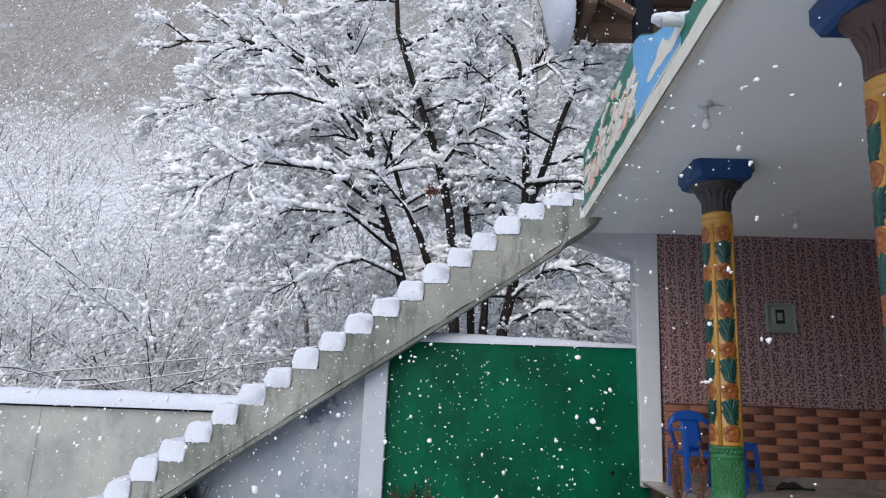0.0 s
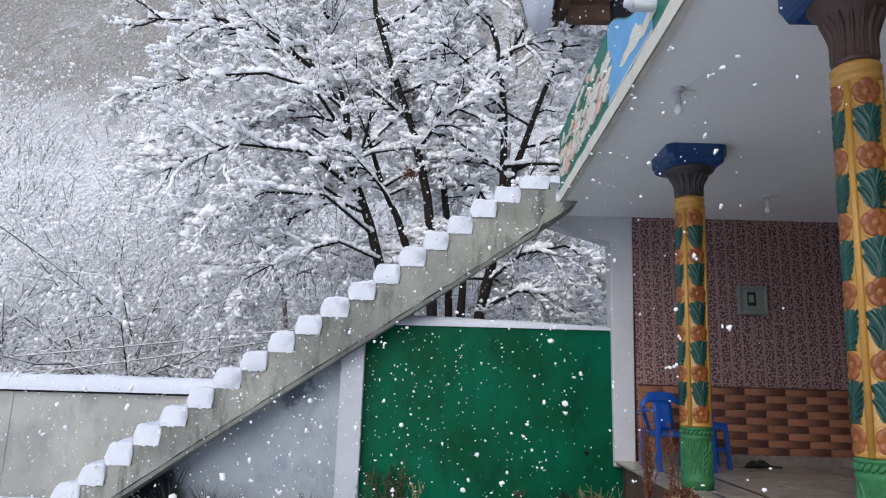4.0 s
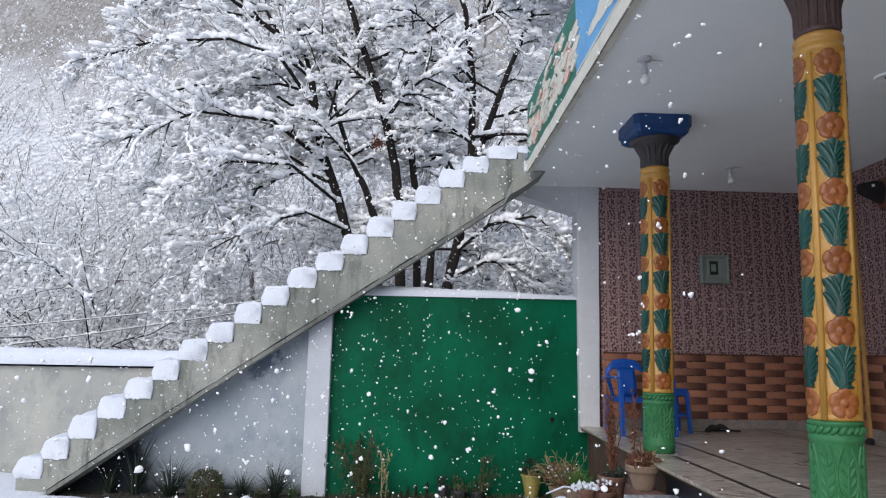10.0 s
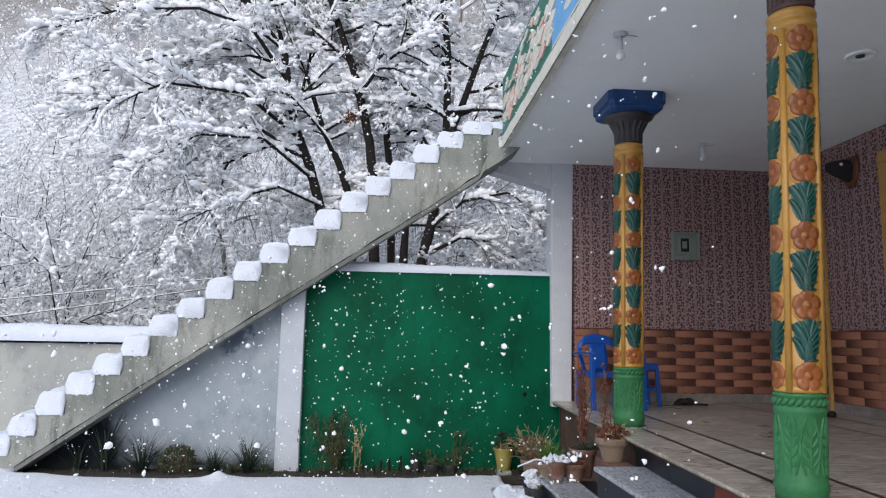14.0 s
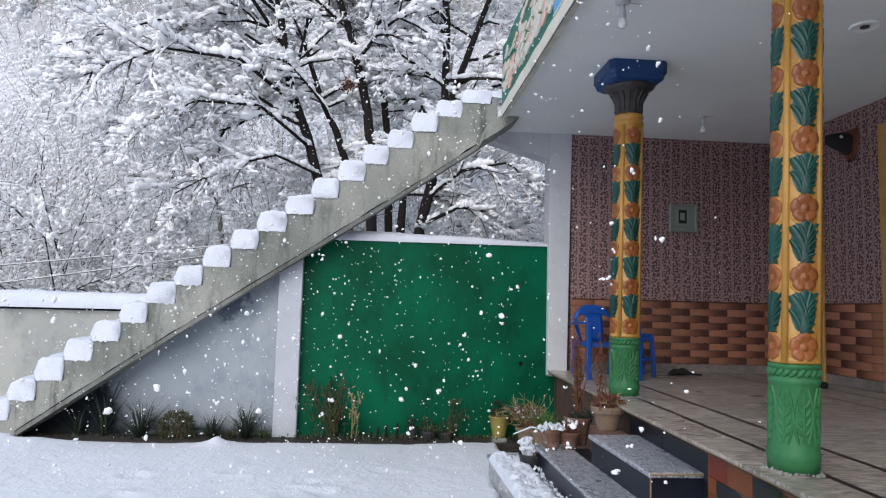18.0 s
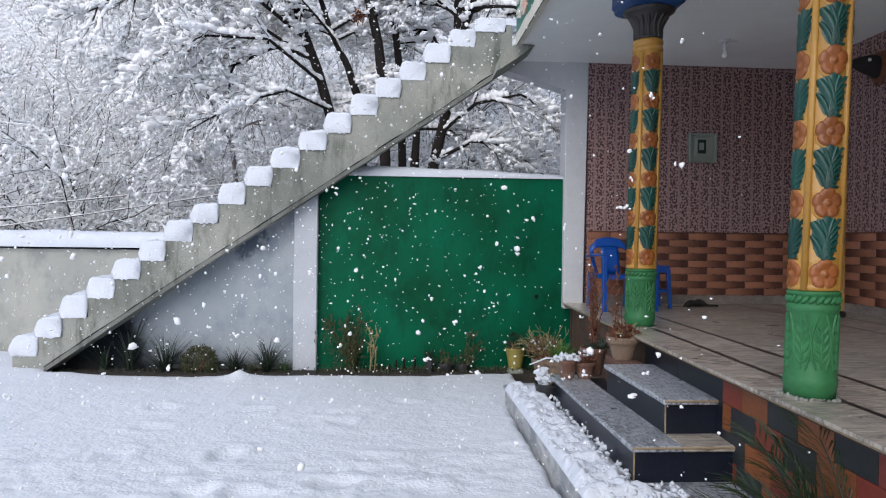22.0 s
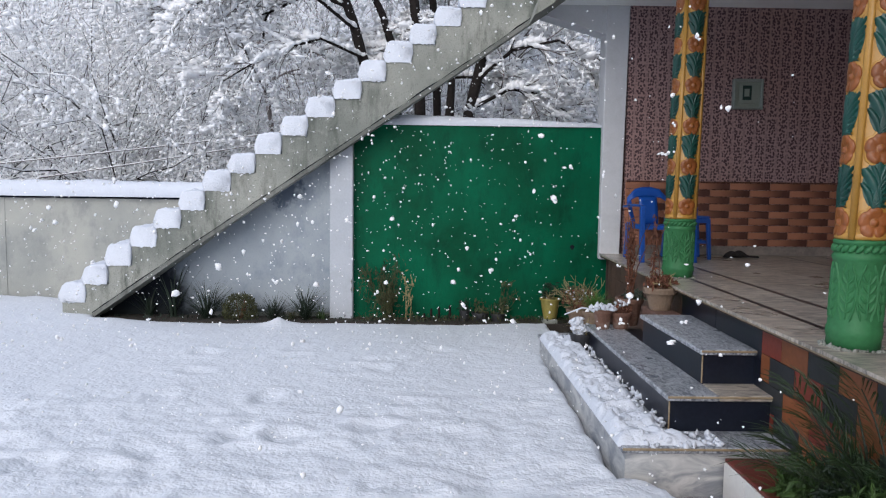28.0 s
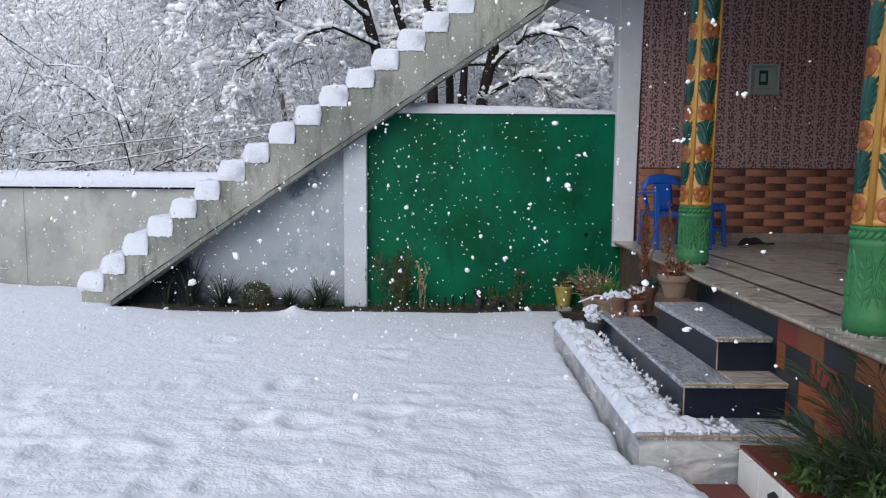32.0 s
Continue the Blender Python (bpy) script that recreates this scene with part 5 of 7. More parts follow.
# ---- porch furniture ----
def build_chair():
    """A moulded armchair facing -y, feet on z = 0."""
    c = thing("plastic_chair", (0, 0, 0), "blue moulded plastic armchair standing on the porch floor", "chair")
    vs, fs = [], []
    nx, ny = 8, 8
    for t in (0.0, -0.012):
        for j in range(ny + 1):
            for i in range(nx + 1):
                u, v = i / nx * 2 - 1, j / ny
                vs.append((u * (0.235 - 0.025 * v), -0.22 + 0.43 * v, 0.415 - 0.02 * (1 - u * u) * math.sin(math.pi * v) - 0.012 * v + (-0.02 if j == 0 else 0) + t))
    k = (nx + 1) * (ny + 1)
    for j in range(ny):
        for i in range(nx):
            a = j * (nx + 1) + i
            fs += [(a, a + 1, a + nx + 2, a + nx + 1), (a + k, a + k + nx + 1, a + k + nx + 2, a + k + 1)]
    part("seat", (vs, fs), M_BLUE_PLASTIC, c, smooth=True)
    part("apron", box(-0.23, 0.23, -0.232, -0.22, 0.36, 0.405, 0.004), M_BLUE_PLASTIC, c)
    for s in (-1, 1):
        part("apron", box(min(s * 0.232, s * 0.22), max(s * 0.232, s * 0.22), -0.22, 0.2, 0.36, 0.41, 0.004), M_BLUE_PLASTIC, c)

    def back_point(u, v):
        w = 0.2 + 0.03 * math.sin(math.pi * v * 0.8)
        return (u * w, 0.2 + 0.12 * v + 0.03 * u * u * -1, 0.4 + 0.44 * v - 0.1 * u * u * u * u * v * v - 0.03 * u * u * v)

    def panel(u0, u1, v0, v1, n=5, thick=0.012):
        vs, fs = [], []
        for t in (0.0, thick):
            for j in range(n + 1):
                for i in range(n + 1):
                    p = back_point(u0 + (u1 - u0) * i / n, v0 + (v1 - v0) * j / n)
                    vs.append((p[0], p[1] + t, p[2]))
        k, m = (n + 1) ** 2, n + 1
        for j in range(n):
            for i in range(n):
                a = j * m + i
                fs += [(a, a + 1, a + m + 1, a + m), (a + k, a + k + m, a + k + m + 1, a + k + 1)]
        for i in range(n):
            fs += [(i, i + k, i + k + 1, i + 1), (n * m + i, n * m + i + 1, n * m + i + 1 + k, n * m + i + k)]
            fs += [(i * m, (i + 1) * m, (i + 1) * m + k, i * m + k), (i * m + n, i * m + n + k, (i + 1) * m + n + k, (i + 1) * m + n)]
        return vs, fs

    back = part("backrest", panel(-1, 1, 0.74, 1.0), M_BLUE_PLASTIC, c, smooth=True)
    part("splat", panel(-0.42, 0.42, 0.0, 0.745), M_BLUE_PLASTIC, back, smooth=True)
    for s in (-1, 1):
        part("stile", panel(min(s, s * 0.8), max(s, s * 0.8), 0.0, 0.745), M_BLUE_PLASTIC, back, smooth=True)
    for s in (-1, 1):
        part("armrest", prism([(-0.235, 0.605), (-0.2, 0.632), (0.0, 0.64), (0.245, 0.615), (0.245, 0.592), (0.0, 0.615), (-0.2, 0.61)], "x", s * 0.262 - 0.027, s * 0.262 + 0.027, 0.005), M_BLUE_PLASTIC, c)
        part("leg", prism([(-0.235, 0.62), (-0.19, 0.62), (-0.205, 0.4), (-0.22, 0.0), (-0.262, 0.0), (-0.245, 0.4)], "x", s * 0.262 - 0.022, s * 0.262 + 0.022, 0.004), M_BLUE_PLASTIC, c)
        part("leg", prism([(0.2, 0.42), (0.245, 0.42), (0.29, 0.0), (0.25, 0.0)], "x", s * 0.225 - 0.02, s * 0.225 + 0.02, 0.004), M_BLUE_PLASTIC, c)
        part("stretcher", box(s * 0.262 - 0.006, s * 0.262 + 0.006, -0.21, 0.2, 0.36, 0.405, 0.003), M_BLUE_PLASTIC, c)
    return c


def build_stool(x, y, z):
    t = thing("plastic_stool", (x, y, z), "low blue plastic stool behind the column", "stool")
    part("seat", box(x - 0.17, x + 0.17, y - 0.16, y + 0.16, z + 0.385, z + 0.41, 0.01, 2), M_BLUE_PLASTIC, t)
    for sx in (-1, 1):
        for sy in (-1, 1):
            cx, cy = x + sx * 0.15, y + sy * 0.14
            part("leg", prism([(cx - 0.018, z + 0.386), (cx + 0.018, z + 0.386), (cx + sx * 0.025 + 0.016, z), (cx + sx * 0.025 - 0.016, z)], "y", cy - 0.018, cy + 0.018, 0.004), M_BLUE_PLASTIC, t)
        part("rail", box(min(x + sx * 0.155, x + sx * 0.17), max(x + sx * 0.155, x + sx * 0.17), y - 0.13, y + 0.13, z + 0.15, z + 0.18, 0.004), M_BLUE_PLASTIC, t)
    for sy in (-1, 1):
        part("rail", box(x - 0.14, x + 0.14, y + sy * 0.14 - 0.007, y + sy * 0.14 + 0.007, z + 0.15, z + 0.18, 0.004), M_BLUE_PLASTIC, t)
        part("apron", box(x - 0.15, x + 0.15, y + sy * 0.15 - 0.006, y + sy * 0.15 + 0.006, z + 0.345, z + 0.388, 0.003), M_BLUE_PLASTIC, t)


def build_shoes():
    for x, y, turn, s in ((2.99, 6.68, 20, 1.0), (3.1, 6.72, -25, 1.0), (3.9, 5.78, 60, 0.8)):
        e = thing("slipper", (x, y, PORCH_Z), "black worn slipper lying on the porch floor", "slipper", "slippers")
        prof = []
        vs, fs = [], []
        n, m = 12, 10
        for i in range(n + 1):
            u = i / n
            w = 0.045 * (math.sin(math.pi * (0.08 + 0.86 * u)) ** 0.5)
            h = 0.018 + (0.05 * math.sin(math.pi * min(1, u * 1.6)) if u < 0.62 else 0.0)
            for j in range(m):
                a = 2 * math.pi * j / m
                vs.append(((u - 0.5) * 0.26 * s, w * math.cos(a) * s, (0.002 + h * 0.5 * (1 + math.sin(a))) * s))
        for i in range(n):
            for j in range(m):
                a, b = i * m + j, i * m + (j + 1) % m
                fs.append((a, b, b + m, a + m))
        mm = pose(x, y, PORCH_Z, 0, 0, turn)
        part("upper", ([mm @ Vector(v) for v in vs], fs), M_SHOE, e, smooth=True)
        part("sole", ([mm @ Vector((v[0] * 1.03, v[1] * 1.06, min(0.01, v[2]))) for v in vs], fs), M_BLACK_PLASTIC, e)


build_porch_fittings()
build_lamps()
build_fascia()
build_wooden_house()
CHAIR = build_chair()
CHAIR.matrix_world = pose(2.12, 6.36, PORCH_Z, 0, 0, 4) @ Matrix.Diagonal((0.92, 1.0, 0.81, 1.0))
build_stool(2.47, 6.6, PORCH_Z)
build_shoes()


def hill(x, y):
    """Height of the land behind the yard."""
    base = -0.07 + max(0.0, y - 11.6) * 0.75
    base += max(0.0, y - 24.0) * 0.3 + max(0.0, y - 30.0) * 0.35
    return base + max(0.0, y - 14) * 0.05 * noise.noise((x * 0.12, y * 0.12, 0.0))


# ---- trees ----
def sticks_snow(p0, p1, w, h, rng):
    """Lumpy snow lying along the upper side of sticks."""
    p0, p1 = np.asarray(p0, float), np.asarray(p1, float)
    d = p1 - p0
    ln = np.maximum(np.linalg.norm(d, axis=1, keepdims=True), 1e-6)
    d = d / ln
    side = np.cross(d, np.array([[0, 0, 1.0]]))
    side /= np.maximum(np.linalg.norm(side, axis=1, keepdims=True), 1e-6)
    up = np.cross(side, d)
    c = (p0 + p1) / 2 + up * np.asarray(h)[:, None] * 0.95
    jit = np.clip(1 + rng.normal(0, 0.2, (len(c), len(ICO_V), 1)), 0.5, 1.5)
    t = ICO_V[None] * jit
    out = c[:, None] + t[..., 0:1] * (d * ln * 0.8)[:, None] + t[..., 1:2] * (side * np.asarray(w)[:, None])[:, None] + t[..., 2:3] * (up * np.asarray(h)[:, None])[:, None]
    f = ICO_F[None] + (np.arange(len(c)) * len(ICO_V))[:, None, None]
    return out.reshape(-1, 3), f.reshape(-1, 3)


class Wood:
    """Collects the sticks of one tree, coarse to fine."""

    def __init__(self, seed):
        self.rng = np.random.default_rng(seed)
        self.deep = 0.45
        self.a, self.b, self.r, self.s, self.level, self.stem = [], [], [], [], [], []
        self.stems = 0

    def run(self, start, way, length, r0, r1, n, bend, droop, level):
        """One wandering stick; gives back the points along it and its ways."""
        p, d = np.array(start, float), np.array(way, float)
        d /= np.linalg.norm(d)
        pts, ways = [p.copy()], [d.copy()]
        for i in range(n):
            d = d + self.rng.normal(0, bend, 3)
            d[2] -= droop
            d /= np.linalg.norm(d)
            q = p + d * length / n
            self.a.append(p)
            self.b.append(q)
            self.r.append(r0 + (r1 - r0) * i / n)
            self.s.append(r0 + (r1 - r0) * (i + 1) / n)
            self.level.append(level)
            self.stem.append(-1)
            p = q
            pts.append(p.copy())
            ways.append(d.copy())
        return pts, ways

    def along(self, pts, r0, r1, level=0):
        m = []
        self.stems += 1
        for i in range(len(pts) - 1):
            a, b = np.array(pts[i]), np.array(pts[i + 1])
            k = 4
            for j in range(k):
                u, v = j / k, (j + 1) / k
                s0, s1 = (i + u) / (len(pts) - 1), (i + v) / (len(pts) - 1)
                wob = 0.018 * np.sin(np.array([7.0, 5.0, 3.0]) * (i + u) + len(self.a))
                wob1 = 0.018 * np.sin(np.array([7.0, 5.0, 3.0]) * (i + v) + len(self.a))
                self.a.append(a + (b - a) * u)
                self.b.append(a + (b - a) * v)
                self.r.append(r0 + (r1 - r0) * s0)
                self.s.append(r0 + (r1 - r0) * s1)
                self.level.append(level)
                self.stem.append(self.stems)
                m.append((a + (b - a) * v, (b - a) / np.linalg.norm(b - a), s1))
        return m


def side_way(rng, way, spread):
    """A direction that leaves the way at about the given angle."""
    way = way / np.linalg.norm(way)
    o = rng.normal(0, 1, 3)
    o -= way * (o @ way)
    o /= np.linalg.norm(o)
    return way * math.cos(spread) + o * math.sin(spread)


def grow(w, pts, ways, length, r, level, top, plan):
    """Children along a stick, each level by its own plan of (count, length share, droop, bend, parts)."""
    if level > top:
        return
    count, share, droop, bend, parts = plan[level]
    n = len(pts) - 1
    for c in range(count):
        s = w.rng.uniform(0.18, 1.0)
        i = min(n - 1, int(s * n))
        u = s * n - i
        p = pts[i] + (pts[i + 1] - pts[i]) * u
        d = side_way(w.rng, ways[i + 1], w.rng.uniform(0.4, 0.95))
        d[1] *= w.deep
        if level <= 1:
            d[2] = d[2] * 0.6 + 0.12
        ln = length * share * w.rng.uniform(0.6, 1.25) * (1.15 - 0.45 * s)
        rr = max(0.003, r * 0.55)
        q, qw = w.run(p, d, ln, rr, max(0.0025, rr * 0.45), parts, bend, droop, level)
        grow(w, q, qw, ln, rr, level + 1, top, plan)


OCT_V = np.array([(1, 0, 0), (-1, 0, 0), (0, 1, 0), (0, -1, 0), (0, 0, 1), (0, 0, -0.5)], float)
OCT_F = np.array([(0, 2, 4), (2, 1, 4), (1, 3, 4), (3, 0, 4), (2, 0, 5), (1, 2, 5), (3, 1, 5), (0, 3, 5)])


def twig_lumps(p0, p1, w, h, rng):
    """Small soft lumps of snow drawn out along fine twigs."""
    d = p1 - p0
    ln = np.maximum(np.linalg.norm(d, axis=1, keepdims=True), 1e-6)
    d = d / ln
    side = np.cross(d, np.array([[0.05, 0.02, 1.0]]))
    side /= np.maximum(np.linalg.norm(side, axis=1, keepdims=True), 1e-6)
    up = np.cross(side, d)
    up[:, 2] = np.abs(up[:, 2]) + 0.3
    t = OCT_V[None] * np.clip(1 + rng.normal(0, 0.22, (len(p0), 6, 1)), 0.5, 1.6)
    c = (p0 + p1) / 2 + up * (h * 0.5)[:, None]
    out = c[:, None] + t[..., 0:1] * (d * np.minimum(ln * 0.72, 0.065))[:, None] + t[..., 1:2] * (side * w[:, None])[:, None] + t[..., 2:3] * (up * h[:, None])[:, None]
    f = OCT_F[None] + (np.arange(len(p0)) * 6)[:, None, None]
    return out.reshape(-1, 3), f.reshape(-1, 3)


def finish_tree(w, t, snow_mat, bark, thick=1.0, limb_cut=0.011):
    rng = w.rng
    a, b, r, s, lv = (np.array(x) for x in (w.a, w.b, w.r, w.s, w.level))
    stem_of = np.array(w.stem)
    for k in range(1, w.stems + 1):
        on = stem_of == k
        tv, tf = tubes(a[on], b[on], r[on], s[on], 8)
        fast_mesh("trunk" if r[on].max() > 0.05 else "limb", tv, tf, bark, t)
    big = (r > limb_cut) & (stem_of < 0)
    tv, tf = tubes(a[big], b[big], r[big], s[big], 6)
    tagged(fast_mesh("branch_mass", tv, tf, bark, t), kind="stuff")
    big = big | (stem_of > 0)
    thin = ~big & (lv <= 3) & (rng.uniform(0, 1, len(a)) < (0.6 if thick < 1.1 else 0.12))
    tv, tf = tubes(a[thin], b[thin], np.maximum(r[thin], 0.004), np.maximum(s[thin], 0.003), 3)
    tagged(fast_mesh("twig_mass", tv, tf, M_BRUSH, t), kind="stuff")
    d = (b - a) / np.linalg.norm(b - a, axis=1, keepdims=True)
    flat = 1 - np.abs(d[:, 2])
    # thick uneven snow along the upper side of limbs and branches, with bare stretches
    bare = np.array([noise.noise((p[0] * 2.1, p[1] * 2.1, p[2] * 2.1)) for p in a])
    on = (lv <= 2) & (flat > 0.1) & (bare > -0.22) & (rng.uniform(0, 1, len(a)) < np.where(stem_of > 0, flat * 1.15, 0.95))
    wid = (r * 0.75 + 0.019 * thick) * (0.7 + 0.6 * flat) * rng.uniform(0.7, 1.45, len(a))
    hei = (0.016 + 0.032 * flat) * thick * rng.uniform(0.6, 1.5, len(a)) + r * 0.25
    p, q, mid = a[on], b[on], a[on] + (b[on] - a[on]) * rng.uniform(0.35, 0.65, (int(on.sum()), 1))
    v1, f1 = sticks_snow(np.concatenate([p, mid]), np.concatenate([mid, q]), np.concatenate([wid[on], wid[on] * rng.uniform(0.6, 1.3, len(p))]), np.concatenate([hei[on], hei[on] * rng.uniform(0.6, 1.3, len(p))]), rng)
    # soft pads where twigs hold a larger load
    on = (flat > 0.3) & (lv >= 1) & (lv <= 3) & (rng.uniform(0, 1, len(a)) < 0.09 * (0.5 + np.clip(bare + 0.5, 0, 1)))
    k = rng.uniform(0.03, 0.075, (int(on.sum()), 1)) * thick
    sc = k * np.stack([rng.uniform(1.1, 2.0, len(k)), rng.uniform(0.8, 1.4, len(k)), rng.uniform(0.5, 0.85, len(k))], 1)
    v2, f2 = blobs((a[on] + b[on]) / 2 + np.array([0, 0, 0.025]), sc, rng, 0.12, True)
    f1 = np.concatenate([f1, f2 + len(v1)])
    v1 = np.concatenate([v1, v2])
    on = (lv >= 3) & (rng.uniform(0, 1, len(a)) < 0.22)
    k = rng.uniform(0.018, 0.044, (int(on.sum()), 1)) * thick
    sc = k * np.stack([rng.uniform(1.0, 2.2, len(k)), rng.uniform(0.8, 1.6, len(k)), rng.uniform(0.5, 0.85, len(k))], 1)
    v2, f2 = blobs(b[on], sc, rng, 0.2)
    f1 = np.concatenate([f1, f2 + len(v1)])
    v1 = np.concatenate([v1, v2])
    fast_mesh("snow", v1, f1, snow_mat, t, label="fluffy snow on every branch")
    # a load of snow on nearly every fine twig
    on = (lv >= 3) & (rng.uniform(0, 1, len(a)) < 0.9)
    k = rng.uniform(0.009, 0.022, int(on.sum())) * thick
    tv, tf = twig_lumps(a[on], b[on], k, k * 1.1, rng)
    tagged(fast_mesh("twig_snow", tv, tf, snow_mat, t), kind="stuff")


TREE_PLAN = {1: (10, 0.55, 0.02, 0.13, 5), 2: (8, 0.5, 0.03, 0.13, 5), 3: (8, 0.46, 0.04, 0.2, 3), 4: (5, 0.4, 0.03, 0.2, 1)}


def stem(w, pts, r0, r1, limbs, seed_len, ways=None, lo=0.35, left=0.0):
    m = w.along(pts, r0, r1, 0)
    for k in range(limbs):
        s = lo + (1 - lo) * (k + w.rng.uniform(0.2, 0.8)) / limbs
        i = min(len(m) - 1, int(s * len(m)))
        p, d, _ = m[i]
        ang = w.rng.uniform(0, 2 * math.pi)
        out = np.array([math.cos(ang) - left, 0.4 * math.sin(ang), w.rng.uniform(0.1, 0.75)])
        ln = seed_len * w.rng.uniform(0.7, 1.25) * (1.2 - 0.5 * s)
        r = max(0.014, (r0 + (r1 - r0) * s) * 0.5)
        q, qw = w.run(p, out, ln, r, r * 0.35, 8, 0.09, 0.035, 1)
        grow(w, q, qw, ln, r, 2, 4, TREE_PLAN)


def limb(w, pts, r0, r1):
    m = w.along(pts, r0, r1, 0)
    q = [np.array(pts[0], float)] + [x[0] for x in m]
    qw = [m[0][1]] + [x[1] for x in m]
    ln = sum(np.linalg.norm(np.subtract(pts[i + 1], pts[i])) for i in range(len(pts) - 1))
    grow(w, q, qw, 1.9, r0 * 0.7, 2, 4, {2: (int(6 * ln), 0.5, 0.03, 0.14, 5), 3: (8, 0.44, 0.04, 0.2, 3), 4: (5, 0.4, 0.03, 0.2, 1)})


def leaf_clump(rng, at, size, n):
    """Small curled leaves gathered round a point."""
    vs, fs = [], []
    for _ in range(n):
        p = Vector(at) + Vector(rng.normal(0, size * 0.45, 3))
        m = Euler(tuple(rng.uniform(0, 6.28, 3))).to_matrix()
        o = len(vs)
        vs += [tuple(p + m @ Vector(q) * 0.05) for q in ((0, 0, 0), (0.5, 0.25, 0.1), (0.5, -0.25, 0.1), (1, 0, -0.05))]
        fs += [(o, o + 2, o + 1), (o + 1, o + 2, o + 3)]
    return vs, fs


def build_trees():
    Y = 10.0
    t = thing("walnut_tree", (-0.8, Y, 0), "bare dark-barked tree with every branch under fresh snow", "tree", "snowy trees")
    w = Wood(21)
    stem(w, [(-0.7, Y, -0.1), (-0.97, Y, 3.1), (-1.15, Y, 3.75), (-1.42, Y - 0.1, 4.46), (-1.59, Y - 0.2, 5.48)], 0.085, 0.05, 6, 1.9, lo=0.5, left=0.5)
    limb(w, [(-1.59, Y - 0.2, 5.48), (-2.13, Y - 0.3, 6.14), (-2.81, Y - 0.4, 6.62), (-3.48, Y - 0.4, 6.83), (-4.69, Y - 0.4, 6.84)], 0.045, 0.014)
    limb(w, [(-1.55, Y, 5.1), (-2.0, Y - 0.6, 5.65), (-2.65, Y - 0.9, 5.74), (-3.63, Y - 1.0, 5.62), (-4.5, Y - 1.0, 5.3)], 0.03, 0.01)
    limb(w, [(-2.0, Y - 0.2, 6.0), (-2.4, Y, 6.7), (-2.9, Y + 0.1, 7.4), (-3.5, Y + 0.1, 7.9)], 0.03, 0.012)
    limb(w, [(-1.3, Y, 4.2), (-2.0, Y - 0.8, 4.6), (-2.9, Y - 1.2, 4.55), (-3.8, Y - 1.3, 4.1)], 0.03, 0.01)
    limb(w, [(-1.1, Y, 3.6), (-1.7, Y - 0.9, 3.95), (-2.4, Y - 1.3, 3.85), (-3.2, Y - 1.4, 3.4)], 0.026, 0.009)
    limb(w, [(-1.45, Y, 4.6), (-1.9, Y + 0.7, 5.1), (-2.9, Y + 1.1, 5.2), (-4.2, Y + 1.3, 4.8)], 0.03, 0.01)
    limb(w, [(-1.2, Y, 3.9), (-1.9, Y - 0.2, 4.3), (-2.8, Y - 0.3, 4.2), (-3.9, Y - 0.3, 3.6)], 0.028, 0.009)
    limb(w, [(-1.5, Y, 4.9), (-2.3, Y + 0.1, 5.4), (-3.4, Y + 0.2, 5.5), (-4.9, Y + 0.2, 5.0)], 0.028, 0.009)
    limb(w, [(-1.6, Y, 5.5), (-2.0, Y + 0.4, 6.8), (-2.2, Y + 0.5, 7.8), (-2.6, Y + 0.5, 8.6)], 0.035, 0.012)
    limb(w, [(-0.95, Y, 3.2), (-1.5, Y - 0.6, 3.35), (-2.1, Y - 0.9, 3.1), (-2.7, Y - 1.0, 2.7)], 0.022, 0.008)
    finish_tree(w, t, M_TREE_SNOW, M_BARK)
    rng = np.random.default_rng(6)
    part("dry_leaves", leaf_clump(rng, (-0.58, 9.85, 4.53), 0.12, 130), M_DRY, t, "clump of withered brown leaves")

    t = thing("walnut_tree", (-0.1, Y + 0.3, 0), "bare dark-barked tree with every branch under fresh snow", "tree", "snowy trees")
    w = Wood(5)
    stem(w, [(-0.05, Y, -0.1), (-0.24, Y, 3.68), (-0.3, Y, 4.21), (-0.54, Y, 5.22), (-0.86, Y, 6.12), (-1.23, Y - 0.1, 7.26), (-1.31, Y - 0.1, 8.3)], 0.085, 0.03, 11, 1.8, lo=0.4)
    stem(w, [(-0.45, Y + 0.3, -0.1), (-0.55, Y + 0.3, 3.3), (-0.75, Y + 0.2, 3.9), (-1.0, Y + 0.2, 4.4), (-1.3, Y + 0.3, 5.3)], 0.075, 0.03, 7, 1.4, lo=0.5)
    stem(w, [(0.15, Y + 0.5, -0.1), (0.03, Y + 0.4, 3.78), (-0.13, Y + 0.4, 5.04), (-0.18, Y + 0.4, 5.9), (-0.23, Y + 0.4, 6.9), (-0.1, Y + 0.4, 8.2)], 0.065, 0.025, 8, 1.6, lo=0.45)
    finish_tree(w, t, M_TREE_SNOW, M_BARK)

    t = thing("walnut_tree", (0.4, Y, 0), "bare dark-barked tree forking into two tall stems", "tree", "snowy trees")
    w = Wood(9)
    stem(w, [(0.3, Y, -0.1), (0.52, Y, 2.43), (0.71, Y, 3.28), (0.85, Y, 4.42), (0.86, Y, 5.63), (0.73, Y, 6.79), (0.37, Y, 7.9)], 0.09, 0.03, 10, 1.6, lo=0.36)
    stem(w, [(0.8, Y, 3.9), (0.9, Y, 4.33), (1.16, Y + 0.05, 5.07), (1.4, Y + 0.1, 5.78), (1.79, Y + 0.1, 6.81), (2.1, Y + 0.1, 7.5)], 0.065, 0.025, 9, 1.3, lo=0.1)
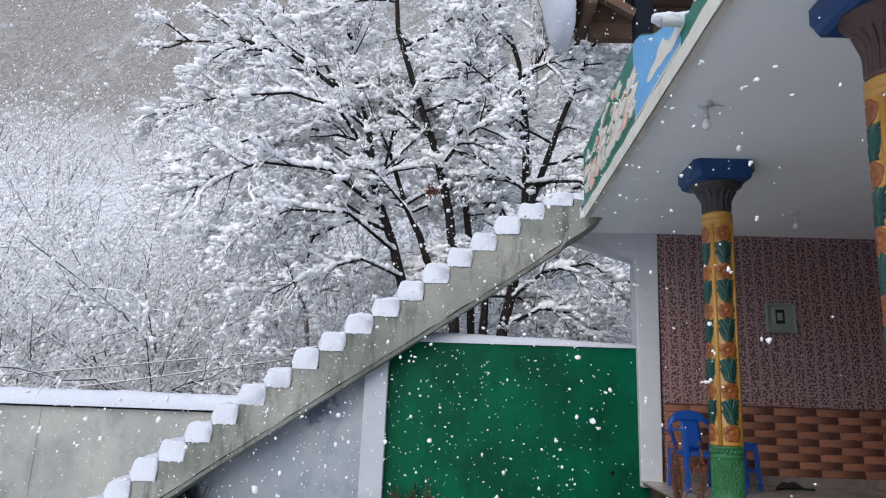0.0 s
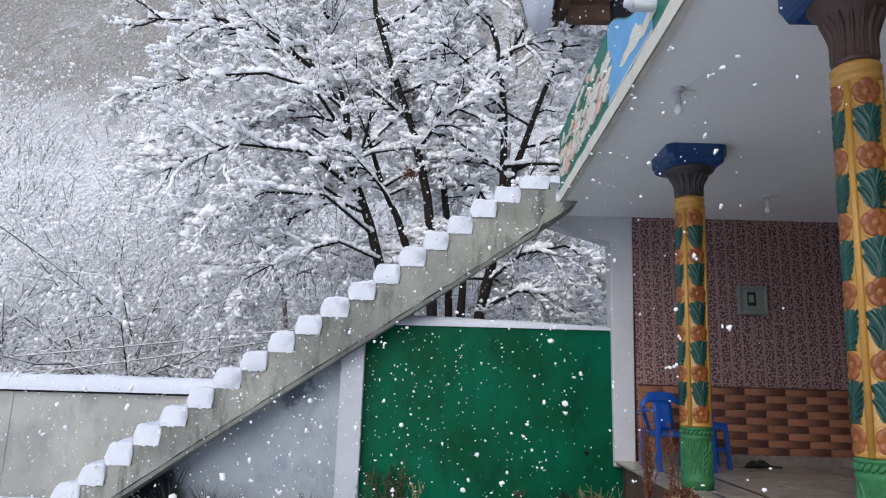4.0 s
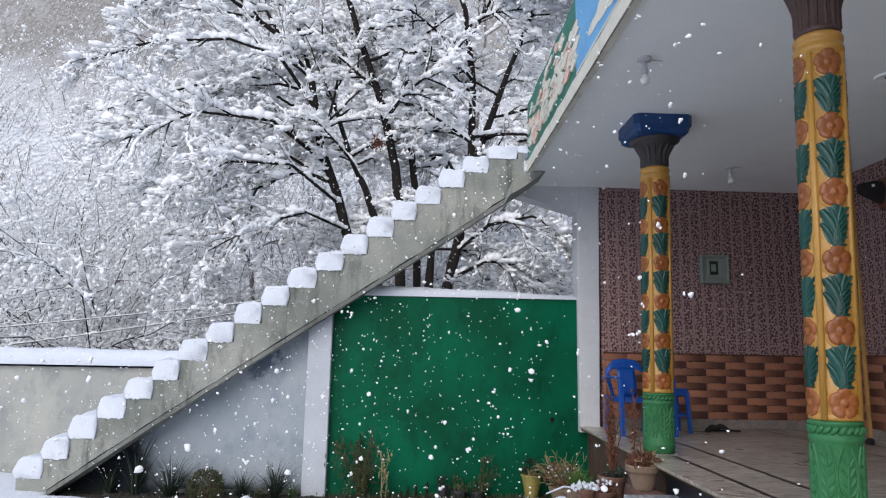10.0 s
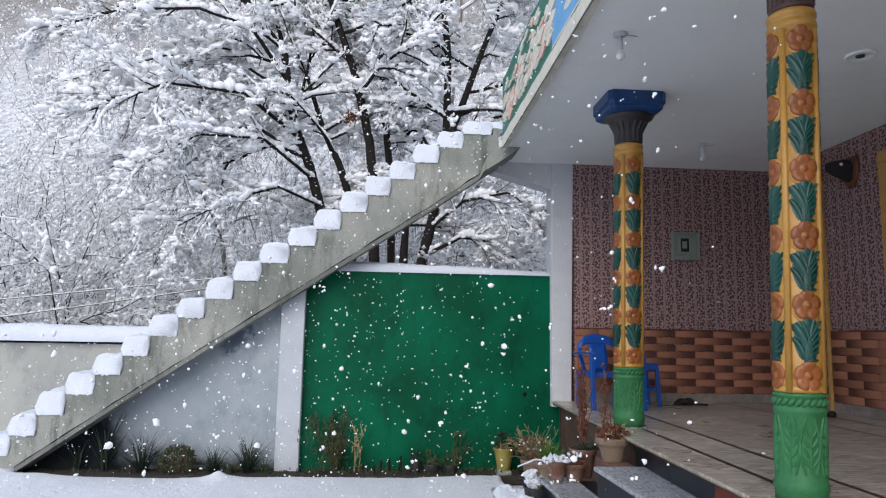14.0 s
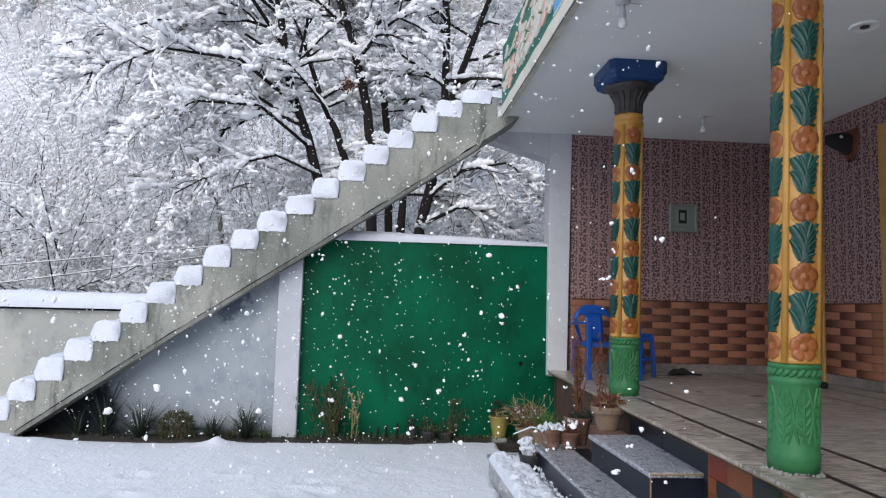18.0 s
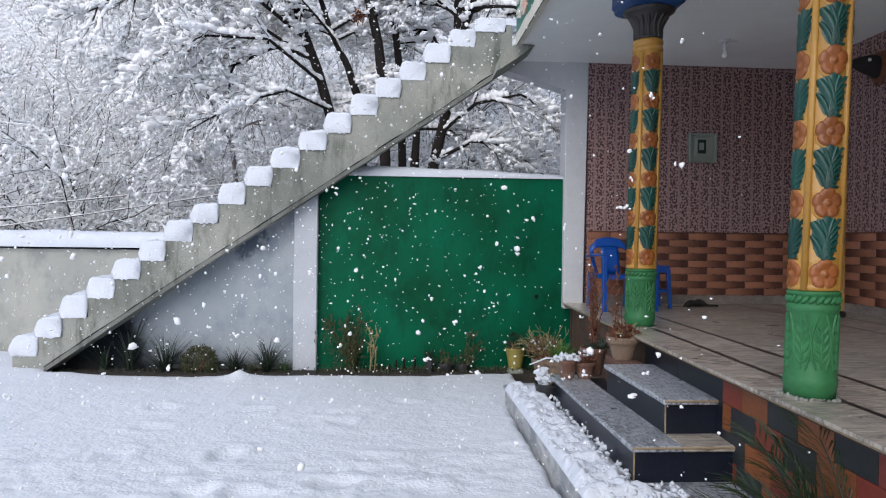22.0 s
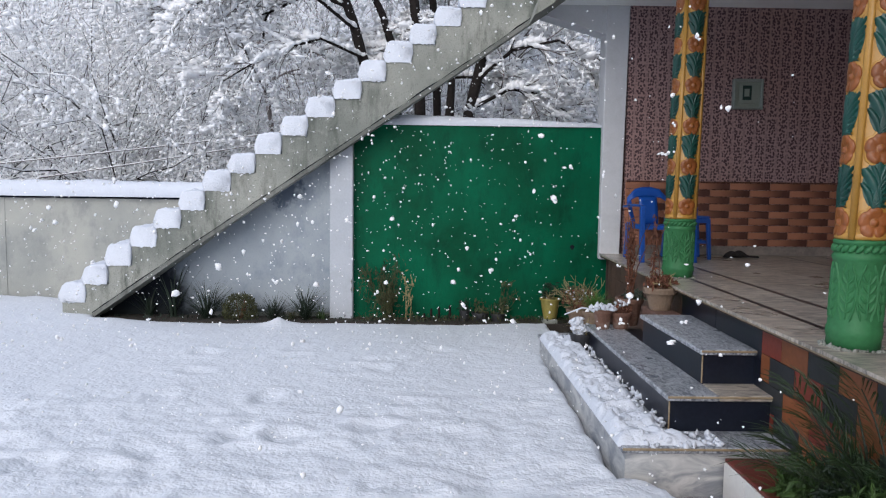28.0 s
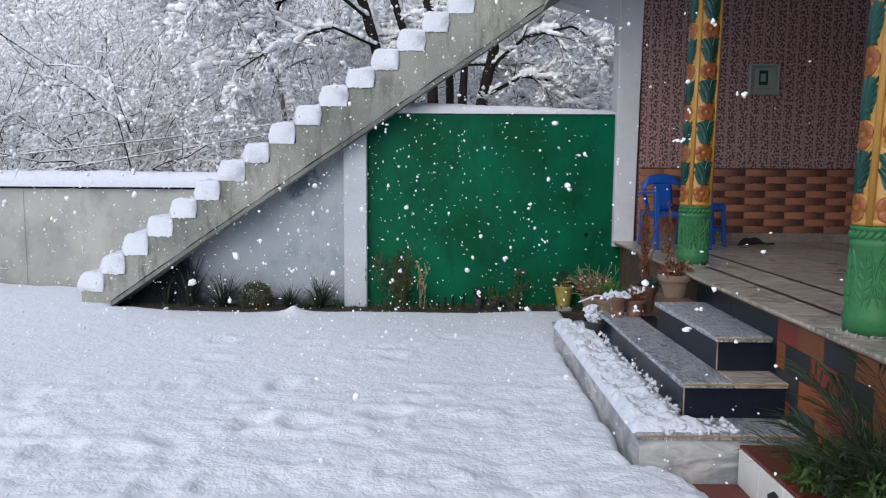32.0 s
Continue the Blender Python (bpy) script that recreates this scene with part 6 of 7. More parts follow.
    stem(w, [(0.2, Y + 0.2, -0.1), (0.25, Y + 0.2, 2.46), (0.28, Y + 0.2, 3.0), (0.1, Y + 0.4, 3.8)], 0.085, 0.03, 5, 1.2, lo=0.6)
    limb(w, [(0.6, Y, 2.9), (1.1, Y - 0.3, 3.3), (1.7, Y - 0.5, 3.4), (2.4, Y - 0.5, 3.1)], 0.03, 0.01)
    limb(w, [(0.5, Y, 2.5), (1.1, Y - 0.1, 2.8), (1.6, Y, 2.75), (2.2, Y, 2.3)], 0.03, 0.01)
    limb(w, [(0.7, Y, 3.6), (1.3, Y + 0.5, 4.1), (2.0, Y + 0.9, 4.3), (2.8, Y + 1.0, 4.1)], 0.03, 0.01)
    limb(w, [(0.85, Y, 4.6), (1.5, Y + 0.4, 5.0), (2.2, Y + 0.6, 5.0), (2.9, Y + 0.6, 4.7)], 0.028, 0.009)
    limb(w, [(0.86, Y, 5.4), (0.4, Y + 0.2, 6.0), (-0.3, Y + 0.3, 6.2), (-1.0, Y + 0.3, 6.0)], 0.026, 0.009)
    limb(w, [(0.8, Y, 6.3), (1.2, Y + 0.2, 7.2), (1.3, Y + 0.2, 8.2)], 0.03, 0.012)
    finish_tree(w, t, M_TREE_SNOW, M_BARK)

    for bx, by, seed in ((-3.4, 14.2, 41), (1.4, 14.4, 43)):
        t = thing("walnut_tree", (bx, by, 0), "bare tree further back, thick with fresh snow", "tree", "snowy trees")
        w = Wood(seed)
        stem(w, [(bx, by, hill(bx, by) - 0.1), (bx + 0.1, by, 2.6), (bx - 0.15, by, 4.4), (bx - 0.1, by, 6.2), (bx + 0.1, by, 8.6), (bx, by, 10.5)], 0.06, 0.02, 19, 2.4, lo=0.2)
        finish_tree(w, t, M_TREE_SNOW, M_BRUSH, 1.45)


# ---- snowy scrub and the hillside ----


def build_bush(seed, high, stems, lean):
    t = thing("snowy_shrub", (0, 0, 0), "tall bare shrub with thin arching twigs coated in snow", "shrub", "snowy scrub")
    w = Wood(seed)
    w.deep = 0.8
    for k in range(stems):
        a = w.rng.uniform(0, 2 * math.pi)
        tilt = w.rng.uniform(0.1, lean)
        way = np.array([math.cos(a) * tilt, math.sin(a) * tilt, 1.0])
        ln = high * w.rng.uniform(0.6, 1.1)
        q, qw = w.run((w.rng.normal(0, 0.15), w.rng.normal(0, 0.15), -0.1), way, ln, 0.015, 0.005, 7, 0.2, 0.06, 1)
        grow(w, q, qw, ln * 0.75, 0.009, 2, 3, {2: (11, 0.4, 0.08, 0.24, 4), 3: (9, 0.4, 0.07, 0.32, 2)})
    a, b, r, s, lv = (np.array(x) for x in (w.a, w.b, w.r, w.s, w.level))
    on = (lv < 2) | (w.rng.uniform(0, 1, len(a)) < np.where(lv == 2, 0.55, 0.05))
    tv, tf = tubes(a[on], b[on], np.maximum(r[on] * 0.95, 0.003), np.maximum(s[on] * 0.9, 0.0025), 3)
    tagged(fast_mesh("stem_mass", tv, tf, M_BARK, t), kind="stuff")
    on = w.rng.uniform(0, 1, len(a)) < 0.65
    k = r * 0.5 + w.rng.uniform(0.0025, 0.006, len(a))
    up = np.array([0, -0.1, 1.0]) * (r * 0.7 + 0.004)[:, None]
    tv, tf = tubes((a + up)[on], (b + up)[on], k[on], k[on] * 0.8, 3)
    tagged(fast_mesh("twig_snow", tv, tf, M_TREE_SNOW, t, label="snow coating"), kind="stuff")
    on = np.flatnonzero(w.rng.uniform(0, 1, len(a)) < 0.85)
    mid = a[on] + (b[on] - a[on]) * w.rng.uniform(0.1, 0.9, (len(on), 1))
    half = (b[on] - a[on]) / np.linalg.norm(b[on] - a[on], axis=1, keepdims=True) * w.rng.uniform(0.012, 0.036, (len(on), 1))
    k = w.rng.uniform(0.012, 0.034, len(on))
    tv, tf = twig_lumps(mid - half, mid + half, k, k * 0.9, w.rng)
    tagged(fast_mesh("snow", tv, tf, M_TREE_SNOW, t, label="small clots of snow"), kind="stuff")
    return t


def build_hillside():
    xs, ys = np.arange(-62, 42, 1.3), np.concatenate([np.arange(8.2, 30, 1.0), np.arange(30, 82, 2.0)])
    vs, fs = [], []
    for y in ys:
        for x in xs:
            vs.append((x, y, hill(x, y)))
    n = len(xs)
    for j in range(len(ys) - 1):
        for i in range(n - 1):
            a = j * n + i
            fs.append((a, a + 1, a + n + 1, a + n))
    m = bpy.data.materials.new("snowy_scrub_hillside")
    m.use_nodes = True
    t = m.node_tree
    b = t.nodes["Principled BSDF"]
    b.inputs["Roughness"].default_value = 0.95
    geo = t.nodes.new("ShaderNodeNewGeometry")
    n1 = node(t, "ShaderNodeTexNoise", Scale=9.0, Detail=6.0, Roughness=0.75)
    n2 = node(t, "ShaderNodeTexNoise", Scale=0.16, Detail=5.0, Roughness=0.6)
    n3 = node(t, "ShaderNodeTexNoise", Scale=0.9, Detail=6.0, Roughness=0.7)
    mp = t.nodes.new("ShaderNodeMapping")
    mp.inputs["Scale"].default_value = (1.0, 0.4, 0.4)
    t.links.new(geo.outputs["Position"], mp.inputs[0])
    for k in (n1, n2, n3):
        t.links.new(mp.outputs[0], k.inputs["Vector"])
    r1 = node(t, "ShaderNodeMapRange")
    r1.inputs[1].default_value, r1.inputs[2].default_value = 0.4, 0.62
    t.links.new(n1.outputs[0], r1.inputs[0])
    c1 = t.nodes.new("ShaderNodeMixRGB")
    c1.inputs[1].default_value = (0.14, 0.132, 0.118, 1)
    c1.inputs[2].default_value = (0.33, 0.318, 0.3, 1)
    t.links.new(r1.outputs[0], c1.inputs[0])
    r2 = node(t, "ShaderNodeMapRange")
    r2.inputs[1].default_value, r2.inputs[2].default_value = 0.5, 0.64
    a2 = node(t, "ShaderNodeMath")
    a2.operation = "MULTIPLY_ADD"
    a2.inputs[1].default_value = 0.5
    t.links.new(n3.outputs[0], a2.inputs[0])
    h2 = node(t, "ShaderNodeMath")
    h2.operation = "MULTIPLY"
    h2.inputs[1].default_value = 0.5
    t.links.new(n2.outputs[0], h2.inputs[0])
    t.links.new(h2.outputs[0], a2.inputs[2])
    t.links.new(a2.outputs[0], r2.inputs[0])
    c2 = t.nodes.new("ShaderNodeMixRGB")
    c2.inputs[2].default_value = (0.45, 0.46, 0.48, 1)
    t.links.new(r2.outputs[0], c2.inputs[0])
    t.links.new(c1.outputs[0], c2.inputs[1])
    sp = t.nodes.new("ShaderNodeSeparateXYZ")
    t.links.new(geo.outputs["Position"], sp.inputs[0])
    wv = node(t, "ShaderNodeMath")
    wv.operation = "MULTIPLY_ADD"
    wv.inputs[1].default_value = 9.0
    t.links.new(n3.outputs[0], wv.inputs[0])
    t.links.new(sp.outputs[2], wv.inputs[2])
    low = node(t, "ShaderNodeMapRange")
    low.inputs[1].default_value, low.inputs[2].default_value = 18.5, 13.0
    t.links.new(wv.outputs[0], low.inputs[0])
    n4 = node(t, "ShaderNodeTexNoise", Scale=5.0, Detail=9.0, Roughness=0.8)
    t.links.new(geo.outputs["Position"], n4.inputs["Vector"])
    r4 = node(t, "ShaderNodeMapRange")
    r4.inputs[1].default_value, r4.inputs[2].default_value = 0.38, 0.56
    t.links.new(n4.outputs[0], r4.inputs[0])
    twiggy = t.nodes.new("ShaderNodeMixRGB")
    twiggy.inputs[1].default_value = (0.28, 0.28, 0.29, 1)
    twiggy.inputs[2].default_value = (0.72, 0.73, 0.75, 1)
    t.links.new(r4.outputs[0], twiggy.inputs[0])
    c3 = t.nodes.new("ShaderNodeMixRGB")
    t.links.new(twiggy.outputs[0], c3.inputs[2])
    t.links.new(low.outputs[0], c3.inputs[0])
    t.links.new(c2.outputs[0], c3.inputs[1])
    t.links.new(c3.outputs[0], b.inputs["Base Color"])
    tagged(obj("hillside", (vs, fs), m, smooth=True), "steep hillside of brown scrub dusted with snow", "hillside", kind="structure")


def build_scrub():
    kinds = [build_bush(31, 4.2, 16, 0.75), build_bush(32, 3.2, 18, 1.0), build_bush(33, 5.0, 12, 0.55), build_bush(34, 2.2, 16, 1.3)]
    rng = np.random.default_rng(77)
    spots = []
    for y0, n, x0, x1 in ((10.8, 8, -8.5, -1.8), (11.8, 3, -2.5, 3.6), (13.4, 11, -12, 5)):
        for i in range(n):
            x = x0 + (x1 - x0) * (i + rng.uniform(0.1, 0.9)) / n
            spots.append((x, y0 + rng.uniform(-1.1, 1.3)))
    used = set()
    for x, y in spots:
        k = int(rng.integers(0, 4))
        if y < 13.0 and -2.6 < x:
            k = 1
        m = pose(x, y, hill(x, y) - 0.05, rng.normal(0, 4), rng.normal(0, 4), rng.uniform(0, 360))
        m = m @ Matrix.Scale(float(rng.uniform(0.85, 1.2)) * (1 + max(0, y - 14) * 0.03), 4)
        if k in used:
            o = copy_thing(kinds[k], m)
            o.matrix_world = m
        else:
            kinds[k].matrix_world = m
            used.add(k)


def build_far_woods():
    """The bare snowy woods higher up the hillside: upright fans of twigs under clots of snow."""
    rng = np.random.default_rng(61)
    lumps, twigs = [], []
    for row, n, x0, x1, tall in ((15.4, 10, -13.5, 3.5, 2.8), (17.6, 10, -15.5, 4.0, 3.2), (20.2, 9, -17.5, 3.0, 3.5), (22.8, 8, -20.0, 0.0, 3.8)):
        for i in range(n):
            x, y = x0 + (x1 - x0) * (i + rng.uniform(0.05, 0.95)) / n, row + rng.uniform(-0.9, 0.9)
            foot = np.array([x, y, hill(x, y) - 0.1])
            high = tall * rng.uniform(0.65, 1.15)
            m = 440
            lean = rng.normal(0, 0.28, (m, 2)) * np.array([1.3, 0.8])
            u = rng.uniform(0.15, 1.0, (m, 1)) ** 0.75
            way = np.concatenate([lean * (0.6 + u), np.ones((m, 1))], 1)
            p = foot + way * u * high * (1 - 0.35 * (lean ** 2).sum(1, keepdims=True))
            d = way + rng.normal(0, 0.55, (m, 3))
            d /= np.linalg.norm(d, axis=1, keepdims=True)
            half = d * rng.uniform(0.03, 0.11, (m, 1))
            lumps.append((p - half, p + half))
            k = rng.uniform(0, 1, m) < 0.16
            q = way[k] / np.linalg.norm(way[k], axis=1, keepdims=True) + rng.normal(0, 0.12, (int(k.sum()), 3))
            twigs.append((p[k] - q * 0.35, p[k] + q * 0.25))
    a, b = (np.concatenate([q[i] for q in lumps]) for i in (0, 1))
    k = rng.uniform(0.02, 0.05, len(a))
    v, f = twig_lumps(a, b, k, k * 0.9, rng)
    t = thing("far_woods", (-5, 18, hill(-5, 18)), "bare woods on the hillside, white with fresh snow", "woods", kind="stuff")
    fast_mesh("snow", v, f, M_TREE_SNOW, t)
    a, b = (np.concatenate([q[i] for q in twigs]) for i in (0, 1))
    v, f = tubes(a, b, np.full(len(a), 0.009), np.full(len(a), 0.006), 3)
    fast_mesh("twigs", v, f, M_BRUSH, t)


def build_wires():
    for z0, slope, y in ((2.033, 0.115, 9.0), (1.918, 0.156, 9.05)):
        pts = np.array([(-9 + 7.6 * i / 24, y, z0 + slope * (-9 + 7.6 * i / 24 + 2.28) - 0.04 * math.sin(math.pi * i / 24)) for i in range(25)])
        e = thing("cable", tuple(pts[0]), "slack grey cable with a line of snow on it", "cable", "cables")
        for name, r, lift, m in (("core", 0.0075, 0.0, M_WIRE), ("snow", 0.007, 0.008, M_TREE_SNOW)):
            cu = bpy.data.curves.new(name, "CURVE")
            cu.dimensions = "3D"
            cu.bevel_depth = r
            cu.bevel_resolution = 1
            sp = cu.splines.new("POLY")
            sp.points.add(24)
            for q, p in zip(sp.points, pts):
                q.co = (p[0], p[1], p[2] + lift, 1)
            cu.materials.append(m)
            o = new(name, cu)
            o.parent = e
            o.matrix_parent_inverse = e.matrix_world.inverted()
        q = pts[-1]
        tv, tf = tubes([(q[0], q[1], -0.1)], [tuple(q + np.array([0, 0, 0.05]))], [0.04], [0.035], 8)
        part("pole", (tv, tf.tolist()), M_DARK_WOOD, e)


build_hillside()
build_trees()
build_scrub()
build_far_woods()
build_wires()


# ---- pots and plants ----
def pot_profile(r, h, rim):
    return [(r * 0.62, 0), (r * 0.68, h * 0.1), (r * 0.86, h * 0.6), (r * 0.95, h - rim), (r * 1.06, h - rim), (r * 1.08, h - rim * 0.3), (r * 1.04, h), (r * 0.94, h), (r * 0.9, h - rim * 0.6), (r * 0.88, h * 0.86), (r * 0.02, h * 0.86)]


def spray(rng, at, n, high, spread, r=0.003, forks=2, droop=0.02):
    """Thin bare stems that fork, as sticks."""
    w = Wood(int(rng.integers(1, 9999)))
    for i in range(n):
        a = rng.uniform(0, 2 * math.pi)
        s = rng.uniform(0.3, 1.0) * spread
        q, qw = w.run((at[0] + rng.normal(0, 0.02), at[1] + rng.normal(0, 0.02), at[2]), (s * math.cos(a), s * math.sin(a), 1), high * rng.uniform(0.6, 1.1), r, r * 0.5, 5, 0.12, droop, 1)
        grow(w, q, qw, high * 0.5, r, 2, 2, {2: (forks, 0.6, 0.03, 0.15, 3)})
    return w


def leaves(rng, pts, size, flat=0.5, narrow=0.4):
    """Small folded leaves, each its own little surface, at the given points."""
    vs, fs = [], []
    for p in pts:
        k = size * rng.uniform(0.6, 1.3)
        m = Euler((rng.uniform(-1, 1) * flat * 2, rng.uniform(-1, 1) * flat * 2, rng.uniform(0, 6.28))).to_matrix()
        o = len(vs)
        for x, y, z in ((0, 0, 0), (0.4, narrow * 0.5, 0.06), (0.4, 0, -0.02), (0.4, -narrow * 0.5, 0.06), (1, 0, -0.06)):
            v = m @ Vector((x * k, y * k, z * k))
            vs.append((p[0] + v.x, p[1] + v.y, p[2] + v.z))
        fs += [(o, o + 2, o + 1), (o, o + 3, o + 2), (o + 1, o + 2, o + 4), (o + 2, o + 3, o + 4)]
    return vs, fs


def blades(rng, at, n, length, width, spread, sag=0.6):
    """Long arching grass-like blades from one root."""
    vs, fs = [], []
    for i in range(n):
        a = rng.uniform(0, 2 * math.pi)
        tilt = rng.uniform(0.1, spread)
        ln = length * rng.uniform(0.6, 1.15)
        w = width * rng.uniform(0.7, 1.2)
        p = np.array([at[0] + rng.normal(0, 0.015), at[1] + rng.normal(0, 0.015), at[2]])
        o = len(vs)
        steps = 6
        for k in range(steps + 1):
            s = k / steps
            th = tilt + sag * s * s * rng.uniform(0.8, 1.2)
            if k:
                p = p + ln / steps * np.array([math.cos(a) * math.sin(th), math.sin(a) * math.sin(th), math.cos(th)])
            half = w * (1 - s) ** 0.6 * 0.5 + 0.0005
            vs += [(p[0] - math.sin(a) * half, p[1] + math.cos(a) * half, p[2]), (p[0], p[1], p[2] - half * 0.5), (p[0] + math.sin(a) * half, p[1] - math.cos(a) * half, p[2])]
        for k in range(steps):
            b = o + k * 3
            fs += [(b, b + 1, b + 4, b + 3), (b + 1, b + 2, b + 5, b + 4)]
    return vs, fs


def pot(name, x, y, z, r, h, material, label, rim=0.03, cat="plant pot"):
    t = thing(name, (x, y, z), label, cat, "flower pots")
    v, f = lathe(pot_profile(r, h, rim), 26)
    part("pot", ([(x + p[0], y + p[1], z + p[2]) for p in v], f), material, t, smooth=False)
    v, f = lathe([(r * 0.9, h * 0.87), (r * 0.5, h * 0.9), (r * 0.02, h * 0.89)], 18, False)
    part("soil", ([(x + p[0], y + p[1], z + p[2]) for p in v], f), M_SOIL, t)
    return t


def sticks_part(name, w, material, parent, grow_by=1.0):
    a, b, r, s = (np.array(q) for q in (w.a, w.b, w.r, w.s))
    tv, tf = tubes(a, b, np.maximum(r, 0.0016) * grow_by, np.maximum(s, 0.0012) * grow_by, 4)
    return tagged(fast_mesh(name, tv, tf, material, parent), kind="stuff")


def crown_points(rng, c, size, n, hollow=0.5):
    d = rng.normal(0, 1, (n, 3))
    d /= np.linalg.norm(d, axis=1, keepdims=True)
    return np.array(c) + d * np.array(size) * (hollow + (1 - hollow) * rng.uniform(0, 1, (n, 1)))


def build_pots():
    rng = np.random.default_rng(8)
    y = pot("tin_planter", 1.225, 6.9, 0.05, 0.1, 0.21, M_YELLOW_TIN, "yellow painted tin planter with green leaves and straw", 0.02)
    part("stone", box(1.15, 1.3, 6.82, 6.98, -0.05, 0.05, 0.015), M_CONCRETE, y, "flat stone under the tin")
    part("foliage", leaves(rng, crown_points(rng, (1.235, 6.93, 0.32), (0.12, 0.1, 0.1), 120), 0.05), M_LEAF_DARK, y)
    part("straw", blades(rng, (1.225, 6.9, 0.23), 26, 0.16, 0.006, 1.1), M_STRAW, y)

    p = pot("clay_pot", 1.47, 6.62, 0.0, 0.125, 0.2, M_CLAY_GREY, "weathered clay pot of dried brown flower heads", 0.035)
    w = spray(rng, (1.47, 6.62, 0.17), 40, 0.34, 0.9, 0.003, 3)
    sticks_part("stem_mass", w, M_STRAW, p)
    part("dry_leaves", leaves(rng, crown_points(rng, (1.46, 6.62, 0.3), (0.2, 0.16, 0.12), 420), 0.035, 1.0), M_DRY, p)
    part("straw", blades(rng, (1.47, 6.62, 0.18), 40, 0.32, 0.006, 1.0, 0.9), M_STRAW, p)
    v, f = blobs(crown_points(rng, (1.46, 6.6, 0.34), (0.17, 0.14, 0.07), 24), rng.uniform(0.006, 0.014, (24, 3)), rng)
    tagged(part("snow", (v.tolist(), f.tolist()), M_SNOW, p, smooth=True), kind="stuff")

    p = pot("clay_pot", 1.4, 5.68, 0.1, 0.11, 0.24, M_CLAY_GREY, "grey clay pot with a feathery green plant", 0.035)
    part("foliage", blades(rng, (1.4, 5.68, 0.32), 260, 0.2, 0.005, 0.9, 0.6), M_TUFT, p)

    p = pot("terracotta_pot", 1.245, 4.85, 0.356, 0.07, 0.14, M_TERRACOTTA, "small terracotta pot capped with snow", 0.025)
    q = crown_points(rng, (1.235, 4.84, 0.505), (0.1, 0.08, 0.028), 70, 0.1)
    v, f = blobs(q, rng.uniform(0.008, 0.026, (70, 3)), rng, 0.2)
    part("snow", (v.tolist(), f.tolist()), M_SNOW, p, "rounded snow cap", True)
    part("foliage", blades(rng, (1.25, 4.87, 0.48), 60, 0.13, 0.006, 1.2, 0.8), M_LEAF_GREEN, p)

    p = pot("terracotta_pot", 1.375, 4.86, 0.356, 0.075, 0.12, M_TERRACOTTA, "small terracotta pot with withered flower heads", 0.025)
    part("dry_leaves", leaves(rng, crown_points(rng, (1.375, 4.86, 0.5), (0.085, 0.08, 0.04), 220), 0.025, 1.0), M_DRY, p)
    v, f = blobs(crown_points(rng, (1.375, 4.85, 0.53), (0.07, 0.06, 0.02), 20), rng.uniform(0.006, 0.012, (20, 3)), rng)
    tagged(part("snow", (v.tolist(), f.tolist()), M_SNOW, p, smooth=True), kind="stuff")

    p = pot("terracotta_pot", 1.475, 5.0, 0.356, 0.095, 0.2, M_TERRACOTTA, "orange terracotta pot with tall bare red-brown stems", 0.035)
    w = spray(rng, (1.475, 5.0, 0.53), 5, 0.72, 0.035, 0.005, 0, 0.0)
    sticks_part("stem_mass", w, M_DRY, p)
    part("dry_leaves", leaves(rng, crown_points(rng, (1.475, 5.0, 0.84), (0.032, 0.032, 0.32), 520), 0.03, 1.0), M_DRY, p)
    part("foliage", leaves(rng, crown_points(rng, (1.5, 4.98, 0.57), (0.085, 0.07, 0.04), 120), 0.04, 0.8), M_LEAF_DARK, p)

    p = pot("clay_pot", 1.57, 4.62, 0.5335, 0.105, 0.155, M_CLAY_GREY, "pale clay pot with withered red-brown leaves", 0.04)
    part("dry_leaves", leaves(rng, crown_points(rng, (1.57, 4.62, 0.715), (0.11, 0.1, 0.06), 300), 0.04, 1.0), M_DRY, p)
    w = spray(rng, (1.52, 4.63, 0.67), 2, 0.62, 0.02, 0.004, 0, 0.0)
    part("dry_leaves", leaves(rng, crown_points(rng, (1.52, 4.63, 0.95), (0.02, 0.02, 0.26), 120), 0.03, 1.0), M_DRY, p)
    sticks_part("stem_mass", w, M_DRY, p)
    w = spray(rng, (1.6, 4.6, 0.67), 9, 0.14, 0.9, 0.003, 3, 0.0)
    sticks_part("stem_mass", w, M_STRAW, p)
    part("brick", box(1.5, 1.66, 4.45, 4.78, 0.356, 0.533, 0.006), M_TILE_WORN, p, "brick under the pot")

    p = thing("plastic_tub", (1.14, 5.0, 0.178), "black plastic tub of dead flowers under a heap of snow", "plant pot", "flower pots")
    v, f = lathe([(0.075, 0), (0.095, 0.1), (0.1, 0.1), (0.1, 0.115), (0.092, 0.115), (0.085, 0.09), (0.002, 0.09)], 22)
    part("tub", ([(1.14 + q[0], 5.0 + q[1], 0.178 + q[2]) for q in v], f), M_BLACK_PLASTIC, p)
    q = np.concatenate([crown_points(rng, (1.13, 4.99, 0.315), (0.085, 0.07, 0.035), 60, 0.1), crown_points(rng, (1.1, 5.0, 0.375), (0.05, 0.045, 0.03), 28, 0.1)])
    v, f = blobs(q, rng.uniform(0.009, 0.027, (len(q), 3)), rng, 0.2)
    part("snow", (v.tolist(), f.tolist()), M_SNOW, p, "heap of snow", True)
    part("straw", blades(rng, (1.16, 5.0, 0.28), 26, 0.17, 0.005, 1.2, 0.9), M_STRAW, p)
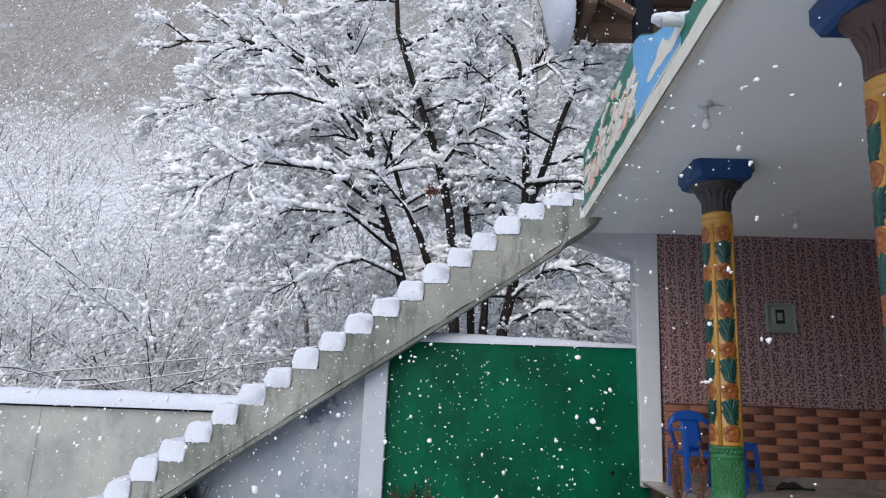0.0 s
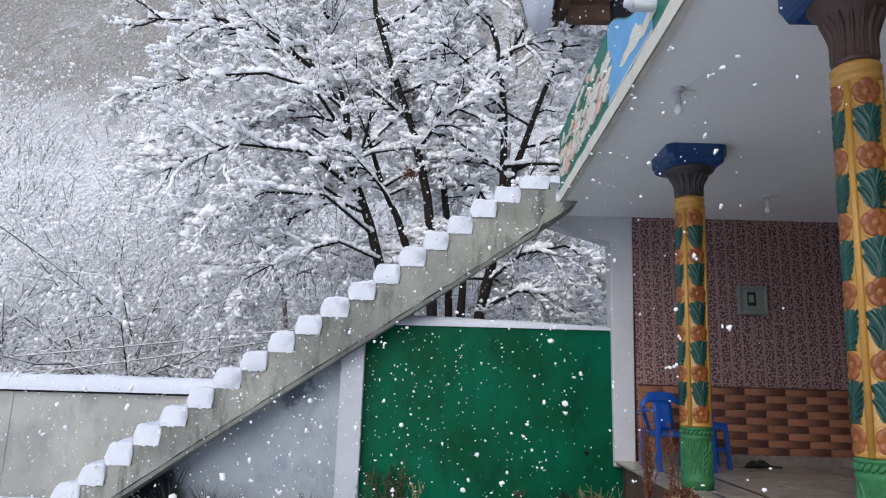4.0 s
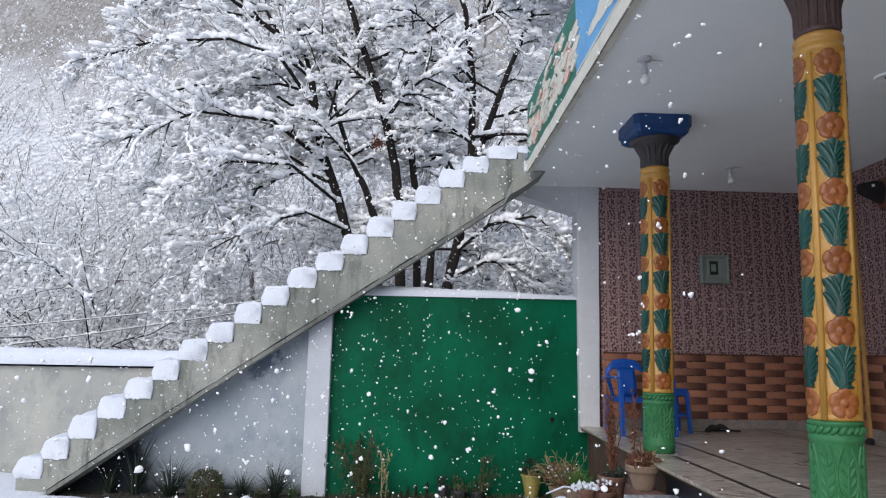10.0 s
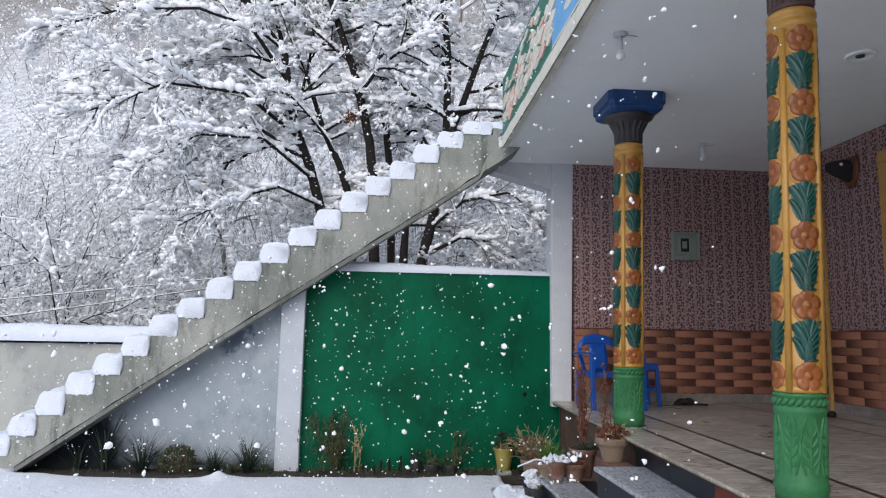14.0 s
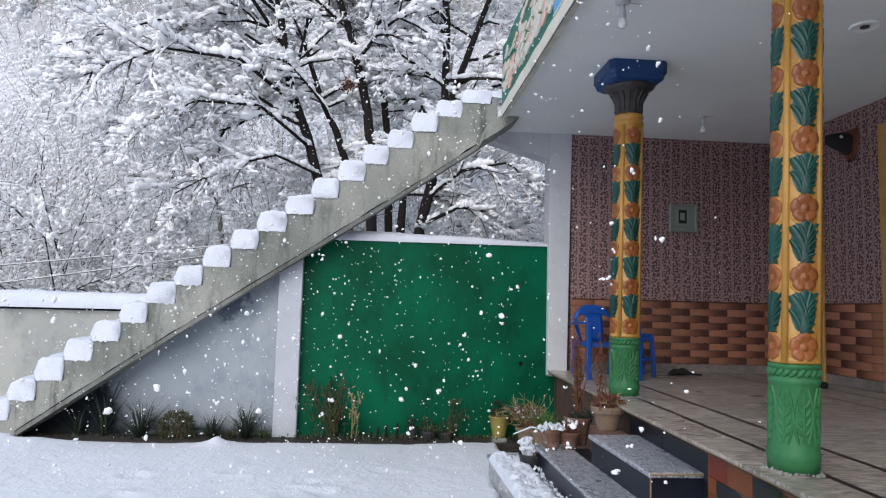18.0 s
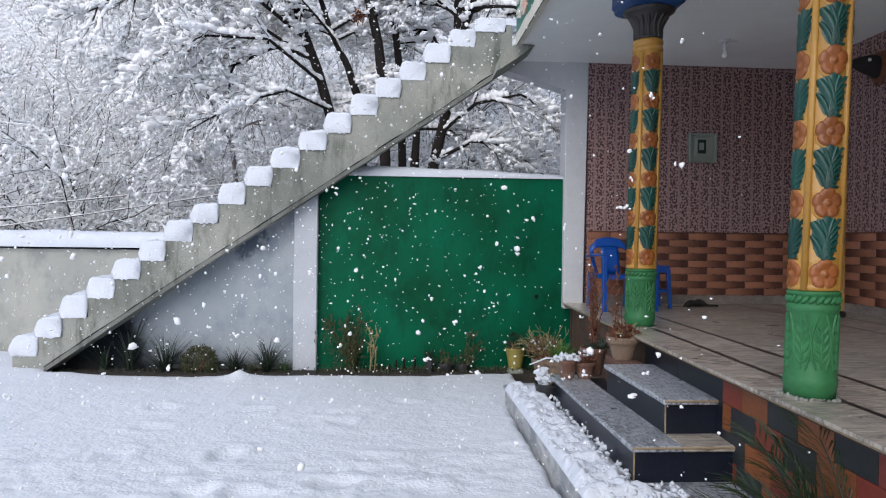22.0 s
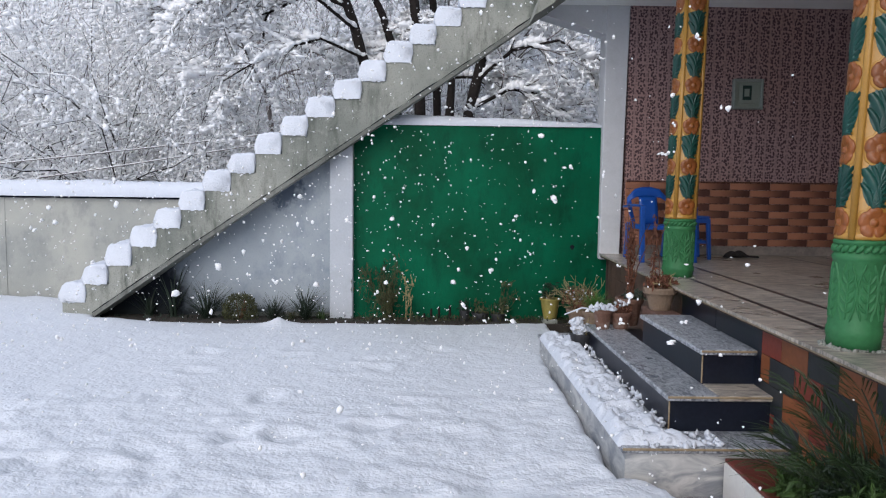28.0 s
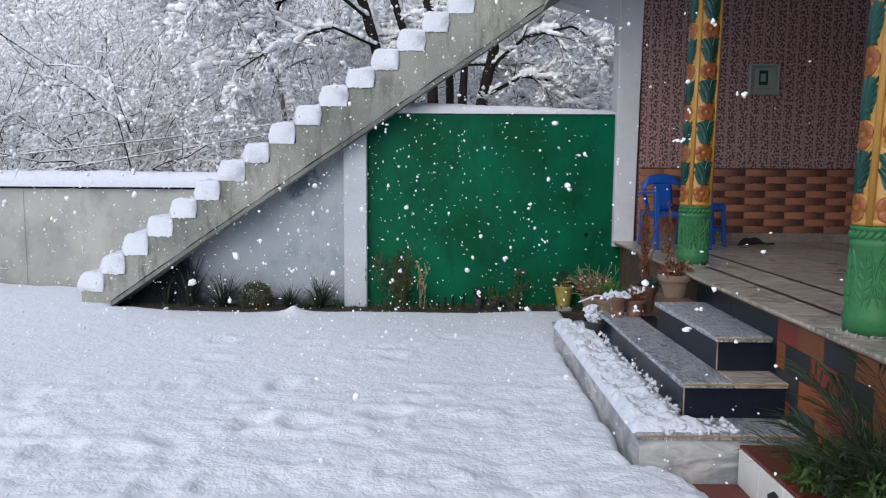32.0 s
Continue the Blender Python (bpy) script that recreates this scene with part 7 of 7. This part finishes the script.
    part("stick", tuple(q.tolist() for q in tubes([(1.03, 5.15, 0.40), (1.15, 5.1, 0.46)], [(1.15, 5.1, 0.46), (1.32, 5.05, 0.45)], [0.005, 0.007], [0.007, 0.004], 7)), M_SNOW, p, "snow-coated stick", True)


def build_bed_plants():
    rng = np.random.default_rng(14)

    def grassy(x, y, n, ln, m, spread, label, width=0.009, sag=0.5):
        t = thing("spiky_plant", (x, y, 0.0), label, "plant", "bed plants")
        part("blade_mass", blades(rng, (x, y, 0.0), n, ln, width, spread, sag), m, t)
        return t

    grassy(-2.62, 7.0, 26, 0.58, M_LEAF_DARK, 0.5, "dark strappy plant in the shade under the stair", 0.02, 0.4)
    grassy(-2.86, 7.02, 20, 0.36, M_LEAF_DARK, 0.7, "dark strappy plant in the shade under the stair", 0.02, 0.6)
    grassy(-2.25, 6.93, 130, 0.42, M_LEAF_DARK, 0.85, "dark spiky yucca-like plant by the wall")
    grassy(-1.58, 6.94, 110, 0.27, M_LEAF_DARK, 1.0, "dark spiky plant by the wall")
    grassy(-1.26, 6.92, 120, 0.37, M_LEAF_DARK, 0.9, "grey-green spiky plant by the wall")
    grassy(-1.1, 6.95, 50, 0.18, M_LEAF_GREEN, 1.2, "low green tuft by the post", 0.006, 1.0)
    grassy(-1.4, 6.95, 60, 0.16, M_LEAF_OLIVE, 1.2, "low olive tuft by the wall", 0.006, 1.0)
    b = thing("round_bush", (-1.92, 6.93, 0.0), "small clipped olive-brown round bush", "bush", "bed plants")
    part("foliage", leaves(rng, crown_points(rng, (-1.92, 6.93, 0.1), (0.185, 0.12, 0.18), 2600, 0.72), 0.022, 1.0, 0.6), M_LEAF_OLIVE, b)
    part("twig_mass", tuple(q.tolist() for q in tubes([(-1.92, 6.93, -0.02)] * 9, crown_points(rng, (-1.92, 6.93, 0.14), (0.14, 0.08, 0.1), 9), [0.006] * 9, [0.003] * 9, 4)), M_DRY, b)

    s = thing("leggy_shrub", (-0.44, 6.96, 0.0), "leggy shrub with drooping grey-green leaves before the green wall", "bush", "bed plants")
    w = spray(rng, (-0.44, 6.96, 0.0), 12, 0.5, 0.22, 0.004, 3)
    sticks_part("stem_mass", w, M_LEAF_OLIVE, s)
    ends = np.array(w.b)
    part("foliage", leaves(rng, np.concatenate([ends + rng.normal(0, 0.013 * k, ends.shape) for k in range(5)]), 0.06, 1.2, 0.22), M_LEAF_OLIVE, s)
    s = thing("flowering_stalk", (-0.22, 6.97, 0.0), "thin yellow-leaved stalk before the green wall", "plant", "bed plants")
    w = spray(rng, (-0.22, 6.97, 0.0), 3, 0.46, 0.06, 0.005, 2, 0.0)
    sticks_part("stem_mass", w, M_STRAW, s)
    part("foliage", leaves(rng, np.concatenate([np.array(w.b), np.array(w.b) + rng.normal(0, 0.02, (len(w.b), 3)), np.array(w.a)]), 0.04, 1.0, 0.35), M_STRAW, s)
    for x, hh in ((0.02, 0.13), (0.1, 0.15), (0.21, 0.17), (-0.05, 0.08)):
        k = thing("garden_stake", (x, 6.95, 0.0), "short dark wooden stake in the soil", "stake", "stakes")
        tv, tf = tubes([(x, 6.95, -0.03), (x, 6.95, hh - 0.02)], [(x, 6.95, hh - 0.02), (x + 0.004, 6.95, hh)], [0.013, 0.013], [0.013, 0.006], 7)
        part("stake", (tv.tolist(), tf.tolist()), M_BARK, k)
    for x, r, hh in ((0.36, 0.05, 0.12), (0.52, 0.085, 0.1), (0.7, 0.07, 0.09)):
        p = thing("dark_pot", (x, 6.94, 0.0), "small dark plastic pot on the soil", "plant pot", "dark pots")
        v, f = lathe([(r * 0.8, 0.0), (r, hh - 0.02), (r * 1.08, hh - 0.02), (r * 1.08, hh), (r * 0.92, hh), (r * 0.9, hh * 0.8), (0.002, hh * 0.8)], 18)
        part("pot", ([(x + q[0], 6.94 + q[1], q[2]) for q in v], f), M_BLACK_PLASTIC, p)
        part("foliage", leaves(rng, crown_points(rng, (x, 6.94, hh + 0.04), (r * 1.3, r, 0.07), 70), 0.045, 0.9, 0.4), M_LEAF_OLIVE if x > 0.4 else M_LEAF_DARK, p)
    s = thing("rose_bush", (0.75, 6.97, 0.0), "thin rose bush with a few dark leaves", "bush", "bed plants")
    w = spray(rng, (0.72, 6.97, 0.0), 7, 0.4, 0.5, 0.004, 3)
    sticks_part("stem_mass", w, M_LEAF_OLIVE, s)
    part("foliage", leaves(rng, np.array(w.b)[::2], 0.05, 1.0, 0.5), M_LEAF_OLIVE, s)
    t = thing("bed_litter", (0, 6.9, 0), "small weeds and dead stalks along the wall foot", "weeds", kind="stuff")
    pts = np.stack([rng.uniform(-0.75, 1.7, 900), rng.uniform(6.8, 7.06, 900), rng.uniform(0.0, 0.06, 900)], 1)
    part("weeds", leaves(rng, pts, 0.035, 1.0, 0.3), M_LEAF_OLIVE, t)
    pts = np.stack([rng.uniform(-3.2, 1.7, 700), rng.uniform(6.8, 7.06, 700), rng.uniform(0.0, 0.03, 700)], 1)
    part("dead_leaves", leaves(rng, pts, 0.035, 1.0, 0.5), M_LEAF_DARK, t)


def build_planter():
    rng = np.random.default_rng(19)
    p = thing("planter", (1.35, 2.98, 0), "low planter with white tiled side, red coping and thick green plants", "planter")
    part("body", box(1.352, 1.5, -1.0, 3.018, -0.07, 0.12), M_GROUT, p)
    part("soil", box(1.5, 1.635, -1.0, 3.0, -0.07, 0.09), M_SOIL, p)
    for i in range(14):
        y = 3.016 - i * 0.2
        part("tile", box(1.343, 1.352, y - 0.197, y, -0.05, 0.118, 0.002), M_WHITE_TILE, p)
    part("coping", box(1.345, 1.625, 2.6, 3.016, 0.118, 0.135, 0.004), M_RED_FLOOR, p, "glossy dark red coping")
    part("coping", box(1.345, 1.44, -1.0, 2.597, 0.118, 0.135, 0.004), M_RED_FLOOR, p)
    c = thing("drain_cover", (1.3, 2.62, 0), "broken dark drain hole in the tiled side", "drain")
    part("hole", prism([(2.55, -0.03), (2.7, -0.03), (2.73, 0.04), (2.68, 0.075), (2.6, 0.06)], "x", 1.338, 1.343), M_BLACK_PLASTIC, c)
    tagged(obj("red_paving", box(0.95, 1.352, -1.0, 3.02, -0.078, -0.052), M_RED_FLOOR), "wet dark red floor tiles beside the planter", "paving", kind="structure")

    t = thing("palm_plant", (1.5, 2.35, 0.1), "arching green palm-like plant in the planter", "plant", "planter plants")
    for a, tilt, ln in ((2.7, 0.8, 0.5), (3.3, 0.6, 0.5), (2.4, 0.6, 0.55), (3.9, 0.5, 0.6), (4.6, 0.55, 0.6), (1.8, 0.4, 0.66), (0.6, 0.2, 0.66), (5.2, 0.3, 0.7), (3.1, 0.25, 0.72), (2.0, 0.8, 0.55), (4.2, 0.8, 0.5), (1.4, 0.3, 0.75), (1.6, 0.15, 0.7), (2.9, 0.12, 0.68), (0.9, 0.1, 0.62), (2.2, 0.4, 0.6)):
        ln *= 0.82
        p0 = np.array([1.59 + rng.normal(0, 0.008), 2.33 + rng.normal(0, 0.1), 0.1])
        pts, d = [p0], None
        for k in range(10):
            th = tilt + 0.75 * (k / 10) ** 1.6
            pts.append(pts[-1] + ln / 10 * np.array([math.cos(a) * math.sin(th), math.sin(a) * math.sin(th), math.cos(th)]))
        pts = np.array(pts)
        vs, fs = (q.tolist() for q in tubes(pts[:-1], pts[1:], np.linspace(0.006, 0.003, 10), np.linspace(0.0055, 0.002, 10), 5))
        fr = part("frond", (vs, fs), M_LEAF_DARK, t)
        lv, lf = [], []
        for k in [1.5 + 0.25 * i for i in range(35)]:
            for s in (-1, 1):
                k = int(k)
                base = pts[k] + (pts[min(k + 1, 10)] - pts[k]) * rng.uniform(0, 1)
                dirv = pts[k] - pts[k - 1]
                dirv = dirv / np.linalg.norm(dirv)
                sd = np.cross(dirv, (0, 0, 1))
                sd = sd / np.linalg.norm(sd)
                out = dirv * 0.85 + s * sd * rng.uniform(0.45, 0.8) + np.array([0, 0, rng.uniform(-0.1, 0.3)])
                out /= np.linalg.norm(out)
                ll = 0.17 * rng.uniform(0.65, 1.2)
                nrm = np.cross(out, sd)
                wv = np.cross(out, (0, 0, 1.0))
                wv = wv / np.linalg.norm(wv) * 0.0028
                o = len(lv)
                mid, tip = base + out * ll * 0.5, base + out * ll - np.array([0, 0, 0.03])
                lv += [tuple(base), tuple(mid + wv), tuple(mid - np.array([0, 0, 0.003])), tuple(mid - wv), tuple(tip)]
                lf += [(o, o + 2, o + 1), (o, o + 3, o + 2), (o + 1, o + 2, o + 4), (o + 2, o + 3, o + 4)]
        part("leaflet_mass", (lv, lf), M_PALM, fr)
    for x, y, zz, sx, n, m in ((1.47, 2.6, 0.17, 0.1, 700, M_LEAF_GREEN), (1.53, 2.2, 0.22, 0.16, 1100, M_LEAF_GREEN), (1.5, 1.7, 0.25, 0.2, 900, M_LEAF_GREEN), (1.55, 2.42, 0.25, 0.13, 700, M_LEAF_DARK)):
        t = thing("leafy_plant", (x, y, 0.09), "bushy plant with narrow glossy green leaves in the planter", "plant", "planter plants")
        part("foliage", leaves(rng, crown_points(rng, (x, y, zz), (sx, sx * 1.1, 0.13), n, 0.45), 0.055, 0.8, 0.28), m, t)
        w = spray(rng, (x, y, 0.08), 14, 0.2, 0.7, 0.004, 2)
        sticks_part("stem_mass", w, M_LEAF_GREEN, t)
        part("blade_mass", blades(rng, (x, y, 0.1), 110, 0.24, 0.006, 1.0, 0.9), m, t)


build_pots()
build_bed_plants()
build_planter()


# ---- pieces of walls, floors and steps ----
def piece(name, data, material, parent, at):
    o = new(name, data)
    o.parent = parent
    o.matrix_parent_inverse = parent.matrix_world.inverted()
    o.matrix_basis = at
    return o


def piece_mesh(name, bm, material):
    me = bpy.data.meshes.new(name)
    bm.to_mesh(me)
    bm.free()
    me.materials.append(material)
    return me


def build_bricks():
    back, side = bpy.data.objects["wall_porch_back"], bpy.data.objects["wall_porch_side"]
    L, H, rows = 0.41, 0.0715, 9
    z0 = 0.803

    def made(w, across):
        return piece_mesh("brick", box(0.002, w - 0.002, -0.012, 0.0, 0.003, H - 0.003, 0.003) if across else box(-0.012, 0.0, 0.0015, w - 0.0015, 0.002, H - 0.002, 0.003), M_BRICK)

    full_x, full_y = made(L, True), made(L, False)
    for r in range(rows):
        x = 1.976 - (0.5 * L + 0.16 if r % 2 else 0.16)
        while x < SIDE_X - 0.02:
            a, b = max(x, 1.976), min(x + L, SIDE_X)
            if b - a > L - 0.001:
                piece("brick", full_x, None, back, Matrix.Translation((x, WALL_Y, z0 + r * H)))
            elif b - a > 0.02:
                piece("brick", made(b - a, True), None, back, Matrix.Translation((a, WALL_Y, z0 + r * H)))
            x += L
        y = WALL_Y - 0.014 - (0.5 * L if r % 2 else L)
        while y > 5.4 - L:
            a = max(y, 5.372)
            piece("brick", full_y if a == y else made(y + L - a, False), None, side, Matrix.Translation((SIDE_X, a, z0 + r * H)))
            y -= L
    part("dado_cap", box(1.976, SIDE_X - 0.014, WALL_Y - 0.014, WALL_Y, z0 + rows * H, z0 + rows * H + 0.012, 0.002), M_BRICK_DARK, back)
    part("dado_cap", box(SIDE_X - 0.014, SIDE_X, 5.37, WALL_Y - 0.014, z0 + rows * H, z0 + rows * H + 0.012, 0.002), M_BRICK_DARK, side)


def build_floor_slabs():
    fl = bpy.data.objects["porch_floor"]

    def line(x):
        return lambda y: x + 0.045 * y

    edges = [1.415, 1.648, 1.68, 1.958, 1.99, 2.6, 3.234, 3.266, 3.614, 3.646, 4.2]
    for i in range(len(edges) - 1):
        a, b = edges[i], edges[i + 1]
        strip = b - a < 0.04
        if b - a < 0.45 or not strip:
            step = 11.0 if strip else 0.62
            y = -4.0 + (0.31 if i % 4 == 1 else 0)
            while y < WALL_Y:
                y1 = min(y + step, WALL_Y)
                x00, x01, x10, x11 = (a + 0.045 * y, a + 0.045 * y1, b + 0.045 * y, b + 0.045 * y1)
                lim = SIDE_X - 0.012
                if x00 < lim:
                    g = 0.001
                    part("strip" if strip else "slab", prism([(x00 + g, y + g), (min(x10, lim) - g, y + g), (min(x11, lim) - g, y1 - g), (x01 + g, y1 - g)], "z", 0.695, PORCH_Z), M_DARK_LINE if strip else M_MARBLE_FLOOR, fl)
                y = y1


def build_plinth_tiles():
    pl = bpy.data.objects["porch_plinth"]
    kinds = {"r": M_TILE_RED, "o": M_TILE_ORANGE, "b": M_TILE_BLACK}
    H, L, start = 0.1325, 0.243, 3.362
    for r, (first, order) in enumerate(((3.157, "robobrob"), (3.268, "obrborob"), (3.119, "borobrbo"), (3.2, "rbobrobr"), (3.05, "obrobrbo"))):
        y1, y0, i = start, first, 0
        z1 = 0.667 - r * H
        z0 = max(-0.06, z1 - H)
        while y1 > 0.6:
            xa, xb = porch_edge(y0) + OVERHANG, porch_edge(y1) + OVERHANG
            part("tile", prism([(xa - 0.009, y0 + 0.0015), (xa, y0 + 0.0015), (xb, y1 - 0.0015), (xb - 0.009, y1 - 0.0015)], "z", z0 + 0.0015, z1 - 0.0015), kinds[order[i % 8]], pl)
            y1, y0, i = y0, y0 - L, i + 1
    y = start
    while y < 6.9:
        y1 = min(y + 0.62 if y < 4.3 else y + 0.2, 6.95)
        for z0, z1 in ((0.5, 0.674), (0.3, 0.497), (0.05, 0.297)):
            xa, xb = porch_edge(y) + OVERHANG, porch_edge(y1) + OVERHANG
            m = M_BLACK_TILE if y < 4.3 else M_TILE_WORN
            part("tile", prism([(xa - 0.008, y + 0.0015), (xa, y + 0.0015), (xb, y1 - 0.0015), (xb - 0.008, y1 - 0.0015)], "z", z0, z1), m, pl)
        y = y1


build_bricks()
build_floor_slabs()
build_plinth_tiles()


# ---- falling snow ----
def build_flakes():
    rng = np.random.default_rng(50)
    n = 12000
    y = 1.2 + 5.6 * rng.uniform(0, 1, n) ** 0.55
    x = (rng.uniform(-0.72, 0.72, n)) * (y + 0.5)
    z = 1.32 + rng.uniform(-0.55, 0.75, n) * y
    ok = (z > 0.1) & (x < 1.0) & (y < 6.75)
    c = np.stack([x, y, z], 1)[ok]
    k = (rng.lognormal(-5.62, 0.5, len(c)) * np.minimum(1.0, 0.3 + c[:, 1] * 0.17))[:, None]
    v, f = blobs(c, k * rng.uniform(0.6, 1.5, (len(c), 3)), rng, 0.25)
    # the same snowfall among the trees behind the yard wall
    m = 9000
    y = rng.uniform(8.2, 15.0, m)
    p = np.stack([rng.uniform(-0.72, 0.3, m) * y, y, 1.3 + rng.uniform(-0.05, 0.75, m) * y], 1)
    p = p[(p[:, 2] > hill(0.0, 11.0)) & (p[:, 2] > (y - 10.5) * 0.8)]
    q = OCT_V[None] * np.clip(1 + rng.normal(0, 0.3, (len(p), 6, 1)), 0.4, 1.8) * rng.lognormal(-4.75, 0.4, (len(p), 1, 1)) + p[:, None]
    f = np.concatenate([f, (OCT_F[None] + (np.arange(len(p)) * 6)[:, None, None]).reshape(-1, 3) + len(v)])
    v = np.concatenate([v, q.reshape(-1, 3)])
    # larger clots of wet flakes
    m = 55
    y = rng.uniform(1.6, 4.5, m)
    p = np.stack([np.minimum(rng.uniform(-0.65, 0.65, m) * y, 1.0), y, 1.32 + rng.uniform(-0.3, 0.6, m) * y], 1)
    p = np.concatenate([p + rng.normal(0, 0.006, p.shape) for _ in range(3)])
    v2, f2 = blobs(p, rng.uniform(0.004, 0.0095, (len(p), 3)), rng, 0.2)
    o = fast_mesh("falling_snow", np.concatenate([v, v2]), np.concatenate([f, f2 + len(v)]), M_TREE_SNOW)
    tagged(o, "falling snowflakes filling the air of the yard", "snowfall", kind="stuff")


build_flakes()
